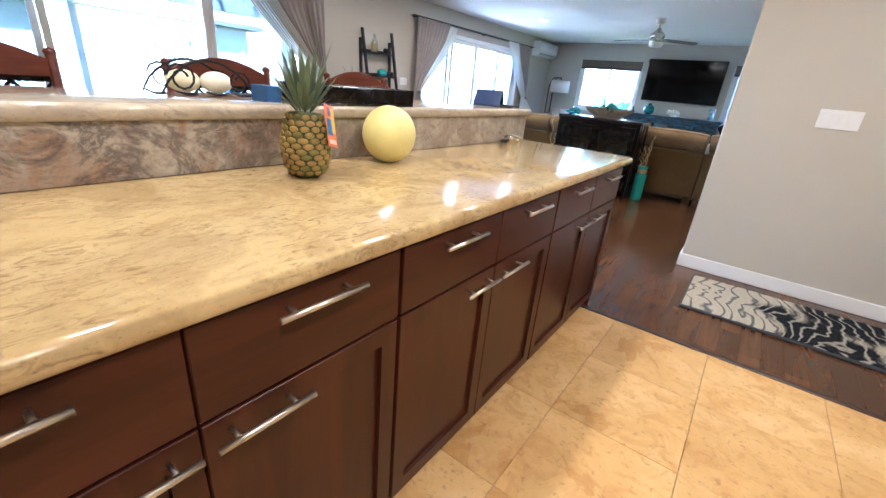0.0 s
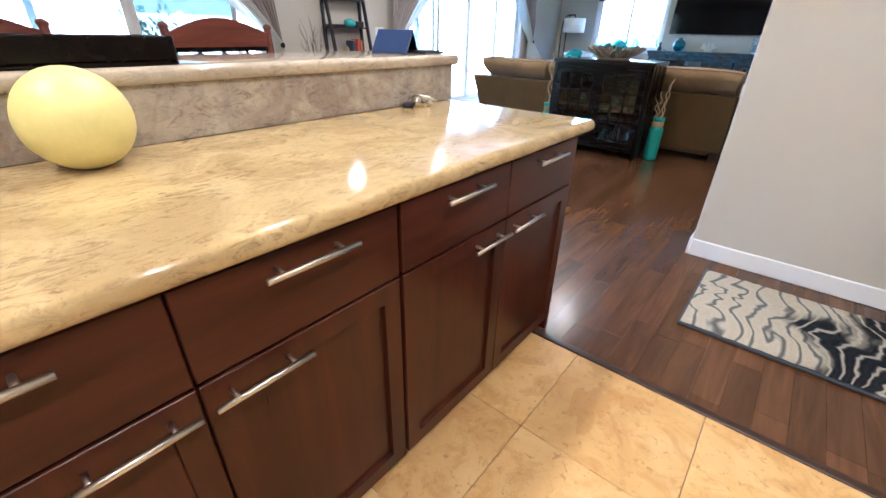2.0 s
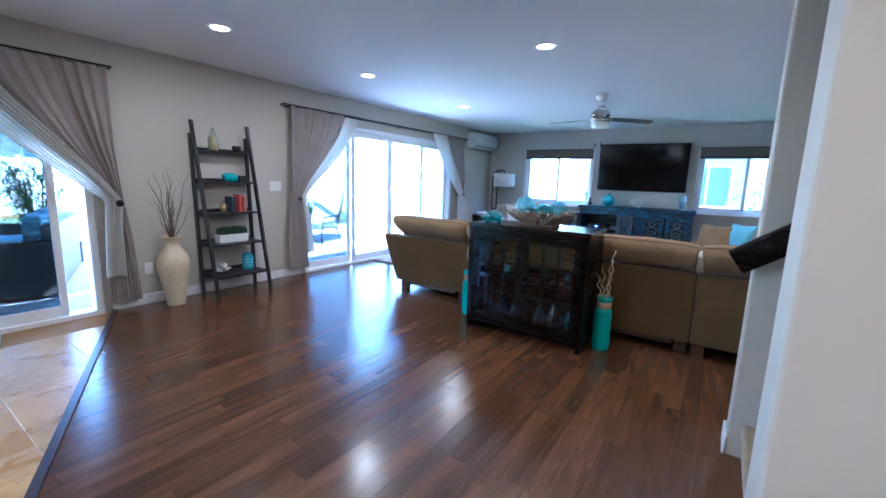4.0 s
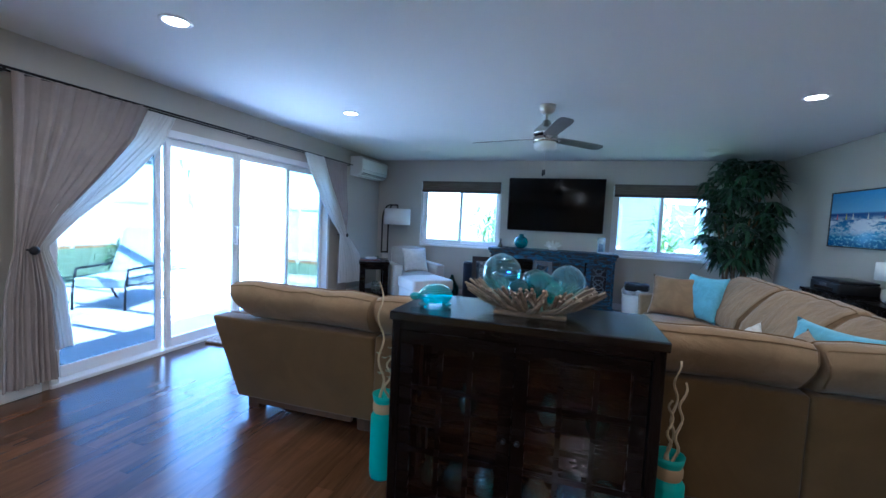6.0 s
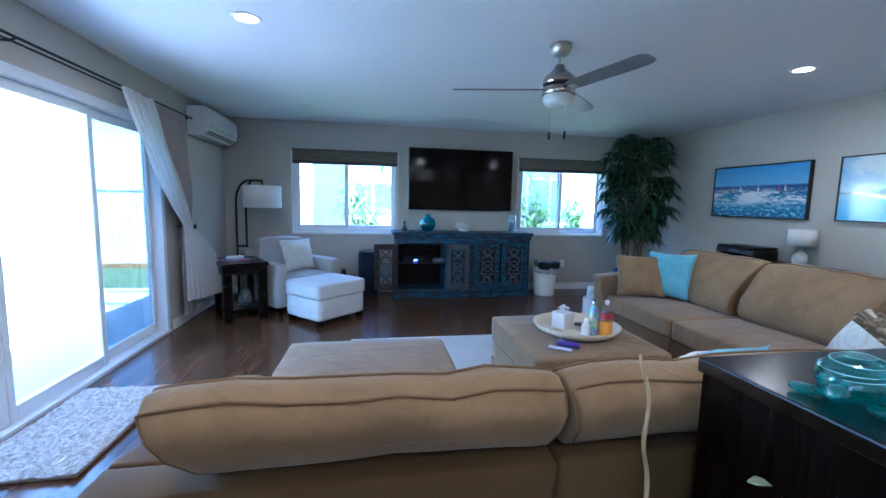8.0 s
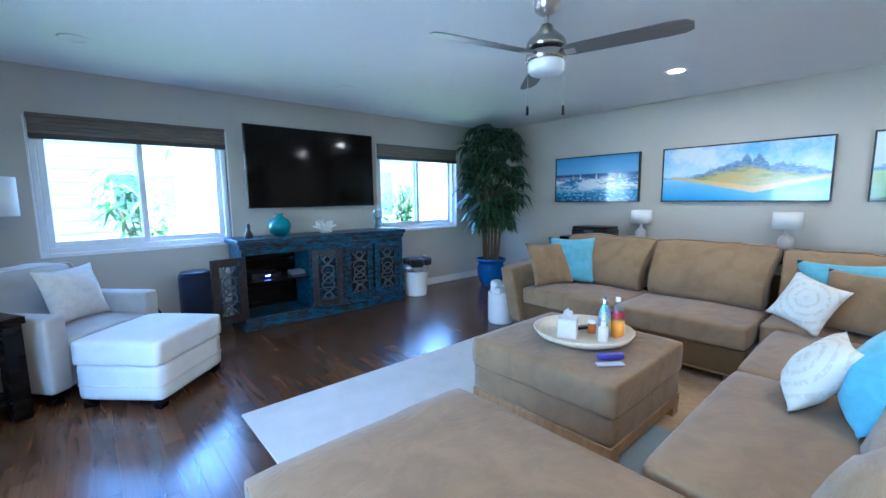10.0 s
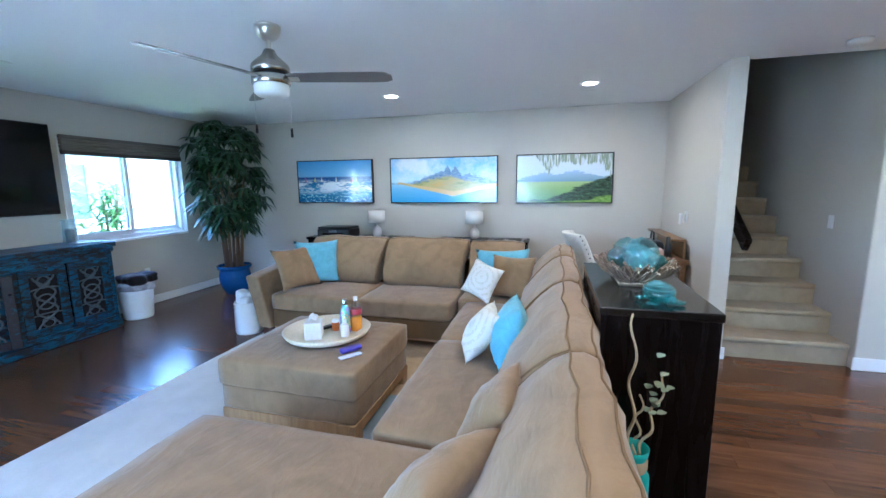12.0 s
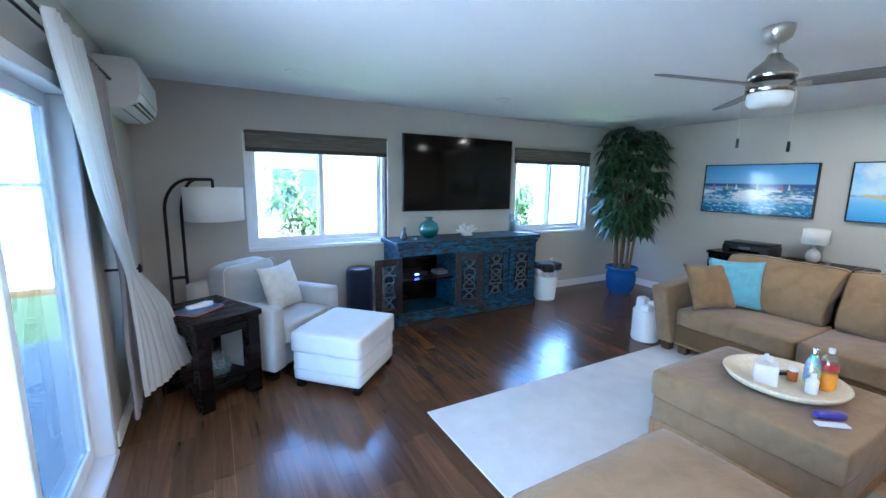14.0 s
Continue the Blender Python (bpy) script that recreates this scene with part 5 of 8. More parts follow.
TZ = 0.474 + 0.015
tx = thing("tissue_box", "white tissue box with a tissue pulled up", "tissue box", -0.40, 8.26, TZ, 25)
part("carton", obox(-0.055, -0.055, 0, 0.055, 0.055, 0.115, 0.004), plain("tissue_carton", (0.72, 0.70, 0.66), 0.6), tx)
bm = bmesh.new()
bmesh.ops.create_grid(bm, x_segments=8, y_segments=8, size=0.045)
for v in bm.verts:
    r = v.co.length / 0.045
    v.co = Vector((v.co.x * 0.9, v.co.y * 0.6, 0.12 + 0.045 * (1 - 0.5 * r) + 0.02 * noise.noise(v.co * 50)))
part("tissue", bm, TOWEL, tx, "", True)
k = Mat("pastel_bottle", 0.25, 0.3)
nz = k.noise(14.0, 2.0, 0.5, None, 2.0)
k.color(k.ramp(nz, [(0.3, (0.65, 0.2, 0.5)), (0.42, (0.3, 0.35, 0.75)), (0.5, (0.2, 0.65, 0.6)), (0.6, (0.75, 0.7, 0.3)), (0.7, (0.75, 0.35, 0.3))]))
bottle("water_bottle", "slim rainbow coloured metal water bottle", "bottle", -0.26, 8.10, TZ, [(0, 0), (0.035, 0), (0.037, 0.01), (0.037, 0.13), (0.03, 0.16), (0.018, 0.19), (0.016, 0.2), (0, 0.2)], k.m, [(0.018, 0.2), (0.019, 0.23), (0.012, 0.24), (0, 0.24)], CHROME)
jb = bottle("juice_bottle", "plastic bottle of orange drink with a red label", "bottle", -0.20, 8.05, TZ, [(0, 0), (0.038, 0), (0.041, 0.01), (0.041, 0.10), (0, 0.101)], plain("orange_drink", (0.75, 0.30, 0.015), 0.2), [(0.014, 0.215), (0.015, 0.24), (0, 0.241)])
part("neck", lathe([(0.041, 0.102), (0.041, 0.16), (0.03, 0.19), (0.013, 0.205), (0.013, 0.215), (0, 0.216)], 20), GLASS_CLEAR, jb, "clear plastic shoulder", True)
part("label", lathe([(0.0418, 0.12), (0.0418, 0.155)], 20), plain("red_label", (0.4, 0.03, 0.04), 0.5), jb)
bottle("lotion_bottle", "small white lotion bottle", "bottle", -0.33, 8.07, TZ, [(0, 0), (0.026, 0), (0.028, 0.008), (0.028, 0.075), (0.016, 0.09), (0, 0.09)], WHITE_PLASTIC, [(0.014, 0.09), (0.014, 0.115), (0, 0.116)])
bottle("medicine_jar", "small orange jar with a white lid", "jar", -0.24, 8.19, TZ, [(0, 0), (0.024, 0), (0.024, 0.06), (0, 0.061)], plain("amber_jar", (0.55, 0.16, 0.03), 0.25), [(0.025, 0.061), (0.025, 0.078), (0, 0.079)])
rem = thing("remote_control", "black remote control lying in the tray", "remote", -0.22, 8.26, TZ + 0.004, 60)
part("body", obox(-0.022, -0.08, 0, 0.022, 0.08, 0.018, 0.006, 2), BLACK_PLASTIC, rem)
for i in range(8):
    part("button", obox(-0.012 + 0.014 * (i % 2), -0.05 + 0.022 * (i // 2), 0.018, -0.002 + 0.014 * (i % 2), -0.038 + 0.022 * (i // 2), 0.02), plain("grey_button", (0.2, 0.2, 0.2), 0.6), rem)
gp = thing("glasses_case", "small purple case lying on the ottoman", "case", -0.52, 7.93, 0.474, -35)
part("case", cushion(-0.07, -0.025, 0, 0.07, 0.025, 0.032, e=4, n=6, sag=0), plain("purple_case", (0.06, 0.04, 0.28), 0.35), gp, "", True)
nb = thing("notepad", "pale notepad lying on the ottoman", "notepad", -0.56, 7.92, 0.473, -38)
part("pages", obox(-0.08, -0.06, 0, 0.06, -0.02, 0.008, 0.001), plain("note_paper", (0.55, 0.55, 0.65), 0.7), nb)

# area rug
k = Mat("cream_area_rug", 1.0, 0, 0.1)
base = k.ramp(k.noise(5.0, 5.0), [(0.3, (0.56, 0.53, 0.47)), (0.7, (0.66, 0.63, 0.57))])
tan = k.ramp(k.noise(18.0, 4.0), [(0.3, (0.40, 0.25, 0.10)), (0.7, (0.52, 0.35, 0.16))])
sp = k.split()
inner = k.math("MULTIPLY", k.math("GREATER_THAN", sp[0], 1.05), k.math("LESS_THAN", sp[1], 1.65))
stripe = k.math("MULTIPLY", k.math("GREATER_THAN", sp[1], 0.62), k.math("LESS_THAN", sp[1], 0.84))
c = k.mix(inner, base, tan)
c = k.mix(k.math("MULTIPLY", stripe, k.math("LESS_THAN", sp[0], 1.75)), c, (0.27, 0.34, 0.37))
pile = k.noise(300.0, 2.0)
k.color(k.mix(0.2, c, k.ramp(pile, [(0.3, (0.2, 0.18, 0.15)), (0.7, (0.75, 0.72, 0.66))])))
k.bump(pile, 0.7, 0.003)
rug = thing("area_rug", "large cream area rug with a tan field under the ottoman", "rug", -1.92, 7.05, 0.001)
part("weave", obox(0, 0, 0, 3.1, 2.53, 0.012, 0.005), k.m, rug)
k = Mat("shag_mat_wool", 1.0, 0, 0.1)
nn = k.noise(34.0, 4.0, 0.6, None, 1.0)
k.color(k.ramp(nn, [(0.3, (0.28, 0.21, 0.15)), (0.6, (0.55, 0.47, 0.38))]))
k.bump(nn, 1.0, 0.02)
dm = thing("door_mat", "shaggy beige mat before the sliding door", "mat", -3.66, 7.72, 0.001)
bm = bmesh.new()
bmesh.ops.create_grid(bm, x_segments=30, y_segments=60, size=0.5, matrix=Matrix.Translation((0.28, 0.48, 0.026)) @ Matrix.Diagonal((0.55, 0.98, 1, 1)))
for v in bm.verts:
    v.co.z += 0.012 * noise.noise(v.co * 60)
part("weave", bm, k.m, dm)
part("backing", obox(0.005, 0.0, 0, 0.555, 0.965, 0.018, 0.006), plain("mat_backing", (0.35, 0.28, 0.2), 0.95), dm)

# display cabinet behind the sofa
dc = thing("display_cabinet", "dark wooden display cabinet with glazed lattice doors", "cabinet", -0.885, 6.06, 0)
W, D = 1.04, 0.47
part("top", obox(-0.012, -0.005, 0.925, W + 0.012, D, 0.963, 0.005, 2), DARKTOP, dc)
part("side", obox(0, 0.0, 0.0, 0.04, D - 0.005, 0.925, 0.003), DARKWOOD_UP, dc)
part("side", obox(W - 0.04, 0.0, 0.0, W, D - 0.005, 0.925, 0.003), DARKWOOD_UP, dc)
part("back", obox(0.04, D - 0.03, 0.08, W - 0.04, D - 0.01, 0.925), DARKWOOD, dc)
part("shelf", boxes((0.04, 0.02, 0.08, W - 0.04, D - 0.03, 0.105)), DARKWOOD, dc)
part("shelf", boxes((0.04, 0.03, 0.47, W - 0.04, D - 0.03, 0.488)), DARKWOOD, dc)
part("rail", obox(0.04, 0.0, 0.08, W - 0.04, 0.02, 0.115), DARKWOOD, dc)
part("rail", obox(0.04, 0.0, 0.89, W - 0.04, 0.02, 0.925), DARKWOOD, dc)
for j in range(2):
    a = 0.044 + j * (W - 0.088) / 2
    b = a + (W - 0.088) / 2 - 0.004
    bm = bmesh.new()
    ring = [[bm.verts.new((px, py, pz)) for px, pz in ((a + m_, 0.118 + m_), (b - m_, 0.118 + m_), (b - m_, 0.887 - m_), (a + m_, 0.887 - m_))] for py in (-0.002, 0.018) for m_ in (0.0, 0.052)]
    for u, v in ((0, 1), (1, 3), (3, 2), (2, 0)):
        for q in range(4):
            bm.faces.new((ring[u][q], ring[u][(q + 1) % 4], ring[v][(q + 1) % 4], ring[v][q]))
    bmesh.ops.recalc_face_normals(bm, faces=bm.faces)
    dd = part("door", bm, DARKWOOD, dc)
    for i in (1, 2):
        x = a + 0.05 + (b - a - 0.1) * i / 3
        part("muntin", obox(x - 0.01, 0.0, 0.17, x + 0.01, 0.014, 0.835), DARKWOOD, dd)
    for z in (0.38, 0.65):
        part("muntin", obox(a + 0.052, 0.0015, z - 0.01, b - 0.052, 0.0125, z + 0.01), DARKWOOD, dd)
    g = part("pane", obox(a + 0.05, 0.006, 0.175, b - 0.05, 0.009, 0.83), PANE, dd)
    g.visible_shadow = False
    part("knob", lathe([(0, 0.0), (0.008, 0.0), (0.012, 0.012), (0.006, 0.02), (0, 0.02)], 12), BLACK_METAL, dd).matrix_basis = pose(b - 0.025 if j == 0 else a + 0.025, -0.002, 0.5, 90, 0, 0)
for i, (x, z, r, m) in enumerate(((0.14, 0.105, 0.055, GLASS_GREEN), (0.26, 0.105, 0.06, GLASS_GREEN), (0.40, 0.105, 0.06, GLASS_TEAL), (0.62, 0.105, 0.06, GLASS_GREEN), (0.76, 0.105, 0.075, GLASS_GREEN), (0.90, 0.105, 0.07, GLASS_TEAL), (0.3, 0.488, 0.05, GLASS_GREEN), (0.66, 0.488, 0.055, GLASS_GREEN), (0.85, 0.488, 0.05, GLASS_GREEN))):
    gv = thing("glass_vase", "round blown glass vase inside the display cabinet", "vase", -0.885 + x, 6.06 + 0.2, z, group="glassware in the cabinet")
    part("bowl", lathe([(0, 0.0), (r * 0.6, 0.0), (r, r * 0.8), (r * 0.95, r * 1.5), (r * 0.5, r * 2.2), (r * 0.6, r * 2.5), (r * 0.53, r * 2.5), (r * 0.42, r * 2.2), (r * 0.85, r * 1.5), (r * 0.9, r * 0.8), (r * 0.5, 0.008), (0, 0.008)], 18), m, gv, "", True)

# driftwood bowl with glass floats
DZ = 0.9635
bw = thing("driftwood_bowl", "wide driftwood bowl made of many weathered sticks", "bowl", -0.335, 6.30, DZ)
part("base", obox(-0.15, -0.10, 0.0, 0.15, 0.10, 0.02, 0.006), DRIFT, bw)
rnd = random.Random(21)
for i in range(150):
    a = i * 2 * math.pi / 75 + rnd.uniform(-0.08, 0.08)
    ca, sa = math.cos(a), math.sin(a)
    ro = rnd.uniform(0.9, 1.08) * (1.0 if i < 75 else 0.88)
    lift = rnd.uniform(-0.015, 0.015) + (0 if i < 75 else 0.012)
    tw_ = rnd.uniform(-0.42, 0.42)
    pts = [(0.12 * ca, 0.085 * sa, 0.018), (0.20 * math.cos(a + tw_ * 0.6) * ro, 0.145 * math.sin(a + tw_ * 0.6) * ro, 0.055 + lift), (0.285 * math.cos(a + tw_) * ro, 0.20 * math.sin(a + tw_) * ro, 0.108 + lift)]
    part("stick", otube(pts, 0.0105 * rnd.uniform(0.6, 1.3), 6, taper=lambda f: 1 - 0.45 * f), DRIFT, bw)
for x, y, z, r, m, lab in ((-0.47, 6.30, 0.078, 0.086, GLASS_BLUE, "large pale blue blown glass float"), (-0.30, 6.27, 0.045, 0.068, GLASS_TEAL, "teal blown glass float"), (-0.19, 6.32, 0.06, 0.076, GLASS_BLUE, "blue glass float with pale swirls"),
                       (-0.33, 6.385, 0.05, 0.06, GLASS_GREEN, "deep green glass float"), (-0.38, 6.20, 0.04, 0.05, GLASS_GREEN, "small deep green glass float"), (-0.24, 6.21, 0.045, 0.045, GLASS_TEAL, "small teal glass float")):
    fl = thing("glass_float", lab + " in the driftwood bowl", "glass ball", x, y, DZ + z + 0.036 - r * 0.4, group="glass floats")
    bm = bmesh.new()
    bmesh.ops.create_uvsphere(bm, u_segments=28, v_segments=18, radius=r, matrix=Matrix.Translation((0, 0, r)))
    part("ball", bm, m, fl, "", True)
    part("seal", lathe([(0, 2 * r + 0.004), (0.012, 2 * r + 0.002), (0.014, 2 * r - 0.004)], 12), m, fl, "", True)
tt = thing("glass_turtle", "turquoise blown glass turtle figurine", "figurine", -0.765, 6.275, DZ, 200)
bm = bmesh.new()
bmesh.ops.create_uvsphere(bm, u_segments=26, v_segments=14, radius=1, matrix=Matrix.Translation((0, 0, 0.045)) @ Matrix.Diagonal((0.078, 0.064, 0.05, 1)))
for v in bm.verts:
    v.co.z = max(v.co.z, 0.012)
for m in (Matrix.Translation((0.094, 0, 0.035)) @ Matrix.Diagonal((0.026, 0.02, 0.018, 1)), Matrix.Translation((0.055, 0.06, 0.012)) @ Matrix.Diagonal((0.024, 0.03, 0.010, 1)), Matrix.Translation((0.055, -0.06, 0.012)) @ Matrix.Diagonal((0.024, 0.03, 0.010, 1)),
          Matrix.Translation((-0.05, 0.055, 0.012)) @ Matrix.Diagonal((0.02, 0.024, 0.010, 1)), Matrix.Translation((-0.05, -0.055, 0.012)) @ Matrix.Diagonal((0.02, 0.024, 0.010, 1))):
    bmesh.ops.create_uvsphere(bm, u_segments=14, v_segments=8, radius=1, matrix=m)
shell = part("turtle", bm, GLASS_TEAL, tt, "", True)
SWIRL = plain("pale_glass_thread", (0.30, 0.62, 0.68), 0.1, vary=0.1)
line = []
for i in range(140):
    f = i / 139
    t, lift = f * 2 * math.pi * 4, 0.25 + 1.15 * f + 0.09 * math.sin(19 * f)
    line.append((0.0795 * math.cos(lift) * math.cos(t), 0.0655 * math.cos(lift) * math.sin(t), 0.045 + 0.051 * math.sin(lift)))
part("swirl", otube(line, 0.0007, 5), SWIRL, shell, "pale spiral thread in the glass", True)


def floor_vase(x, y, label, seed, leafy):
    o = thing("floor_vase", label, "vase", x, y, 0)
    prof = [(0, 0), (0.062, 0.0), (0.066, 0.02)]
    for i in range(20):
        z = 0.03 + i * 0.0145
        prof += [(0.066, z), (0.0675, z + 0.009)]
    prof += [(0.066, 0.325), (0.056, 0.34), (0.052, 0.35)]
    part("body", lathe(prof, 28), TEAL, o, "", True)
    part("band", lathe([(0.052, 0.345), (0.058, 0.36), (0.058, 0.39), (0.05, 0.40)], 24), JUTE, o, "jute rope band", True)
    part("neck", lathe([(0.052, 0.398), (0.058, 0.415), (0.062, 0.44), (0.057, 0.44), (0.045, 0.41), (0, 0.35)], 24), TEAL, o, "", True)
    rnd = random.Random(seed)
    for a, hh, out in ((2.6, 0.68, 0.05), (5.3, 0.40, 0.13), (5.9, 0.28, 0.09)) if leafy else ((1.2, 0.48, 0.05), (4.4, 0.36, 0.04), (2.9, 0.30, 0.06), (5.6, 0.42, 0.02)):
        ph = rnd.uniform(0, 6)
        pts = [((0.02 + out * t) * math.cos(a) + 0.011 * math.sin(20 * t + ph), (0.02 + out * t) * math.sin(a) + 0.011 * math.cos(17 * t + ph), 0.33 + hh * t) for t in [j / 30 for j in range(31)]]
        part("twig", otube(pts, 0.0075, 6, taper=lambda f: 1 - 0.45 * f), GOLD_TWIG, o, "", True)
    dry = plain("dried_pale_leaf", (0.27, 0.31, 0.19), 0.7)
    for i in range(14 if leafy else 0):
        bm = bmesh.new()
        a, z = 5.4 + rnd.gauss(0, 0.5), (rnd.uniform(0.55, 0.66) if i < 8 else rnd.uniform(0.66, 0.80))
        out = 0.04 + 0.25 * (z - 0.4)
        leaf(bm, (out * math.cos(a), out * math.sin(a), z), (math.cos(a), math.sin(a), 0.4), rnd.uniform(0.03, 0.045), 0.036, 0.2)
        part("dried_leaf", bm, dry, o)


floor_vase(0.25, 6.315, "tall teal rope-wound floor vase with pale curly twigs", 1, False)
floor_vase(-1.06, 6.40, "tall teal floor vase with curly twigs beside the cabinet", 9, True)

# ---- window wall ----
tv = thing("television", "large flat black television mounted on the wall", "television", -0.42, 11.76, 1.685)
part("bezel", obox(-0.782, -0.125, -0.447, 0.782, -0.085, 0.447, 0.006, 2), BLACK_PLASTIC, tv)
part("screen", obox(-0.77, -0.128, -0.435, 0.77, -0.1245, 0.437), SCREEN, tv)
part("mount", obox(-0.3, -0.085, -0.2, 0.3, -0.001, 0.2), BLACK_METAL, tv)

k = Mat("worn_blue_paint", 0.45)
wear = k.noise(17.0, 7.0, 0.74, k.scaled(0.45, 1, 1.5), 0.8)
c = k.ramp(k.noise(9.0, 5.0), [(0.3, (0.003, 0.045, 0.105)), (0.7, (0.010, 0.13, 0.22))])
k.color(k.mix(k.ramp(wear, [(0.44, (0, 0, 0)), (0.54, (1, 1, 1))]), c, (0.012, 0.008, 0.007)))
k.bump(wear, 0.4, 0.002)
WORN_BLUE = k.m
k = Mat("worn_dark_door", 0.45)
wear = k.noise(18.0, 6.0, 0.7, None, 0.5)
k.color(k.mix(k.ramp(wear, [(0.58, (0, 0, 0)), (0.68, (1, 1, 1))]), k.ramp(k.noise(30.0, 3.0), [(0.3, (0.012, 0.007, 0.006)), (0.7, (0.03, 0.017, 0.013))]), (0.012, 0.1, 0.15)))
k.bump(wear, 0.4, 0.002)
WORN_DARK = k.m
FRET = plain("fret_metal", (0.11, 0.125, 0.13), 0.5, 0.4, vary=0.3, bump=0.2)

SBX0, SBX1, SBY0, SBY1, SBH = -1.40, 0.545, 11.28, 11.74, 0.935
sb = thing("sideboard", "distressed blue wooden media sideboard with fretwork doors", "sideboard", SBX0, SBY0, 0)
L, DD = SBX1 - SBX0, SBY1 - SBY0
part("top", obox(-0.04, -0.03, SBH - 0.05, L + 0.04, DD, SBH, 0.008, 2), WORN_BLUE, sb)
part("cornice", boxes((-0.02, -0.015, SBH - 0.10, L + 0.02, 0.02, SBH - 0.05), bevel=0.01, seg=2), WORN_BLUE, sb)
part("side", obox(0, 0, 0.07, 0.035, DD, SBH - 0.05), WORN_BLUE, sb)
part("side", obox(L - 0.035, 0, 0.07, L, DD, SBH - 0.05), WORN_BLUE, sb)
part("back", obox(0.035, DD - 0.02, 0.07, L - 0.035, DD, SBH - 0.05), DARKWOOD, sb)
part("bottom", obox(0.035, 0.0, 0.09, L - 0.035, DD - 0.02, 0.13), WORN_BLUE, sb)
part("plinth", boxes((-0.02, -0.02, 0.0, L + 0.02, 0.02, 0.09), (-0.02, 0.02, 0, 0.02, DD, 0.09), (L - 0.02, 0.02, 0, L + 0.02, DD, 0.09), bevel=0.008), WORN_BLUE, sb)
part("frieze", boxes((0.035, 0.0, SBH - 0.16, L - 0.035, 0.02, SBH - 0.10)), WORN_BLUE, sb)
part("divider", obox(0.70, 0.02, 0.13, 0.73, DD - 0.02, SBH - 0.10), WORN_BLUE, sb)
part("shelf", obox(0.035, 0.03, 0.47, 0.70, DD - 0.02, 0.49), DARKWOOD, sb)
part("fixed_panel", obox(0.735, 0.002, 0.135, 1.125, 0.024, SBH - 0.165), WORN_BLUE, sb)


def fret_door(w, m_, x, y, ang, backed=True):
    """A door with a pierced panel of braided straps and rings; hinged at its local x = 0."""
    z0, z1, st_w = 0.135, SBH - 0.165, 0.072
    d = part("door", boxes((0, 0, z0, st_w, 0.028, z1), (w - st_w, 0, z0, w, 0.028, z1), (st_w, 0, z0, w - st_w, 0.028, z0 + 0.075), (st_w, 0, z1 - 0.075, w - st_w, 0.028, z1), bevel=0.003), m_, sb)
    if backed:
        part("panel", obox(st_w - 0.004, 0.020, z0 + 0.071, w - st_w + 0.004, 0.025, z1 - 0.071), BLACK_METAL, d)
    d.matrix_basis = pose(x, y, 0, 0, 0, ang)
    cx, cz, half = w / 2, (z0 + z1) / 2, w / 2 - st_w
    low, high = z0 + 0.075, z1 - 0.075
    for sgn in (-1, 1):
        part("fret", otube([(cx + sgn * half * 0.72 * math.cos(f * math.pi * 3), 0.010 + 0.003 * sgn * math.sin(f * math.pi * 3), low + (high - low) * f) for f in [j / 36 for j in range(37)]], 0.0088, 6), FRET, d, "", True)
    for f, r in ((0.5, 0.62), (0.0, 0.42), (1.0, 0.42)):
        zc = low + half * 0.42 + (high - low - half * 0.84) * f
        part("fret", otube([(cx + half * r * math.cos(t), 0.012, zc + half * r * math.sin(t)) for t in [j * math.pi / 9 for j in range(18)]], 0.0085, 6, True), FRET, d, "", True)
    for f in (0.25, 0.75):
        zc = low + (high - low) * f
        part("fret", otube([(cx - half, 0.011, zc), (cx - half * 0.5, 0.011, zc + 0.012), (cx + half * 0.5, 0.011, zc + 0.012), (cx + half, 0.011, zc)], 0.0075, 6), FRET, d, "", True)
    part("pull", lathe([(0, 0), (0.009, 0), (0.012, 0.014), (0.005, 0.022), (0, 0.022)], 12), BLACK_METAL, d).matrix_basis = pose(w - 0.03, 0.0, cz + 0.16, 90, 0, 0)


DW = 0.375
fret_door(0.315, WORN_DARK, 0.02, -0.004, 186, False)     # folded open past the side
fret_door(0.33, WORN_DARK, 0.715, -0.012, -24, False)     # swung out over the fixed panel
fret_door(DW, WORN_BLUE, 1.13, 0.0, 0)
fret_door(DW, WORN_BLUE, 1.53, 0.0, 0)
amp = thing("media_player", "black media player with a small blue light", "media player", -1.27, 11.45, 0.49)
part("case", obox(0, 0, 0, 0.30, 0.2, 0.06, 0.004), BLACK_PLASTIC, amp)
part("lamp", obox(0.14, -0.003, 0.025, 0.19, 0.001, 0.035), glow("blue_led", (0.1, 0.15, 1.0), 2.0), amp, "small blue light")
wr = thing("game_console", "small white and black console on the shelf", "console", -0.84, 11.44, 0.49)
part("case", obox(0, 0, 0, 0.22, 0.16, 0.045, 0.008, 2), plain("grey_case", (0.25, 0.25, 0.26), 0.4), wr)

SBT = SBH
gv = thing("glass_vase", "round teal glass bottle vase on the sideboard", "vase", -0.93, 11.50, SBT)
part("bowl", lathe([(0, 0), (0.05, 0), (0.10, 0.04), (0.125, 0.11), (0.10, 0.175), (0.045, 0.205), (0.035, 0.225), (0.05, 0.245), (0.043, 0.245), (0.028, 0.222), (0.04, 0.2), (0.092, 0.17), (0.115, 0.11), (0.092, 0.045), (0.045, 0.008), (0, 0.008)], 28), GLASS_TEAL, gv, "", True)
cr = thing("coral_ornament", "white branching coral ornament on the sideboard", "ornament", -0.40, 11.50, SBT)
CORAL = plain("white_coral", (0.74, 0.73, 0.70), 0.8, vary=0.06, coarse=40, bump=0.5)
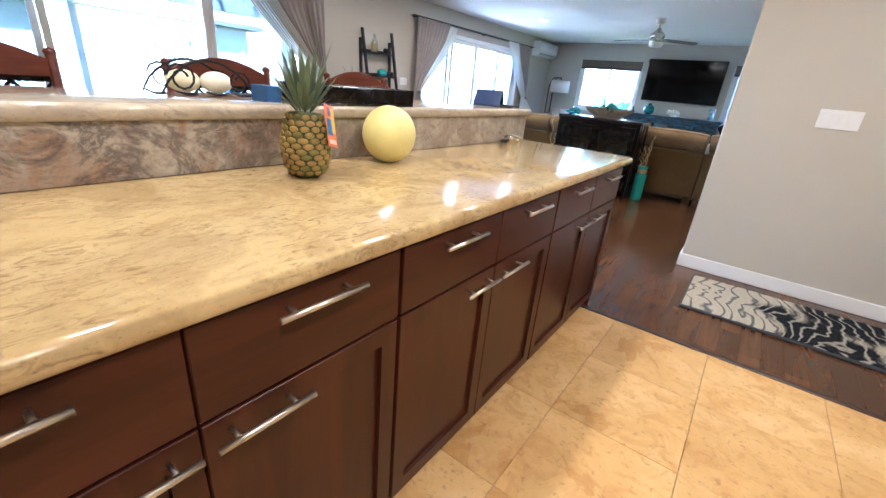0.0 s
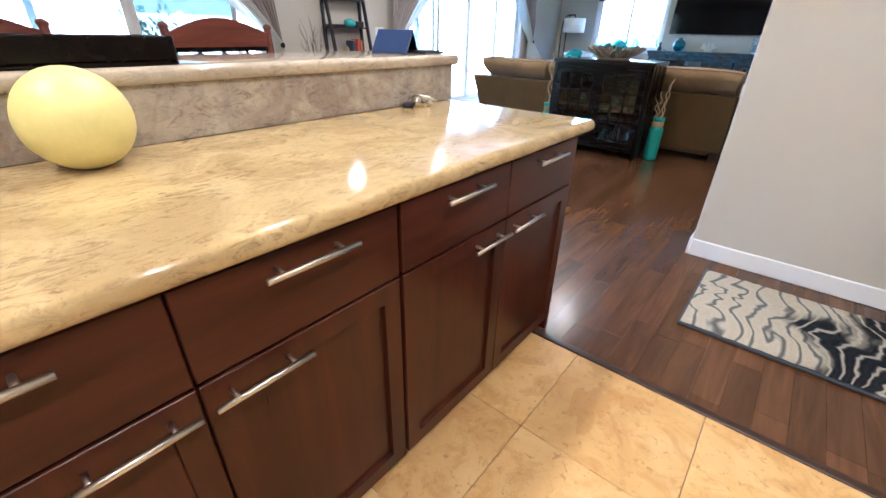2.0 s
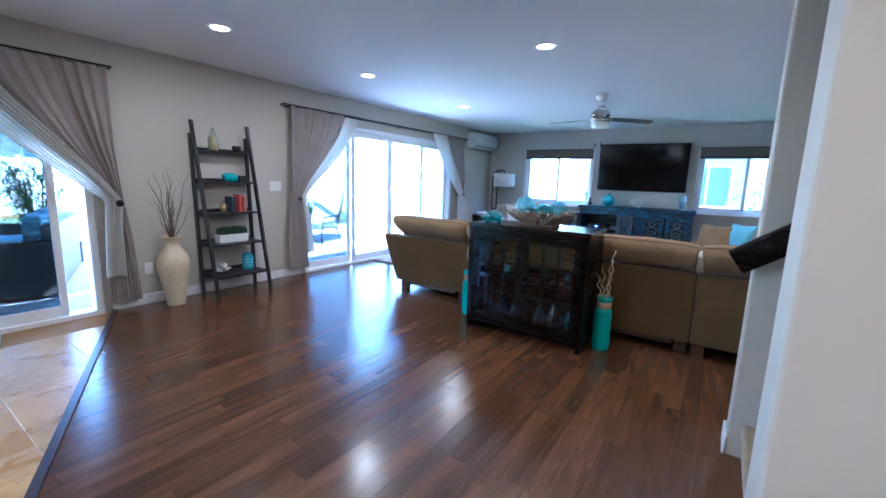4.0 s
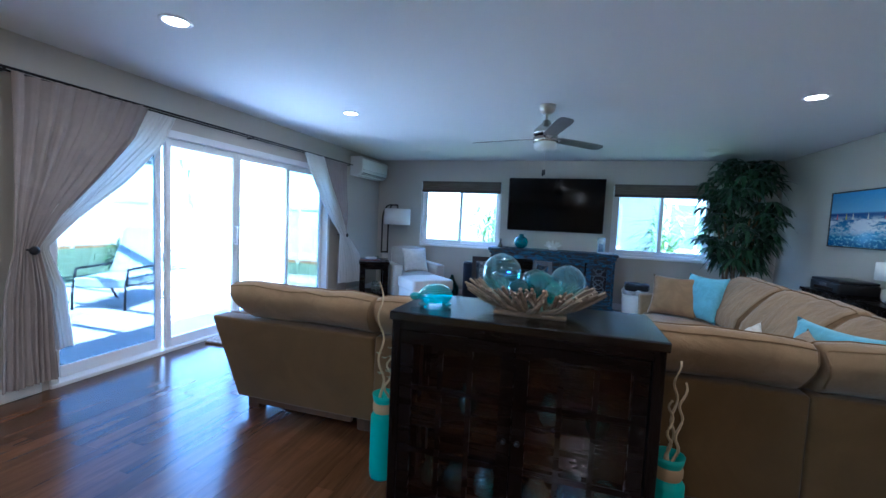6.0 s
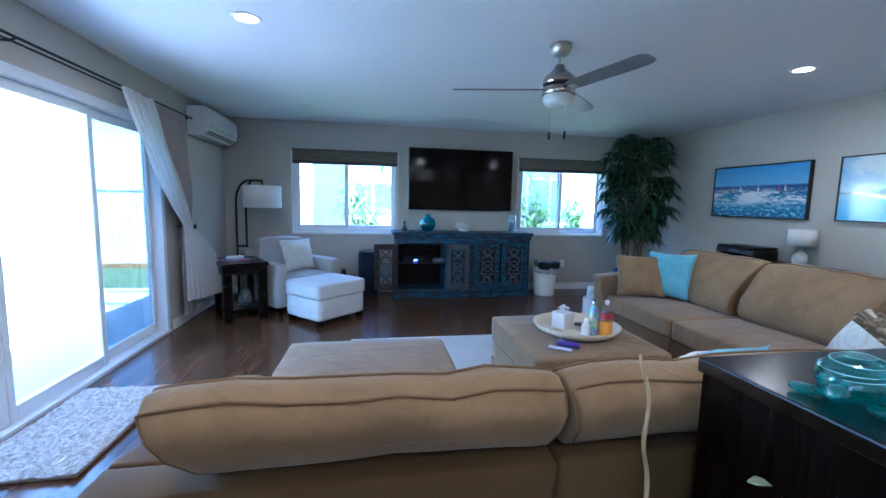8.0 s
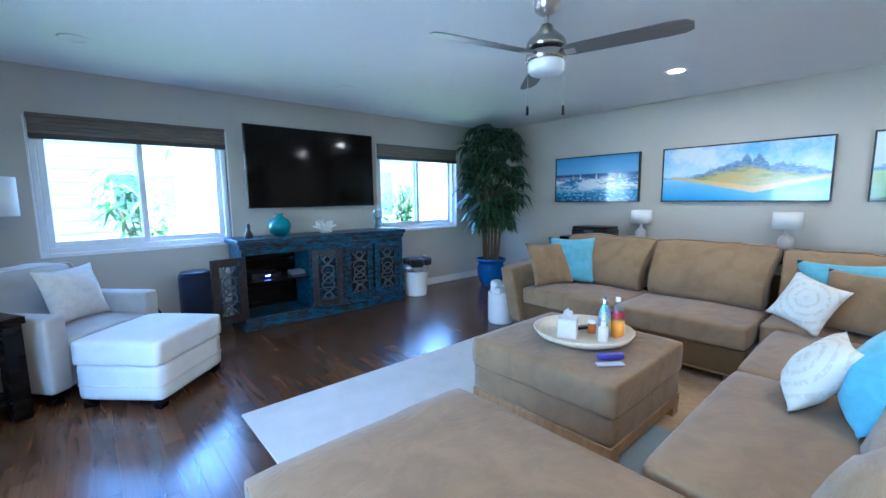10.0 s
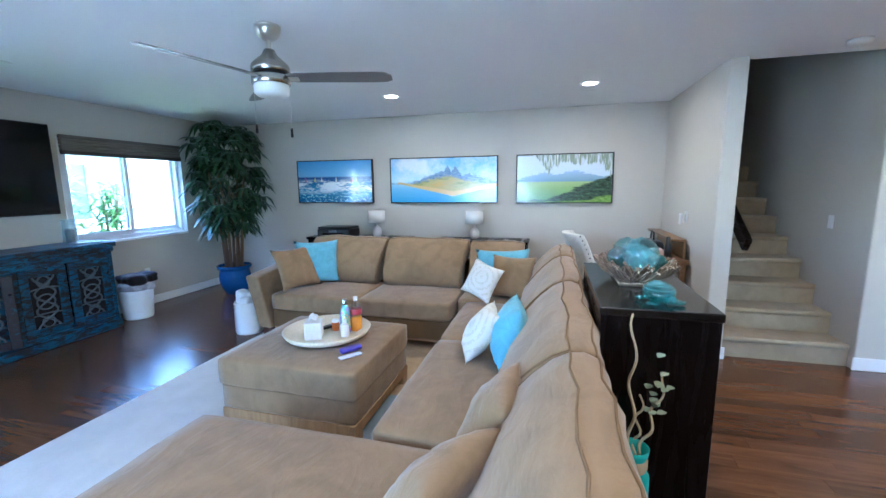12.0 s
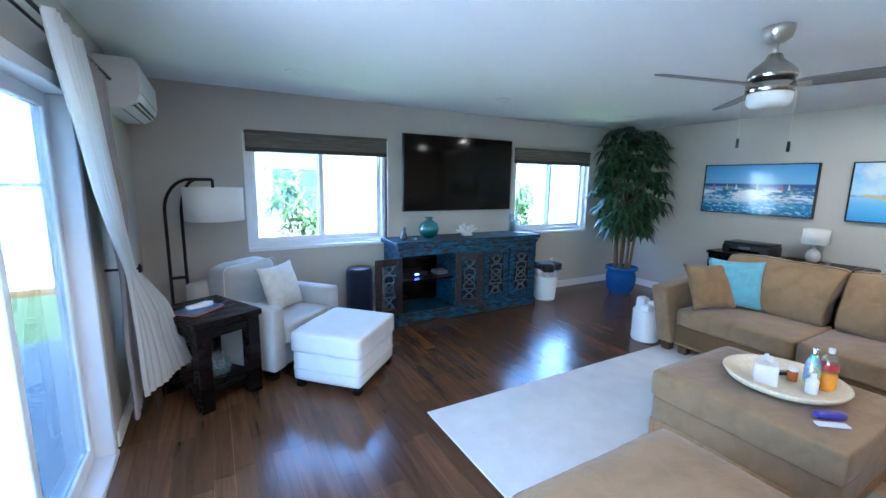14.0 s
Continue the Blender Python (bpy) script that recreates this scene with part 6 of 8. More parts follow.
part("base", cushion(-0.07, -0.04, 0, 0.07, 0.04, 0.04, e=3, n=5, sag=0.006), CORAL, cr, "", True)
rnd = random.Random(33)
for i in range(26):
    a, el_ = rnd.uniform(0, 6.28), rnd.uniform(0.35, 1.4)
    d = Vector((math.cos(a) * math.cos(el_), 0.6 * math.sin(a) * math.cos(el_), math.sin(el_)))
    p0 = Vector((d.x * 0.03, d.y * 0.03, 0.025))
    part("branch", otube([p0, p0 + d * 0.06 + Vector((0, 0, 0.01)), p0 + d * rnd.uniform(0.10, 0.15)], 0.0145, 6, taper=lambda f: 1 - 0.25 * f), CORAL, cr, "", True)
bt = thing("candle_holder", "tall clear glass hurricane candle holder with dark candle", "candle holder", 0.34, 11.52, SBT)
part("glass", lathe([(0.06, 0), (0.065, 0.02), (0.065, 0.25), (0.061, 0.25), (0.061, 0.02), (0, 0.015), (0, 0)], 24), GLASS_CLEAR, bt, "", True)
part("candle", lathe([(0, 0.02), (0.038, 0.02), (0.038, 0.15), (0, 0.152)], 18), plain("blue_candle", (0.04, 0.09, 0.16), 0.5), bt, "dark blue candle", True)
pl = thing("silver_plate", "shallow pale dish on the sideboard", "dish", 0.43, 11.42, SBT)
part("dish", lathe([(0, 0.0), (0.08, 0.0), (0.13, 0.014), (0.126, 0.017), (0.08, 0.006), (0, 0.006)], 26), plain("pale_dish", (0.6, 0.62, 0.63), 0.2), pl, "", True)
fg = thing("figurine", "small dark figurine at the end of the sideboard", "figurine", -1.27, 11.45, SBT)
part("figure", lathe([(0, 0), (0.04, 0), (0.045, 0.03), (0.03, 0.06), (0.016, 0.09), (0.022, 0.13), (0.012, 0.15), (0, 0.155)], 16), plain("dark_bronze", (0.03, 0.022, 0.02), 0.35), fg, "", True)
ls = thing("glass_dish", "small glass dish on the sideboard", "dish", -1.16, 11.42, SBT)
part("dish", lathe([(0, 0), (0.025, 0), (0.04, 0.025), (0.036, 0.025), (0.02, 0.006), (0, 0.006)], 16), GLASS_CLEAR, ls, "", True)

sp = thing("subwoofer", "round dark blue fabric-covered speaker on the floor", "speaker", -1.77, 11.53, 0)
part("body", lathe([(0, 0.0), (0.14, 0.0), (0.145, 0.02), (0.145, 0.60), (0.135, 0.63), (0, 0.63)], 32), fabric("speaker_cloth", (0.012, 0.016, 0.03), 0.2, 500), sp, "", True)
part("lid", lathe([(0, 0.63), (0.12, 0.631), (0.13, 0.64), (0.12, 0.645), (0, 0.645)], 32), BLACK_PLASTIC, sp, "", True)
jug = thing("glass_jug", "empty green glass jug standing on the floor", "jug", -2.12, 11.55, 0)
part("body", lathe([(0, 0), (0.10, 0), (0.13, 0.05), (0.13, 0.16), (0.05, 0.30), (0.025, 0.36), (0.03, 0.38), (0.024, 0.38), (0.018, 0.35), (0.044, 0.29), (0.12, 0.155), (0.12, 0.05), (0.09, 0.01), (0, 0.01)], 24), GLASS_GREEN, jug, "", True)

bn = thing("laundry_basket", "round white woven basket with clothes heaped on top", "basket", 0.85, 11.40, 0)
part("basket", lathe([(0, 0.0), (0.14, 0.0)] + [(0.142 + i * 0.0012 + 0.007 * (i % 2), 0.008 + i * 0.0175) for i in range(19)] + [(0.155, 0.335), (0.135, 0.02), (0, 0.02)], 32), BASKET, bn, "", True)
for z, r, m_, s_ in ((0.345, 0.165, GREY_TOWEL, 1), (0.435, 0.185, BLACK_CLOTH, 2)):
    cl = thing("folded_cloth", "crumpled cloth heaped in the woven basket", "cloth", 0.85 + 0.02 * s_, 11.40, z - 0.05)
    part("cloth", cushion(-r, -r * 0.85, 0, r, r * 0.85, 0.14, e=3, n=16, sag=0.045, seed=40 + s_), m_, cl, "", True)

# armchair with its ottoman, turned to the room
ac = thing("armchair", "white linen armchair with rolled track arms", "armchair", -2.76, 11.12, 0, -139)
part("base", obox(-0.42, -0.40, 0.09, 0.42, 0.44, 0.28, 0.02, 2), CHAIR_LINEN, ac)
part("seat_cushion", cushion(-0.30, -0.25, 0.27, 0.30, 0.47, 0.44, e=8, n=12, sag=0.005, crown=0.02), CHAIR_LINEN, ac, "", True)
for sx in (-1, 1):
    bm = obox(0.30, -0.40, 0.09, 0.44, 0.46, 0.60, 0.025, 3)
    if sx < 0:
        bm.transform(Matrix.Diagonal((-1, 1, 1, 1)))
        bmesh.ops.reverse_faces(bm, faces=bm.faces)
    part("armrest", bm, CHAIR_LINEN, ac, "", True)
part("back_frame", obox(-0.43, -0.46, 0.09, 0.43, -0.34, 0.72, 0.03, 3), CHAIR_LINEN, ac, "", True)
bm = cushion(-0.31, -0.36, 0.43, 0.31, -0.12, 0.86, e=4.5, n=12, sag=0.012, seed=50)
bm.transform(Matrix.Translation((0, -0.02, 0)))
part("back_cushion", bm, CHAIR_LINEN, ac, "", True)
part("piping", otube([(px, -0.16, pz) for px, pz, _ in ring_box(-0.30, 0.45, 0.30, 0.85, 0, 0.05)], 0.005, 6, True), CREAM_LINEN, ac)
for x, y in ((-0.37, 0.38), (0.37, 0.38), (-0.37, -0.36), (0.37, -0.36)):
    part("foot", obox(x - 0.035, y - 0.035, 0, x + 0.035, y + 0.035, 0.09, 0.004), DARKWOOD, ac)
tp = thing("throw_pillow", "cream woven pillow on the white armchair", "pillow", -2.60, 10.98, 0.455, -135)
bm = pillow(0.46, 0.42, 0.16, seed=60)
bm.transform(Matrix.Rotation(radians(18), 4, "X"))
part("cover", bm, CREAM_LINEN, tp, "", True)
wo = thing("footstool", "square white linen footstool with piped edges", "ottoman", -2.242, 10.42, 0, 45)
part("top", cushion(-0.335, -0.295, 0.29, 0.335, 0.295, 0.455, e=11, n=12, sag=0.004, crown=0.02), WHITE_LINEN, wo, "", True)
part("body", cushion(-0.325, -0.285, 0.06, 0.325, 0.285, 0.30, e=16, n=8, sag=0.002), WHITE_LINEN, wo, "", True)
part("piping", otube(ring_box(-0.33, -0.29, 0.33, 0.29, 0.40, 0.04), 0.005, 6, True), CREAM_LINEN, wo)
part("piping", otube(ring_box(-0.328, -0.288, 0.328, 0.288, 0.16, 0.03), 0.004, 6, True), CREAM_LINEN, wo)
for x, y in ((-0.28, -0.24), (0.28, -0.24), (-0.28, 0.24), (0.28, 0.24)):
    part("foot", obox(x - 0.03, y - 0.03, 0, x + 0.03, y + 0.03, 0.065, 0.004), DARKWOOD, wo)

# side table with book
st = thing("side_table", "dark wooden side table with a lower shelf", "side table", -3.22, 10.62, 0, 28)
part("tabletop", obox(-0.24, -0.31, 0.60, 0.24, 0.31, 0.645, 0.004, 2), DARKWOOD, st)
part("apron", boxes((-0.135, -0.285, 0.52, 0.135, -0.265, 0.60), (-0.135, 0.265, 0.52, 0.135, 0.285, 0.60), (-0.215, -0.205, 0.52, -0.195, 0.205, 0.60), (0.195, -0.205, 0.52, 0.215, 0.205, 0.60)), DARKWOOD, st)
for x, y in ((-0.225, -0.295), (0.135, -0.295), (-0.225, 0.205), (0.135, 0.205)):
    part("leg", obox(x, y, 0, x + 0.09, y + 0.09, 0.60, 0.003), DARKWOOD, st)
part("shelf", obox(-0.2, -0.265, 0.09, 0.2, 0.265, 0.125, 0.003), DARKWOOD, st)
bk = thing("book", "thin blue and orange magazine on the side table", "book", -3.27, 10.60, 0.645, 50)
part("cover", obox(-0.14, -0.10, 0, 0.14, 0.10, 0.016, 0.002), plain("blue_cover", (0.06, 0.13, 0.3), 0.3, vary=0.4, coarse=12), bk)
part("pages", obox(-0.143, -0.103, 0.003, 0.13, 0.09, 0.012), plain("orange_edge", (0.55, 0.2, 0.07), 0.6), bk)
dr = thing("ornament", "small white driftwood ornament on the magazine", "ornament", -3.27, 10.61, 0.661, 30)
part("wood", cushion(-0.09, -0.03, 0, 0.09, 0.03, 0.035, e=3, n=7, sag=0.014, seed=70), WHITE_PLASTIC, dr, "", True)
sd = thing("succulent", "small dark green succulent in a low dish", "plant", -3.20, 10.68, 0.661)
bm = bmesh.new()
for i in range(26):
    a = i * 2.4
    leaf(bm, (0, 0, 0.012), (math.cos(a), math.sin(a), 0.3 + 1.2 * i / 26), 0.055, 0.02, 0.1)
part("leaf", bm, LEAF, sd)
part("dish", lathe([(0, 0), (0.03, 0), (0.04, 0.02), (0.035, 0.02), (0, 0.012)], 16), plain("dish_clay", (0.1, 0.08, 0.07), 0.6), sd)
jr = thing("glass_jar", "clear glass jar on the lower shelf", "jar", -3.16, 10.58, 0.125)
part("jar", lathe([(0, 0), (0.06, 0), (0.075, 0.05), (0.07, 0.13), (0.045, 0.17), (0.05, 0.18), (0.043, 0.18), (0.06, 0.13), (0.066, 0.05), (0.05, 0.008), (0, 0.008)], 20), GLASS_CLEAR, jr, "", True)

fl = thing("floor_lamp", "black arched floor lamp with a white drum shade", "floor lamp", -3.42, 11.48, 0)
part("base", lathe([(0, 0), (0.14, 0), (0.14, 0.018), (0.05, 0.028), (0, 0.028)], 30), BLACK_METAL, fl, "", True)
for o_, hh in ((-0.075, 1.40), (0.045, 1.36)):
    pts = [(o_, 0, 0.02), (o_, 0, 0.6), (o_, 0, hh - 0.1)] + [(o_ + (0.27 - o_) * (1 - math.cos(t)) * 0.62, -0.16 * (1 - math.cos(t)), hh - 0.1 + (1.60 - hh + 0.08) * math.sin(t)) for t in [i * math.pi / 16 for i in range(1, 9)]]
    pts.append((0.30, -0.18, 1.58))
    part("pole", otube(pts, 0.0135, 10), BLACK_METAL, fl, "", True)
part("crossbar", boxes((-0.075, -0.012, 0.70, 0.045, 0.012, 0.725)), BLACK_METAL, fl)
part("stem", orod((0.30, -0.18, 1.58), (0.30, -0.18, 1.42), 0.012), BLACK_METAL, fl)
part("shade", lathe([(0.226, 1.235), (0.232, 1.235), (0.232, 1.515), (0.226, 1.515), (0.226, 1.235)], 40, 0.30, -0.18), SHADE, fl, "", True)
part("bulb", lathe([(0, 1.33), (0.028, 1.345), (0.032, 1.37), (0.014, 1.41), (0, 1.42)], 14, 0.30, -0.18), WHITE_PLASTIC, fl, "", True)

# tall potted lady palm
pp = thing("potted_palm", "tall leafy lady palm in a cobalt blue glazed pot", "plant", 2.06, 11.10, 0)
part("pot", lathe([(0, 0), (0.13, 0), (0.14, 0.015), (0.175, 0.08), (0.205, 0.18), (0.208, 0.27), (0.192, 0.335), (0.195, 0.35), (0.222, 0.365), (0.228, 0.405), (0.21, 0.41), (0.192, 0.37), (0, 0.365)], 36), BLUE_POT, pp, "", True)
part("soil", lathe([(0, 0.388), (0.10, 0.382), (0.196, 0.374)], 24), SOIL, pp, "", True)
rnd = random.Random(77)
lf = bmesh.new()
for i in range(9):
    a = i * 0.7
    bx, by = 0.10 * math.cos(a), 0.10 * math.sin(a)
    hgt = rnd.uniform(1.4, 2.1)
    tip = Vector((bx * 2.4, by * 2.2, hgt))
    pts = [(bx, by, 0.35), (bx * 1.3 + rnd.uniform(-0.03, 0.03), by * 1.3, hgt * 0.5), tip]
    part("cane", otube(pts, 0.02, 7, taper=lambda f: 1 - 0.4 * f), TRUNK, pp, "", True)
for i in range(165):
    f = (i + rnd.random()) / 165
    a = rnd.uniform(0, 6.28)
    wide = 0.15 + 0.33 * math.sin(math.pi * min(1, 0.16 + 0.72 * f))
    r0 = wide * rnd.uniform(0.45, 1.0)
    hub = Vector((min(0.56, r0 * math.cos(a)), min(0.46, r0 * math.sin(a)), 0.92 + f * 1.46))
    tube(lf, [Vector((hub.x * 0.3, hub.y * 0.3, hub.z - 0.20)), hub], 0.004, 4)
    n = rnd.randint(7, 10)
    up = rnd.uniform(-0.25, 0.45)
    for j in range(n):
        b = a + (j / (n - 1) - 0.5) * 4.2
        d = Vector((math.cos(b), math.sin(b), up + rnd.uniform(-0.12, 0.12)))
        ln = rnd.uniform(0.16, 0.25) * (1 - 0.25 * abs(j / (n - 1) - 0.5))
        if hub.x + d.x * ln > 0.71 or hub.y + d.y * ln > 0.63 or hub.z + d.z * ln > 2.40:
            ln *= 0.45
        leaf(lf, hub, d, ln, 0.062, rnd.uniform(0.35, 1.0))
part("foliage", lf, LEAF, pp)

# ---- picture wall ----


def picture_mat(name, kind):
    k = Mat(name, 0.09, 0, 0.5)
    s = k.split()
    n1 = k.noise(3.0, 6.0, 0.6)
    n2 = k.noise(9.0, 5.0, 0.65, k.scaled(1, 0.35, 1.6))
    n3 = k.noise(28.0, 4.0, 0.7, k.scaled(1, 0.5, 1.4))
    z = k.math("ADD", k.math("DIVIDE", s[2], 0.61), 0.5)          # 0 at the foot, 1 at the top
    u = s[1]

    def over(c, mask, top_c):
        return k.mix(mask, c, top_c)

    def step(a, b, w=0.02):
        return k.ramp(k.math("ADD", k.math("DIVIDE", k.math("SUBTRACT", a, b), w), 0.5), [(0, (0, 0, 0)), (1, (1, 1, 1))])
    half = {"sea": 0.61, "coast": 0.757, "valley": 0.59}[kind]
    w = k.math("DIVIDE", u, -half)                                 # -1 at the left edge, 1 at the right edge

    def peak(at, wide, high):
        return k.math("MULTIPLY", k.math("MAXIMUM", k.math("SUBTRACT", 1.0, k.math("DIVIDE", k.math("ABSOLUTE", k.math("SUBTRACT", w, at)), wide)), 0.0), high)
    if kind == "sea":
        c = k.ramp(z, [(0.0, (0.01, 0.13, 0.36)), (0.3, (0.03, 0.26, 0.50)), (0.60, (0.01, 0.07, 0.28)), (0.63, (0.22, 0.48, 0.78)), (1.0, (0.10, 0.36, 0.74))])
        foam = k.math("MULTIPLY", step(k.math("ADD", k.math("MULTIPLY", n2, 0.6), k.math("MULTIPLY", n3, 0.4)), 0.49, 0.08), k.math("MULTIPLY", step(0.52, z, 0.1), step(z, 0.24, 0.12)))
        c = over(c, foam, (0.80, 0.86, 0.90))
        c = over(c, k.math("MULTIPLY", step(n3, 0.56, 0.05), step(0.28, z, 0.1)), (0.35, 0.68, 0.85))
        for at in (-0.78, -0.52, -0.34, 0.05, 0.46, 0.58):
            sail = k.math("MULTIPLY", step(k.math("ADD", 0.49, peak(at, 0.028, 0.13)), z, 0.02), step(z, 0.50, 0.02))
            c = over(c, sail, {-0.78: (0.6, 0.12, 0.2), -0.52: (0.7, 0.6, 0.1), 0.46: (0.6, 0.1, 0.08)}.get(at, (0.80, 0.78, 0.70)))
    elif kind == "coast":
        c = k.ramp(z, [(0.0, (0.05, 0.35, 0.78)), (0.3, (0.22, 0.56, 0.88)), (0.5, (0.5, 0.78, 0.93)), (1.0, (0.16, 0.5, 0.88))])
        c = over(c, k.math("MULTIPLY", step(n1, 0.50, 0.2), step(z, 0.45, 0.1)), (0.78, 0.86, 0.9))
        rough_ = k.math("MULTIPLY", k.math("SUBTRACT", n3, 0.5), 0.22)
        ridge = k.math("ADD", k.math("ADD", 0.44, rough_), k.math("MAXIMUM", k.math("MAXIMUM", peak(0.0, 0.62, 0.26), peak(0.10, 0.20, 0.38)), k.math("MAXIMUM", peak(0.24, 0.22, 0.37), peak(0.50, 0.55, 0.20))))
        c = over(c, k.math("MULTIPLY", step(ridge, z, 0.03), step(z, 0.42, 0.03)), k.ramp(n3, [(0.35, (0.12, 0.22, 0.44)), (0.65, (0.30, 0.44, 0.62))]))
        low = k.math("ADD", k.math("ADD", 0.40, rough_), peak(0.1, 0.75, 0.20))
        green = k.math("MULTIPLY", step(low, z, 0.06), step(z, k.math("SUBTRACT", 0.43, peak(0.2, 1.0, 0.28)), 0.03))
        c = over(c, k.math("MULTIPLY", green, step(w, -0.82, 0.04)), k.ramp(n2, [(0.35, (0.30, 0.34, 0.10)), (0.5, (0.55, 0.50, 0.20)), (0.7, (0.66, 0.46, 0.14))]))
        sand = k.math("MULTIPLY", step(k.math("SUBTRACT", 0.46, peak(0.2, 1.0, 0.20)), z, 0.03), step(z, k.math("SUBTRACT", 0.42, peak(0.2, 1.0, 0.27)), 0.02))
        c = over(c, k.math("MULTIPLY", sand, step(w, -0.85, 0.04)), (0.75, 0.55, 0.24))
    else:
        c = k.ramp(z, [(0.0, (0.10, 0.26, 0.06)), (0.3, (0.26, 0.42, 0.11)), (0.43, (0.38, 0.52, 0.20)), (0.46, (0.30, 0.42, 0.30)), (0.5, (0.62, 0.74, 0.86)), (1.0, (0.80, 0.85, 0.90))])
        ridge = k.math("ADD", k.math("ADD", 0.37, k.math("MULTIPLY", n3, 0.2)), k.math("MAXIMUM", peak(-0.40, 0.62, 0.17), peak(0.22, 0.8, 0.20)))
        c = over(c, k.math("MULTIPLY", step(ridge, z, 0.03), step(z, 0.44, 0.02)), k.ramp(z, [(0.44, (0.20, 0.34, 0.44)), (0.66, (0.40, 0.55, 0.78))]))
        rise = k.math("ADD", k.math("MULTIPLY", k.math("MAXIMUM", k.math("ADD", w, 0.35), 0.0), 0.42), k.math("MULTIPLY", k.math("SUBTRACT", n2, 0.35), 0.34))
        c = over(c, step(rise, z, 0.04), k.ramp(n3, [(0.35, (0.008, 0.022, 0.012)), (0.6, (0.04, 0.10, 0.05)), (0.75, (0.14, 0.30, 0.08))]))
        fore = k.math("ADD", k.math("MULTIPLY", k.math("MAXIMUM", k.math("ADD", w, -0.1), 0.0), 0.16), k.math("MULTIPLY", k.math("SUBTRACT", n2, 0.45), 0.2))
        c = over(c, step(fore, z, 0.04), k.ramp(n3, [(0.35, (0.10, 0.25, 0.03)), (0.7, (0.36, 0.55, 0.10))]))
        blades = k.noise(46.0, 2.0, 0.5, k.scaled(1, 1, 0.16, (0.5, 0, 0)))
        hang = k.math("ADD", 0.98, k.math("MULTIPLY", k.math("ADD", peak(-0.3, 0.3, 0.75), k.math("ADD", peak(0.35, 0.7, 0.55), peak(0.95, 0.3, 0.8))), k.math("MULTIPLY", blades, -0.85)))
        c = over(c, k.math("MULTIPLY", step(z, hang, 0.04), step(blades, 0.44, 0.2)), (0.30, 0.37, 0.27))
    k.color(k.mix(0.06, c, k.mix(n3, (0, 0, 0), (0.9, 0.9, 0.9))))
    k.set(Coat_Weight=1.0, Coat_Roughness=0.2)
    return k.m


for label, kind, y0, y1 in (("framed ocean photograph with waves and sails", "sea", 9.235, 10.455), ("framed coastal landscape with mountain and sand spit", "coast", 7.45, 8.965), ("framed green valley landscape with palm fronds", "valley", 6.03, 7.21)):
    pc = thing("framed_picture", label, "picture", XR, (y0 + y1) / 2, 1.56, group="pictures on the wall")
    w = (y1 - y0) / 2
    part("frame", boxes((-0.045, -w, -0.312, -0.002, -w + 0.014, 0.312), (-0.045, w - 0.014, -0.312, -0.002, w, 0.312), (-0.045, -w + 0.014, 0.298, -0.002, w - 0.014, 0.312), (-0.045, -w + 0.014, -0.312, -0.002, w - 0.014, -0.298)), BLACK_PLASTIC, pc, "thin black frame")
    part("print", obox(-0.038, -w + 0.014, -0.298, -0.004, w - 0.014, 0.298), picture_mat("print_" + kind, kind), pc)


def console_table(y0, y1):
    o = thing("console_table", "narrow dark wooden console table behind the sofa", "console table", 2.38, y0, 0, group="console tables")
    w = y1 - y0
    part("tabletop", obox(0, 0, 0.75, 0.40, w, 0.785, 0.004), DARKWOOD, o)
    part("apron", boxes((0.02, 0.03, 0.66, 0.04, w - 0.03, 0.75), (0.36, 0.03, 0.66, 0.38, w - 0.03, 0.75)), DARKWOOD, o)
    for x in (0.015, 0.345):
        for y in (0.02, w - 0.06):
            part("leg", obox(x, y, 0, x + 0.04, y + 0.04, 0.75, 0.003), DARKWOOD, o)


console_table(8.62, 10.12)
console_table(7.02, 8.22)


def table_lamp(y):
    o = thing("table_lamp", "small white ceramic table lamp with a drum shade", "table lamp", 2.60, y, 0.785, group="table lamps")
    part("base", lathe([(0, 0), (0.035, 0), (0.058, 0.025), (0.066, 0.07), (0.056, 0.115), (0.03, 0.14), (0.016, 0.15), (0.016, 0.21), (0, 0.211)], 28), plain("speckled_ceramic", (0.66, 0.64, 0.60), 0.3, vary=0.12, coarse=60), o, "", True)
    part("shade", lathe([(0.114, 0.205), (0.118, 0.205), (0.116, 0.365), (0.112, 0.365), (0.114, 0.205)], 32), SHADE, o, "", True)
    part("spider", lathe([(0, 0.35), (0.113, 0.35), (0.113, 0.353), (0, 0.353)], 24), SHADE, o)


table_lamp(9.12)
table_lamp(7.73)
pr = thing("printer", "black desktop printer on the console table", "printer", 2.56, 9.70, 0.785)
part("body", obox(-0.17, -0.25, 0, 0.17, 0.25, 0.115, 0.02, 3), BLACK_PLASTIC, pr, "", True)
part("lid", obox(-0.165, -0.24, 0.115, 0.165, 0.24, 0.145, 0.012, 2), BLACK_PLASTIC, pr, "", True)
part("slot", obox(-0.173, -0.16, 0.03, -0.168, 0.16, 0.06), SCREEN, pr)
part("panel", obox(-0.175, -0.06, 0.07, -0.168, 0.06, 0.10), plain("grey_panel", (0.12, 0.12, 0.13), 0.3), pr)

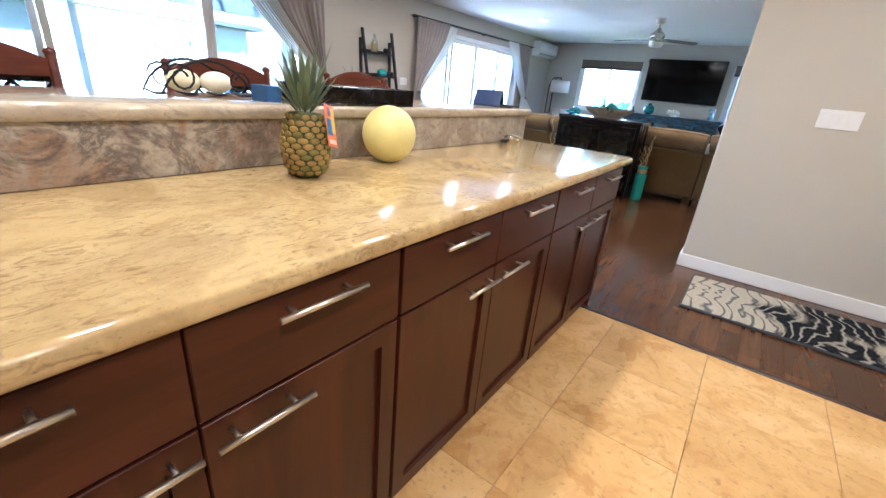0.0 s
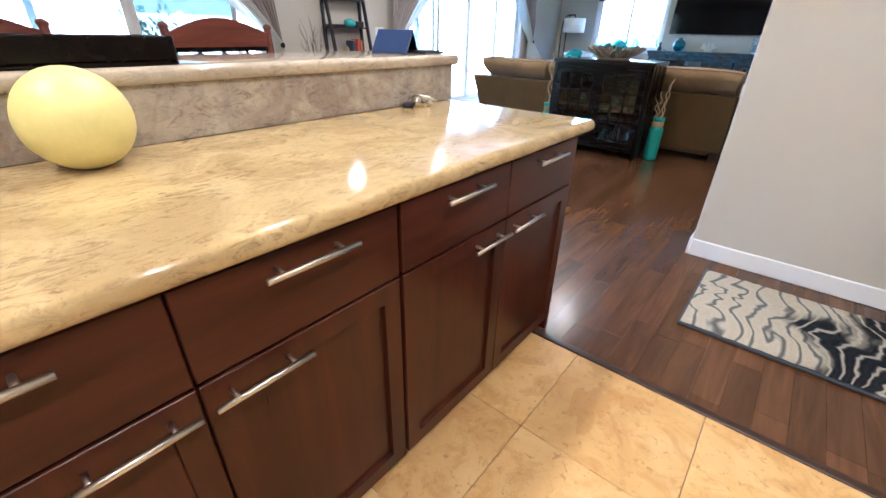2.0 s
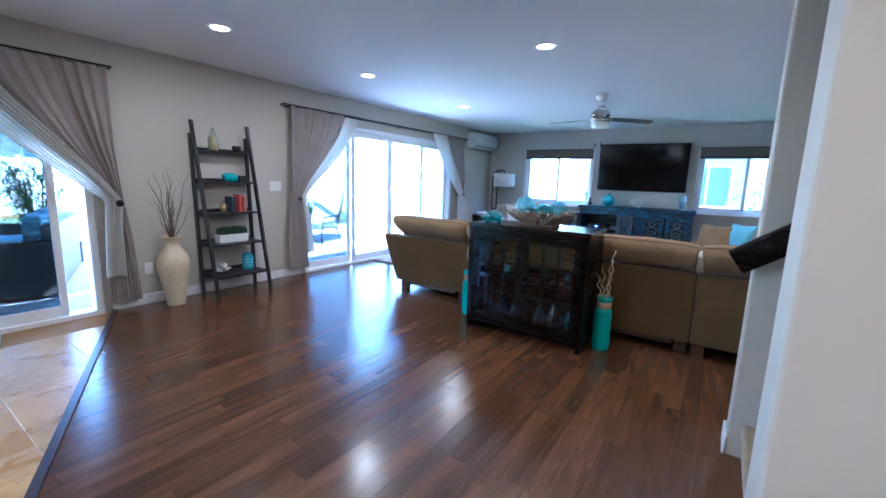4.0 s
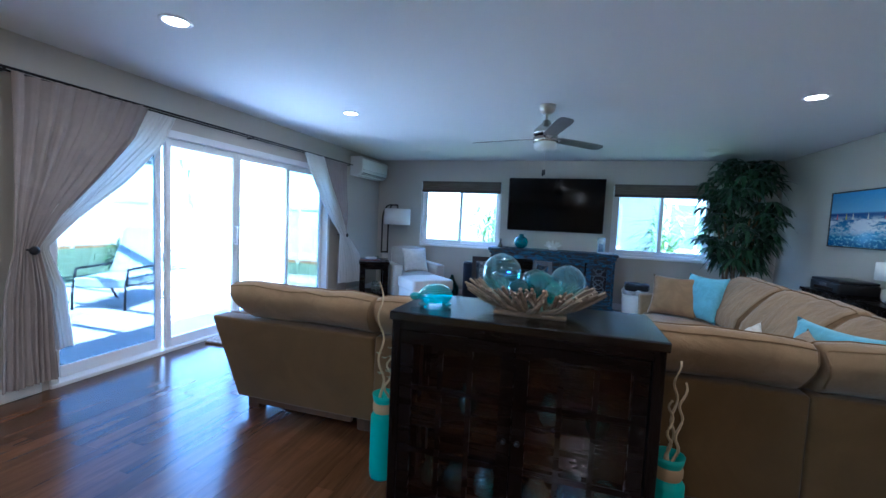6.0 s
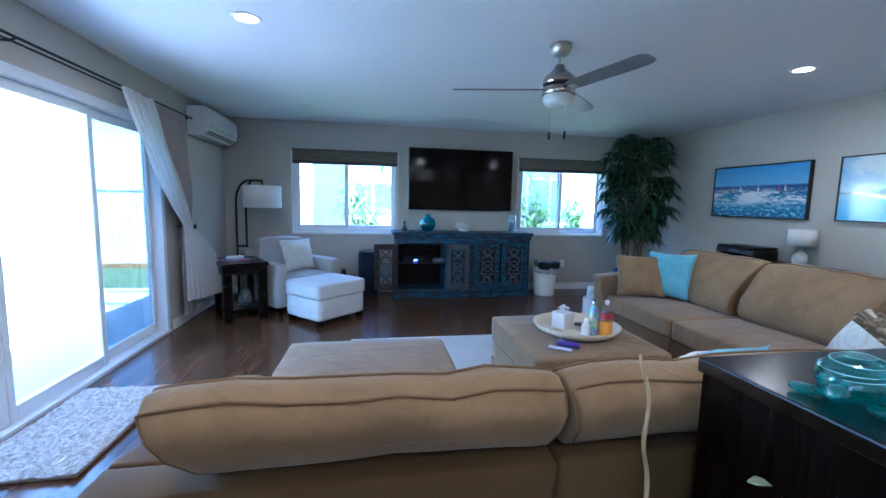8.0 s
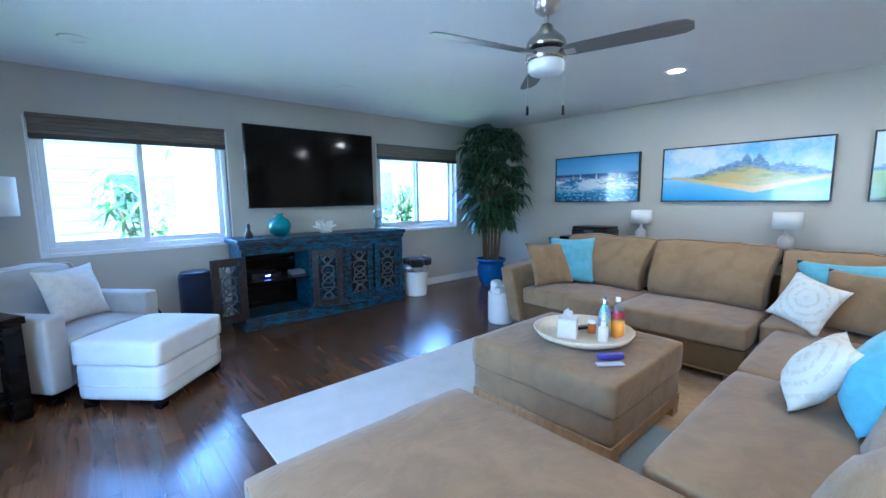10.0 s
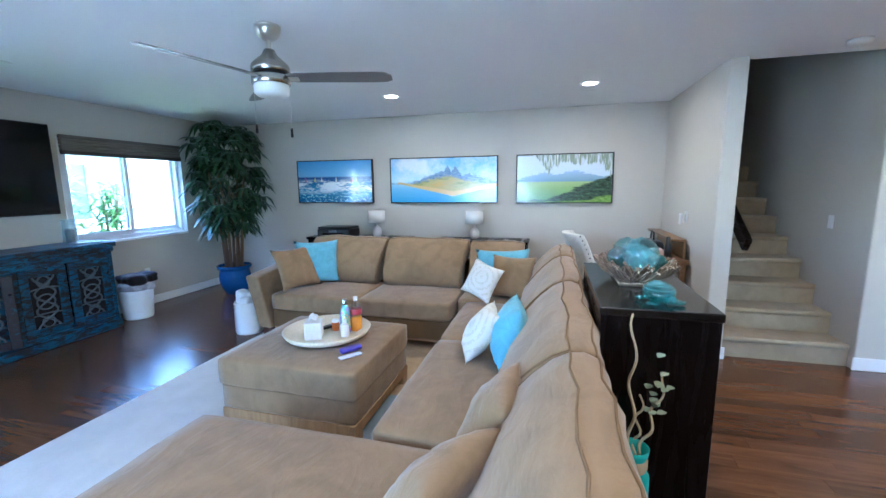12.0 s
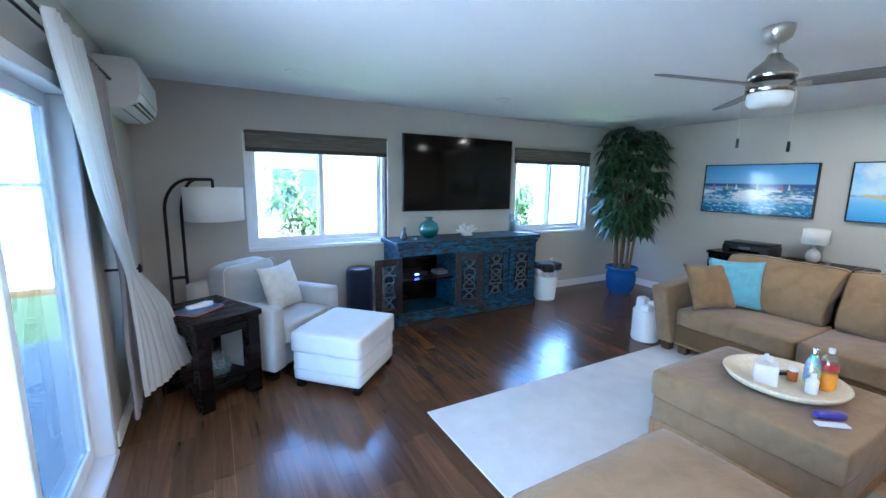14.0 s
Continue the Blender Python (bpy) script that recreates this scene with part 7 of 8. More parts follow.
# desk corner
ds = thing("writing_desk", "warm wooden writing desk against the wall", "desk", 1.55, 5.48, 0)
DESKWOOD = wood("desk_wood", (0.16, 0.085, 0.035), (0.34, 0.2, 0.09), "x", 0.4)
part("tabletop", obox(0, 0, 0.72, 1.15, 0.52, 0.76, 0.004), DESKWOOD, ds)
part("drawer", obox(0.08, 0.02, 0.62, 1.07, 0.50, 0.72, 0.003), DESKWOOD, ds)
for x in (0.02, 1.08):
    for y in (0.02, 0.45):
        part("leg", obox(x, y, 0, x + 0.05, y + 0.05, 0.72, 0.003), DESKWOOD, ds)
part("hutch", boxes((0.10, 0.01, 0.76, 1.14, 0.03, 0.95), (0.10, 0.03, 0.93, 1.14, 0.14, 0.95)), DESKWOOD, ds)
dch = thing("desk_chair", "cream upholstered chair with nailhead trim", "chair", 2.02, 6.22, 0, 10)
part("seat", cushion(-0.24, -0.24, 0.40, 0.24, 0.22, 0.50, e=8, n=8, sag=0.003), CREAM_LINEN, dch, "", True)
bm = cushion(-0.24, -0.045, 0.0, 0.24, 0.045, 0.50, e=7, n=10, sag=0.004)
for v in bm.verts:
    v.co.y += 0.16 * max(0, v.co.z / 0.5) ** 1.6 - 0.10 * (v.co.x / 0.24) ** 2
bm.transform(Matrix.Translation((0, 0.22, 0.47)))
part("backrest", bm, CREAM_LINEN, dch, "", True)
for s_ in (-1, 1):
    for i in range(11):
        f = i / 10
        b2 = bmesh.new()
        bmesh.ops.create_uvsphere(b2, u_segments=6, v_segments=4, radius=0.008, matrix=Matrix.Translation((s_ * 0.244, 0.22 + 0.16 * f ** 1.6 - 0.10, 0.49 + 0.46 * f)))
        part("nailhead", b2, BLACK_METAL, dch)
for x, y in ((-0.2, -0.2), (0.2, -0.2), (-0.2, 0.2), (0.2, 0.2)):
    part("leg", orod((x, y, 0), (x * 0.95, y * 0.95, 0.41), 0.016, 0.022), DARKWOOD, dch)
hb = thing("handbag", "soft black bag lying on the desk", "bag", 1.98, 5.72, 0.76)
part("body", cushion(-0.16, -0.10, 0, 0.16, 0.10, 0.15, e=3, n=9, sag=0.03, seed=81), BLACK_CLOTH, hb, "", True)
part("strap", otube([(-0.08, 0.0, 0.13), (-0.05, 0.0, 0.22), (0.03, 0.0, 0.24), (0.07, 0, 0.13)], 0.009), BLACK_CLOTH, hb, "", True)
sh_ = thing("sun_hat", "small pale pink straw hat on the desk", "hat", 1.72, 5.74, 0.76, 20)
part("brim", lathe([(0, 0.0), (0.12, 0.004), (0.15, 0.0), (0.15, 0.006), (0.085, 0.012), (0.075, 0.07), (0.05, 0.09), (0, 0.095)], 28, 0, 0, 0.03, 3), plain("pink_straw", (0.58, 0.42, 0.36), 0.85, vary=0.1, fine=200, bump=0.5), sh_, "", True)
hr = bottle("hair_brush", "dark bottle standing on the desk", "bottle", 1.60, 5.66, 0.76, [(0, 0), (0.03, 0), (0.032, 0.12), (0.018, 0.17), (0.018, 0.22), (0, 0.222)], BLACK_PLASTIC)

# basket at the sofa end
bk2 = thing("storage_basket", "white woven basket with rolled towels", "basket", 0.74, 9.77, 0)
part("basket", lathe([(0, 0), (0.125, 0)] + [(0.128 + 0.008 * (i % 2), 0.01 + i * 0.02) for i in range(16)] + [(0.125, 0.33), (0.118, 0.33), (0.118, 0.02), (0, 0.02)], 28), BASKET, bk2, "", True)
for i, (x, y) in enumerate(((-0.05, -0.03), (0.05, -0.035), (0.0, 0.05))):
    tw = thing("rolled_towel", "crumpled white towel stuffed in the basket", "towel", 0.74 + x, 9.77 + y, 0.02)
    part("roll", cushion(-0.062, -0.055, 0.0, 0.062, 0.055, 0.37 + 0.025 * i, e=4, n=12, sag=0.022, seed=100 + i), TOWEL, tw, "", True)

# ---- ceiling fan ----
fn = thing("ceiling_fan", "brushed nickel three-blade ceiling fan with frosted light", "ceiling fan", -0.445, 8.42, H)
part("canopy", lathe([(0, 0), (0.074, 0), (0.074, -0.02), (0.064, -0.058), (0.034, -0.08), (0, -0.081)], 32), NICKEL, fn, "", True)
part("downrod", orod((0, 0, -0.07), (0, 0, -0.16), 0.013), NICKEL, fn, "", True)
FAN_NICKEL = plain("satin_fan_nickel", (0.40, 0.385, 0.35), 0.2, 1.0, vary=0.06, fine=200, bump=0.03)
part("motor", lathe([(0, -0.125), (0.03, -0.135), (0.044, -0.165), (0.09, -0.205), (0.108, -0.225), (0.112, -0.24), (0.112, -0.262), (0.108, -0.266), (0, -0.266)], 40), FAN_NICKEL, fn, "", True)
part("motor_gap", lathe([(0, -0.266), (0.099, -0.266), (0.099, -0.286), (0, -0.286)], 36), BLACK_METAL, fn, "dark gap between the motor rings", True)
part("motor_ring", lathe([(0, -0.286), (0.108, -0.286), (0.113, -0.290), (0.113, -0.333), (0.108, -0.338), (0, -0.338)], 40), FAN_NICKEL, fn, "", True)
part("light_bowl", lathe([(0.10, -0.336), (0.104, -0.352), (0.101, -0.386), (0.085, -0.404), (0.05, -0.412), (0, -0.414)], 40), plain("frosted_glass", (0.68, 0.69, 0.68), 0.35, vary=0.02), fn, "", True)
k = Mat("brushed_blade", 0.38, 0.35)
k.color(k.ramp(k.noise(4.0, 3.0, 0.5, k.scaled(2, 60, 1)), [(0.3, (0.16, 0.155, 0.15)), (0.7, (0.24, 0.235, 0.225))]))
for a in (-74, 46, 166):
    bm = bmesh.new()
    pts = [(0.10, -0.045), (0.16, -0.062), (0.62, -0.07), (0.70, -0.062), (0.735, -0.03), (0.735, 0.03), (0.70, 0.05), (0.62, 0.055), (0.16, 0.05), (0.10, 0.04)]
    lo = [bm.verts.new((x, y, 0.0)) for x, y in pts]
    up = [bm.verts.new((x, y, 0.006)) for x, y in pts]
    bm.faces.new(lo[::-1])
    bm.faces.new(up)
    for i in range(len(pts)):
        j = (i + 1) % len(pts)
        bm.faces.new((lo[i], lo[j], up[j], up[i]))
    b = part("blade", bm, k.m, fn)
    b.matrix_basis = pose(0, 0, -0.30, 0, 0, a) @ pose(0, 0, 0, -12, 0, 0)
    part("bracket", boxes((0.085, -0.025, -0.008, 0.17, 0.025, -0.001), bevel=0.003), NICKEL, b)
for y, low in ((0.128, 1.875), (-0.121, 1.84)):
    ch_ = part("pull_chain", otube([(0, y * 0.7, -0.325), (0, y, -0.335), (0, y, low - H)], 0.0016, 6), NICKEL, fn)
    part("fob", lathe([(0, low - H + 0.004), (0.007, low - H), (0.0085, low - H - 0.05), (0, low - H - 0.054)], 10, 0, y), BLACK_METAL, ch_, "", True)
sm = thing("smoke_detector", "round white smoke detector on the ceiling", "smoke detector", 0.89, 4.75, H)
part("body", lathe([(0, 0), (0.07, 0), (0.068, -0.02), (0.05, -0.036), (0, -0.038)], 28), WHITE_PLASTIC, sm, "", True)

# ---- air conditioner ----
acu = thing("air_conditioner", "white wall-mounted split air conditioner", "air conditioner", XL, 10.64, 2.03)
bm = bmesh.new()
sec = [(0, 0), (0.13, 0), (0.205, 0.05), (0.23, 0.10), (0.23, 0.28), (0.2, 0.315), (0, 0.315)]
a_ = [bm.verts.new((x, 0, z)) for x, z in sec]
b_ = [bm.verts.new((x, 0.98, z)) for x, z in sec]
bm.faces.new(a_)
bm.faces.new(b_[::-1])
for i in range(len(sec)):
    j = (i + 1) % len(sec)
    bm.faces.new((a_[i], b_[i], b_[j], a_[j]))
bmesh.ops.recalc_face_normals(bm, faces=bm.faces)
bmesh.ops.bevel(bm, geom=bm.edges[:], offset=0.008, segments=2, profile=0.5, affect="EDGES")
part("body", bm, WHITE_PLASTIC, acu, "", True)
lv = bmesh.new()
vs = [lv.verts.new(p) for p in ((0.120, 0.05, -0.003), (0.120, 0.93, -0.003), (0.214, 0.93, 0.052), (0.214, 0.05, 0.052))]
lv.faces.new(vs)
part("outlet", lv, BLACK_PLASTIC, acu)
for f in (0.2, 0.5, 0.8):
    part("louvre", orod((0.135 + 0.078 * f, 0.05, -0.006 + 0.054 * f), (0.135 + 0.078 * f, 0.93, -0.006 + 0.054 * f), 0.006, seg=6), WHITE_PLASTIC, acu)
part("seam", obox(0.229, 0.01, 0.098, 0.2315, 0.97, 0.102), plain("ac_gap", (0.3, 0.3, 0.3), 0.6), acu)

# ---- drapes ----


def drape(name, label, x, keys, pleats, depth, material, group, seed=0.0):
    """Cloth hung from a rod: keys are rows of (height, near edge, far edge), from the rod down."""
    o = thing(name, label, "curtain", x, 0, 0, group=group)
    bm = bmesh.new()
    nu, nv = pleats * 8, 44
    rows = []
    for j in range(nv + 1):
        f = j / nv * (len(keys) - 1)
        i = min(int(f), len(keys) - 2)
        t = f - i
        t2 = t
        za, ya, yb, xa, xb = (*keys[i], 0, 0)[:5]
        zc, yc, yd, xc, xd = (*keys[i + 1], 0, 0)[:5]
        z, y0, y1 = za + (zc - za) * t, ya + (yc - ya) * t2, yb + (yd - yb) * t2
        w = abs(y1 - y0)
        row = []
        for q in range(nu + 1):
            u = q / nu
            ph = u * pleats * 2 * math.pi + 1.6 * noise.noise(Vector((u * 3 + seed, z * 0.7, 0)))
            d = depth * (0.5 + 0.3 * min(1, w / 0.5)) * (math.sin(ph) + 0.4 * math.sin(2.3 * ph + seed)) * (0.7 + 0.7 * noise.noise(Vector((seed, u * 5, z * 0.8))))
            row.append(bm.verts.new((d + xa + (xc - xa) * t2 + u * (xb + (xd - xb) * t2 - xa - (xc - xa) * t2) + 0.02 * noise.noise(Vector((u * 2, z * 2, seed))), y0 + (y1 - y0) * u, z + 0.012 * noise.noise(Vector((u * 5, seed, z))))))
        rows.append(row)
    for r, s in zip(rows, rows[1:]):
        for q in range(nu):
            bm.faces.new((r[q], r[q + 1], s[q + 1], s[q]))
    part("cloth", bm, material, o, "", True)
    return o


k = Mat("white_sheer", 0.9, 0, 0.1)
k.color(k.mix(k.noise(300.0, 2.0), (0.70, 0.69, 0.64), (0.80, 0.79, 0.75)))
tl = k.node("ShaderNodeBsdfTranslucent", Color=(0.82, 0.81, 0.78, 1))
ms = k.node("ShaderNodeMixShader", Fac=0.5)
k.t.links.new(k.b.outputs[0], ms.inputs[1])
k.t.links.new(tl.outputs[0], ms.inputs[2])
k.t.links.new(ms.outputs[0], k.t.nodes["Material Output"].inputs["Surface"])
SHEER = k.m

G = "drapes at the glass doors"
# slider, kitchen-side drape
drape("curtain", "taupe drape tied back beside the sliding door", XL + 0.10, [(2.17, 6.24, 7.12), (1.9, 6.24, 7.0), (1.55, 6.23, 6.74), (1.25, 6.22, 6.50), (1.04, 6.22, 6.36), (0.7, 6.16, 6.42), (0.10, 6.14, 6.46)], 9, 0.035, TAUPE, G, 1)
drape("sheer_curtain", "white sheer curtain tied back behind the drape", XL + 0.065, [(2.16, 7.05, 7.42), (1.9, 6.9, 7.28), (1.55, 6.62, 6.96), (1.25, 6.42, 6.62), (1.04, 6.30, 6.42), (0.75, 6.32, 6.52), (0.30, 6.34, 6.56)], 9, 0.022, SHEER, G, 2)
# slider, corner-side drape
drape("curtain", "taupe drape tied back at the far door jamb", XL + 0.085, [(2.17, 9.62, 10.42), (1.9, 9.76, 10.42), (1.55, 9.98, 10.42), (1.25, 10.14, 10.42), (1.04, 10.24, 10.42), (0.7, 10.18, 10.44), (0.12, 10.16, 10.46)], 8, 0.035, TAUPE, G, 3)
drape("sheer_curtain", "white sheer curtain tied back at the far jamb", XL + 0.13, [(2.17, 9.22, 9.68), (1.9, 9.38, 9.84), (1.55, 9.64, 10.08), (1.25, 9.93, 10.26), (1.06, 10.16, 10.36), (0.75, 10.12, 10.50, 0.02, 0.15), (0.30, 10.08, 10.56, 0.03, 0.25)], 9, 0.03, SHEER, G, 4)
# dining doors
drape("curtain", "taupe drape tied back beside the dining doors", XL + 0.085, [(2.19, 3.40, 4.38), (1.9, 3.56, 4.38), (1.55, 3.88, 4.38), (1.25, 4.16, 4.40), (1.02, 4.28, 4.42), (0.7, 4.26, 4.46), (0.08, 4.24, 4.50)], 9, 0.035, TAUPE, G, 5)
drape("sheer_curtain", "white sheer curtain tied back beside the dining doors", XL + 0.13, [(2.20, 3.16, 3.56), (1.9, 3.34, 3.72), (1.55, 3.70, 4.02), (1.25, 4.02, 4.26), (1.04, 4.26, 4.40), (0.75, 4.24, 4.38), (0.35, 4.22, 4.38)], 9, 0.025, SHEER, G, 6)
for y0, y1, z in ((6.12, 10.55, 2.185), (-0.4, 4.42, 2.205)):
    rd = thing("curtain_rod", "thin dark double curtain rod above the glass door", "curtain rod", XL + 0.09, y0, z)
    part("rod", orod((0, 0, 0), (0, y1 - y0, 0), 0.009), BLACK_METAL, rd)
    part("rod", orod((-0.045, 0, -0.01), (-0.045, y1 - y0, -0.01), 0.007), BLACK_METAL, rd)
    for f in (0.02, 0.5, 0.98):
        part("bracket", otube([(-0.088, (y1 - y0) * f, -0.02), (-0.03, (y1 - y0) * f, -0.02), (0.0, (y1 - y0) * f, -0.008)], 0.007), BLACK_METAL, rd)
for y, z in ((6.29, 1.03), (10.31, 1.04), (4.36, 1.02)):
    tb_ = thing("tieback", "dark metal curtain tieback on the wall", "tieback", XL, y, z)
    part("arm", orod((0, 0, 0), (0.17, 0, 0), 0.008), BLACK_METAL, tb_)
    part("knob", lathe([(0, 0), (0.026, 0.0), (0.03, 0.010), (0.014, 0.018), (0, 0.018)], 18), BLACK_METAL, tb_, "", True).matrix_basis = pose(0.165, 0, 0, 0, 90, 0)

# roller shades
k = Mat("woven_shade", 0.9)
st_ = k.noise(3.0, 3.0, 0.6, k.scaled(1, 1, 30))
k.color(k.ramp(st_, [(0.3, (0.13, 0.105, 0.08)), (0.7, (0.22, 0.185, 0.145))]))
k.bump(k.noise(40.0, 2.0, 0.5, k.scaled(0.2, 1, 6)), 0.6, 0.003)
for x0, x1 in (W1, W2):
    rs = thing("window_shade", "brown woven shade drawn up at the window head", "window shade", x0, YT - 0.005, 0)
    part("headrail", obox(0.008, -0.03, WZ1 - 0.015, x1 - x0 - 0.008, 0.03, WZ1 + 0.02, 0.004), plain("shade_rail", (0.13, 0.11, 0.09), 0.6), rs)
    for i in range(4):
        part("fold", obox(0.012, -0.028 - 0.004 * (i % 2), WZ1 - 0.05 - i * 0.034, x1 - x0 - 0.012, 0.02, WZ1 - 0.018 - i * 0.034, 0.006), k.m, rs)
    part("bottom_bar", obox(0.012, -0.034, WZ1 - 0.185, x1 - x0 - 0.012, 0.015, WZ1 - 0.140, 0.006), plain("shade_bar", (0.055, 0.043, 0.035), 0.6), rs)

# ---- ladder shelf wall ----
lsf = thing("ladder_shelf", "black wooden leaning ladder shelf with five shelves", "shelf", XL, 5.06, 0)
for y in (0.0, 0.60):
    bm = bmesh.new()
    for a, b in (((0.42, 0.0), (0.06, 1.85)), ((0.10, 0.0), (0.025, 1.72))):
        vs = []
        for dx in (-0.022, 0.022):
            for dy in (-0.012, 0.012):
                vs += [bm.verts.new((a[0] + dx, y + dy, a[1])), bm.verts.new((b[0] + dx, y + dy, b[1]))]
        for q in ((0, 1, 3, 2), (4, 6, 7, 5), (0, 4, 5, 1), (2, 3, 7, 6), (0, 2, 6, 4), (1, 5, 7, 3)):
            bm.faces.new([vs[i] for i in q])
    bmesh.ops.recalc_face_normals(bm, faces=bm.faces)
    part("side_rail", bm, BLACKWOOD, lsf)
SHZ = (0.235, 0.57, 0.90, 1.23, 1.55)
for z in SHZ:
    xf = 0.42 - 0.36 * z / 1.85
    part("shelf", boxes((0.03, 0.01, z - 0.022, xf + 0.02, 0.59, z), (0.03, 0.01, z, 0.042, 0.59, z + 0.03), bevel=0.002), BLACKWOOD, lsf)
SX = XL + 0.15
b1 = bottle("glass_bottle", "glass bottle with gold lights on the top shelf", "bottle", SX - 0.02, 5.24, SHZ[4], [(0, 0), (0.05, 0), (0.055, 0.02), (0.055, 0.13), (0.03, 0.17), (0.018, 0.24), (0.014, 0.24), (0.025, 0.165), (0.048, 0.13), (0.048, 0.02), (0, 0.01)], GLASS_CLEAR)
part("candle", lathe([(0, 0.012), (0.043, 0.012), (0.044, 0.125), (0.02, 0.16), (0, 0.165)], 14), plain("gold_fill", (0.6, 0.42, 0.16), 0.4), b1)
bottle("dark_bowl", "small dark round bowl on the top shelf", "bowl", SX - 0.02, 5.49, SHZ[4], [(0, 0), (0.03, 0), (0.05, 0.035), (0.042, 0.07), (0.036, 0.07), (0.042, 0.035), (0, 0.01)], BLACK_METAL)
tq = thing("turquoise_shell", "turquoise ceramic shell on the shelf", "ornament", SX, 5.40, SHZ[3])
part("shell", cushion(-0.05, -0.09, 0, 0.05, 0.07, 0.09, e=2.5, n=8, sag=0.015, seed=90), plain("turquoise_glaze", (0.05, 0.38, 0.38), 0.25, vary=0.3, coarse=25), tq, "", True)
dkc = thing("dark_casket", "dark carved box on the shelf", "box", SX, 5.53, SHZ[3])
part("body", obox(-0.05, -0.06, 0, 0.05, 0.06, 0.07, 0.008, 2), BLACKWOOD, dkc)
for i, (y, h_, w_, c) in enumerate(((5.30, 0.11, 0.035, (0.55, 0.42, 0.22)), (5.38, 0.17, 0.045, (0.03, 0.04, 0.07)), (5.46, 0.19, 0.03, (0.55, 0.09, 0.07)), (5.51, 0.17, 0.028, (0.5, 0.16, 0.1)))):
    if i == 0:
        bk_ = thing("gold_figurine", "small gold ornament on the shelf", "ornament", SX, y, SHZ[2])
        part("figure", lathe([(0, 0), (0.035, 0), (0.03, 0.03), (0.042, 0.06), (0.02, 0.1), (0, 0.11)], 14, 0, 0, 0.15, 4), plain("gold_ornament", c, 0.3, 0.8), bk_, "", True)
    else:
        bk_ = thing("book", ("red book" if i > 1 else "dark blue book") + " standing on the ladder shelf", "book", SX, y, SHZ[2])
        part("cover", obox(-0.07, -w_ / 2, 0, 0.07, w_ / 2, h_, 0.002), plain("book_cloth", c, 0.6), bk_)
        part("pages", obox(-0.066, -w_ / 2 + 0.004, 0.004, 0.062, w_ / 2 - 0.004, h_ + 0.001), plain("book_pages", (0.6, 0.56, 0.46), 0.8), bk_)
wp = thing("planter_box", "white planter box of short green grass", "planter", SX + 0.03, 5.36, SHZ[1])
part("box", obox(-0.06, -0.16, 0, 0.06, 0.16, 0.085, 0.004), WHITE_PLASTIC, wp)
bm = bmesh.new()
rnd = random.Random(91)
for i in range(520):
    x, y = rnd.uniform(-0.052, 0.052), rnd.uniform(-0.15, 0.15)
    leaf(bm, (x, y, 0.08), (rnd.gauss(0, 0.12), rnd.gauss(0, 0.12), 1), rnd.uniform(0.08, 0.11), 0.007, 0.05)
part("grass", bm, LEAF, wp)
cp = thing("coral_ornament", "white coral piece on the bottom shelf", "ornament", SX + 0.04, 5.24, SHZ[0])
for i in range(18):
    a, el_ = rnd.uniform(0, 6.28), rnd.uniform(0.2, 1.4)
    d = Vector((math.cos(a) * math.cos(el_), math.sin(a) * math.cos(el_), math.sin(el_)))
    part("branch", otube([d * 0.01 + Vector((0, 0, 0.012)), d * 0.055 + Vector((0, 0, 0.015)), d * rnd.uniform(0.08, 0.11) + Vector((0, 0, 0.01))], 0.011, 6), CORAL, cp, "", True)
ln_ = bottle("blue_lantern", "pierced blue ceramic lantern on the bottom shelf", "lantern", SX + 0.05, 5.52, SHZ[0], [(0, 0), (0.055, 0), (0.06, 0.02), (0.06, 0.15), (0.05, 0.18), (0.03, 0.19), (0, 0.19)], plain("sky_blue_glaze", (0.06, 0.30, 0.42), 0.25, vary=0.1))
for zz in (0.05, 0.085, 0.12):
    part("rib", otube([(0.061 * math.cos(t), 0.061 * math.sin(t), zz) for t in [i * math.pi / 10 for i in range(20)]], 0.004, 6, True), plain("pale_glaze", (0.2, 0.48, 0.58), 0.25), ln_, "", True)

fv = thing("tall_vase", "tall ivory mosaic floor vase with dry branches", "vase", -3.50, 4.74, 0)
part("body", lathe([(0, 0), (0.078, 0), (0.082, 0.02), (0.10, 0.16), (0.135, 0.34), (0.142, 0.42), (0.122, 0.51), (0.078, 0.57), (0.062, 0.61), (0.066, 0.655), (0.09, 0.68), (0.092, 0.69), (0.078, 0.69), (0.055, 0.655), (0.048, 0.6), (0, 0.55)], 36), ALMOND, fv, "", True)
rnd = random.Random(93)
for i in range(20):
    a, sp_ = rnd.uniform(0, 6.28), rnd.uniform(0.05, 0.22)
    hh = rnd.uniform(0.35, 0.72)
    p1 = Vector((max(-0.17, sp_ * math.cos(a)), sp_ * math.sin(a), 0.62 + hh))
    ph = rnd.uniform(0, 6)
    line = [(p1.x * f ** 1.3 + 0.014 * math.sin(13 * f + ph) * f, p1.y * f ** 1.3 + 0.014 * math.cos(11 * f + ph) * f, 0.57 + (hh + 0.05) * f) for f in [j / 14 for j in range(15)]]
    part("branch", otube(line, 0.005, 5, taper=lambda f: 1 - 0.7 * f), TWIG, fv)

# ---- floor boards and tiles ----
TILE, PITCH = 0.4723, 0.474
EDGE_N = Vector((1.06, 2.47)).normalized()      # slanting edge of the dining tiles
EDGE_D = EDGE_N.dot(Vector((-3.72, 4.30)))


def slant_x(y):
    return (EDGE_D - EDGE_N.y * y) / EDGE_N.x


cache = {}


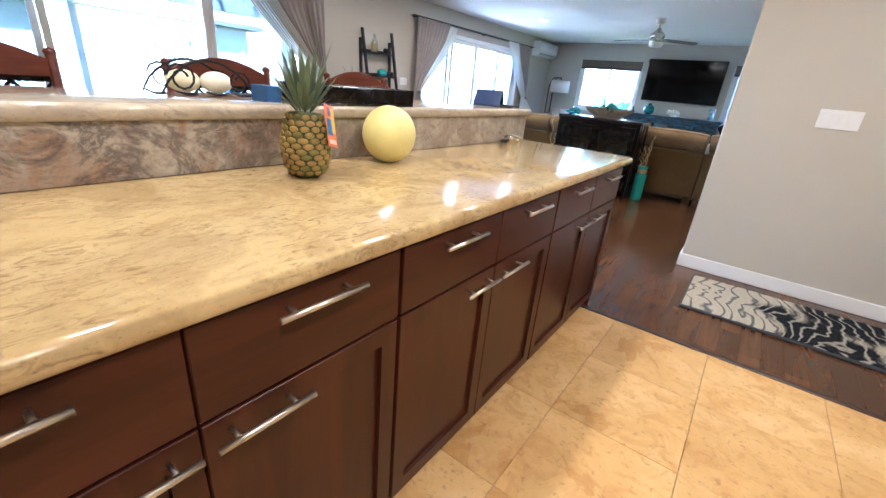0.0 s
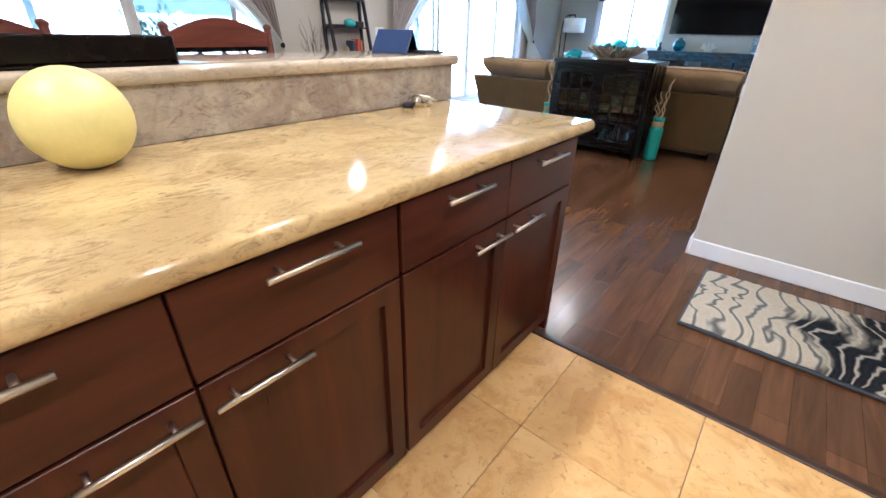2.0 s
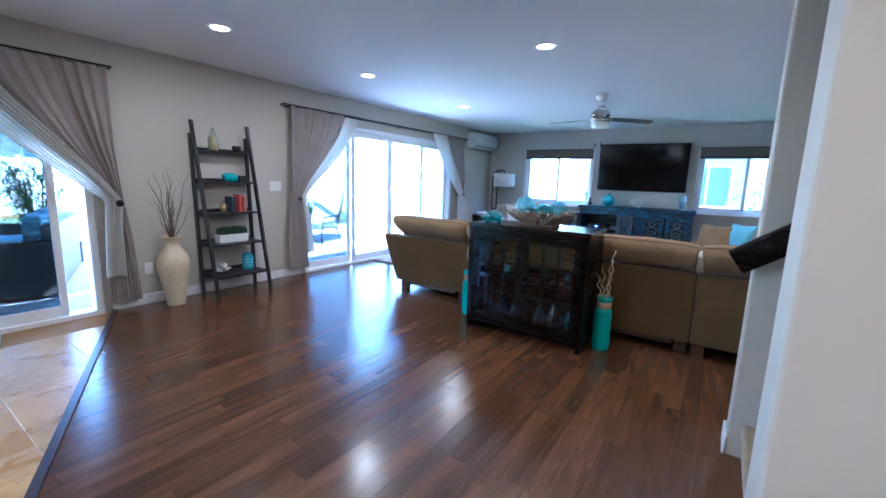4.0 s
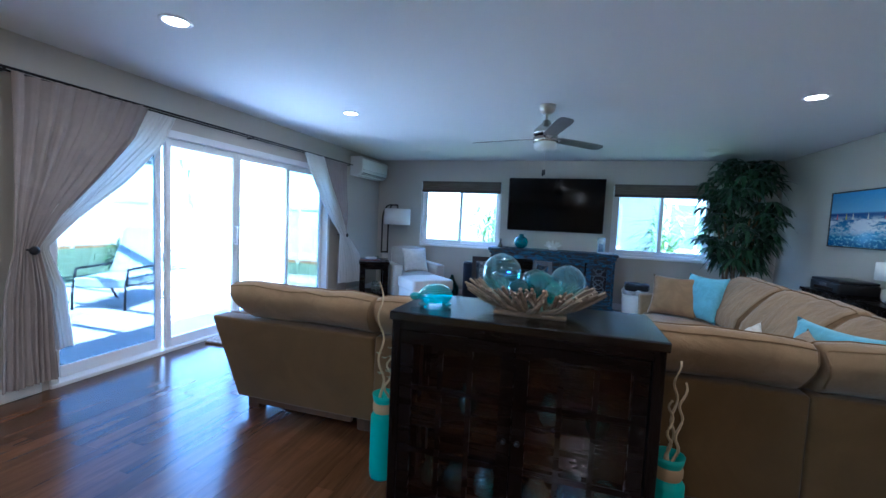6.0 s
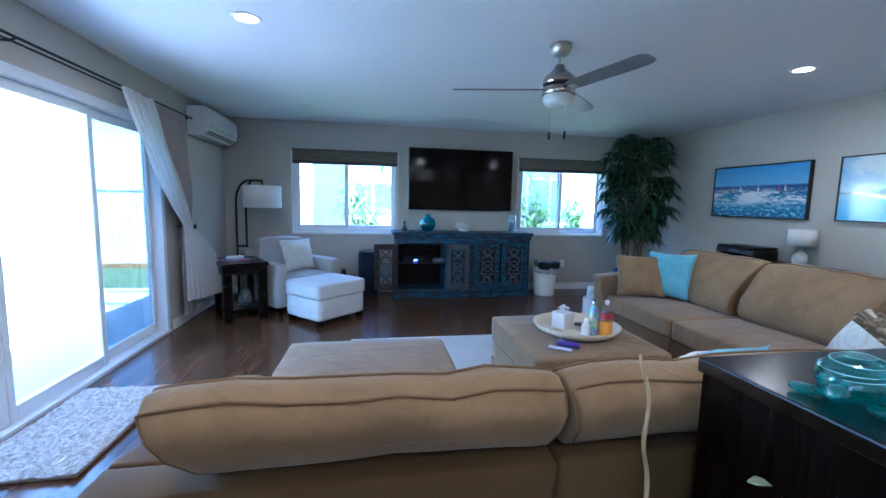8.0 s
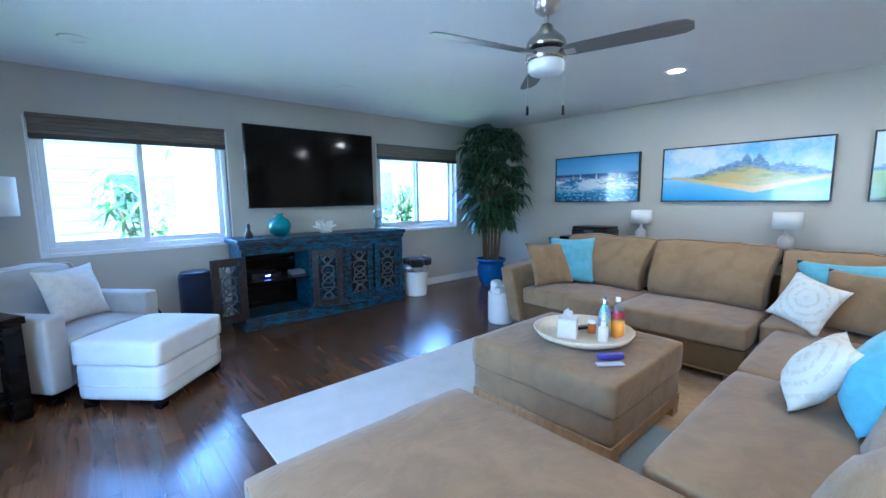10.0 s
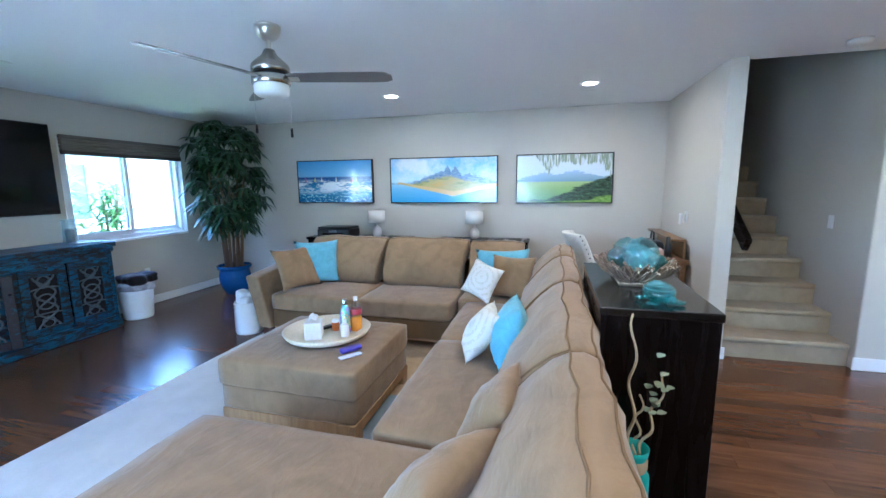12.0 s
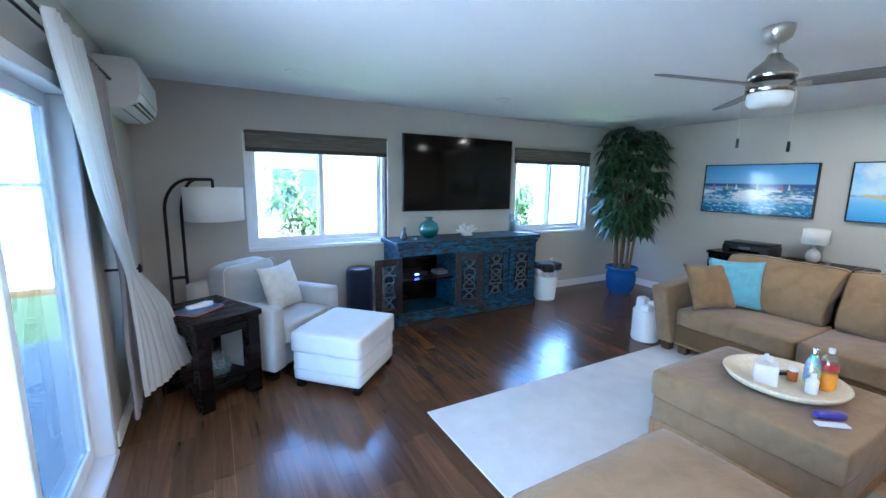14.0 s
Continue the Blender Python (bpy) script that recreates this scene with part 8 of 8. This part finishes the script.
def piece(name, poly, z0, z1, material, parent):
    cx, cy = sum(p[0] for p in poly) / len(poly), sum(p[1] for p in poly) / len(poly)
    key = (name,) + tuple((round(x - cx, 3), round(y - cy, 3)) for x, y in poly)
    if key not in cache:
        bm = prism([(x - cx, y - cy) for x, y in poly], z0, z1)
        es = [] if name == "board" else [e for e in bm.edges if all(v.co.z > z1 - 1e-5 for v in e.verts)]
        if es:
            bmesh.ops.bevel(bm, geom=es, offset=0.0016, segments=1, affect="EDGES")
        me = bpy.data.meshes.new(name)
        bm.to_mesh(me)
        bm.free()
        me.materials.append(material)
        cache[key] = me
    ob = new(name, cache[key])
    ob.parent = parent
    ob.location = (cx, cy, 0)
    return ob


x = 0.979 - PITCH * 9
while x < KX:
    y = 2.85 - PITCH
    for j in range(-3, 11):
        y = 2.85 - PITCH * (j + 1)
        poly = [(x, y), (x + TILE, y), (x + TILE, y + TILE), (x, y + TILE)]
        if j < 0 and x > -0.5:
            continue
        if x + TILE < 0.12:
            poly = clip(poly, EDGE_N.x, EDGE_N.y, EDGE_D)
            poly = clip(poly, -1, 0, -XL)
        elif y > 2.5 and j < 0:
            continue
        poly = clip(poly, 1, 0, KX)
        if len(poly) > 2 and not (-0.05 < x and x + TILE < 0.6):
            piece("tile", poly, -0.012, 0.004, TRAVERTINE, floor)
    x += PITCH

BW, BL = 0.10, 0.72
far = bmesh.new()
rnd = random.Random(2)
n_boards = 0
i = 0
x = XL
while x < KX - 0.02:
    y = 2.87 - rnd.uniform(0, BL)
    while y < YT:
        y0, y1 = max(y, 2.87), min(y + BL, YT)
        xb = min(x + BW, KX)
        poly = [(x, y0), (xb - 0.001, y0), (xb - 0.001, y1 - 0.0015), (x, y1 - 0.0015)]
        hidden = (y0 > 4.2 and x > 1.3 and y1 < 5.4) or (x > XR)
        if x < -0.3 and y0 < 4.35:
            poly = clip(poly, -EDGE_N.x, -EDGE_N.y, -EDGE_D)
        if y1 - y0 > 0.02 and len(poly) > 2 and not (hidden and y0 > 4.3):
            near = y0 < 5.4 and y1 > 3.0 and -2.4 < x < 1.1
            if near and n_boards < 300:
                piece("board", poly, -0.012, 0.0, PLANK, floor)
                n_boards += 1
            else:
                b2 = prism(poly, -0.012, 0.0)
                me = bpy.data.meshes.new("tmp")
                b2.to_mesh(me)
                b2.free()
                far.from_mesh(me)
                bpy.data.meshes.remove(me)
        y += BL
    x += BW
FAR_PLANK = wood("laminate_plank_far", (0.088, 0.038, 0.016), (0.178, 0.081, 0.034), "y", 0.2, 0.8, 0, 0.5, 0.22)
kf = FAR_PLANK.node_tree
geo = kf.nodes.new("ShaderNodeNewGeometry")
isl = kf.nodes.new("ShaderNodeValToRGB")
isl.color_ramp.elements[0].color, isl.color_ramp.elements[1].color = (0.55, 0.55, 0.55, 1), (1, 1, 1, 1)
kf.links.new(geo.outputs["Random Per Island"], isl.inputs["Fac"])
mulm = kf.nodes.new("ShaderNodeMix")
mulm.data_type, mulm.blend_type = "RGBA", "MULTIPLY"
mulm.inputs[0].default_value = 1.0
bs = kf.nodes["Principled BSDF"]
kf.links.new(bs.inputs["Base Color"].links[0].from_socket, mulm.inputs[6])
kf.links.new(isl.outputs["Color"], mulm.inputs[7])
kf.links.new(mulm.outputs[2], bs.inputs["Base Color"])
tagged(part("boards", far, FAR_PLANK, floor), kind="stuff")

# transition strips between boards and tiles
setting("trim", obox(-0.40, 2.835, -0.01, KX, 2.872, 0.012, 0.004), STRIP, "dark wooden transition strip")
p0, p1 = Vector((-3.72, 4.30)), Vector((slant_x(2.853), 2.853))
d = (p1 - p0).normalized()
nn_ = Vector((-d.y, d.x)) * 0.02
setting("trim", prism([tuple(p0 - nn_), tuple(p1 - nn_), tuple(p1 + nn_), tuple(p0 + nn_)], -0.01, 0.013), STRIP, "dark wooden transition strip")
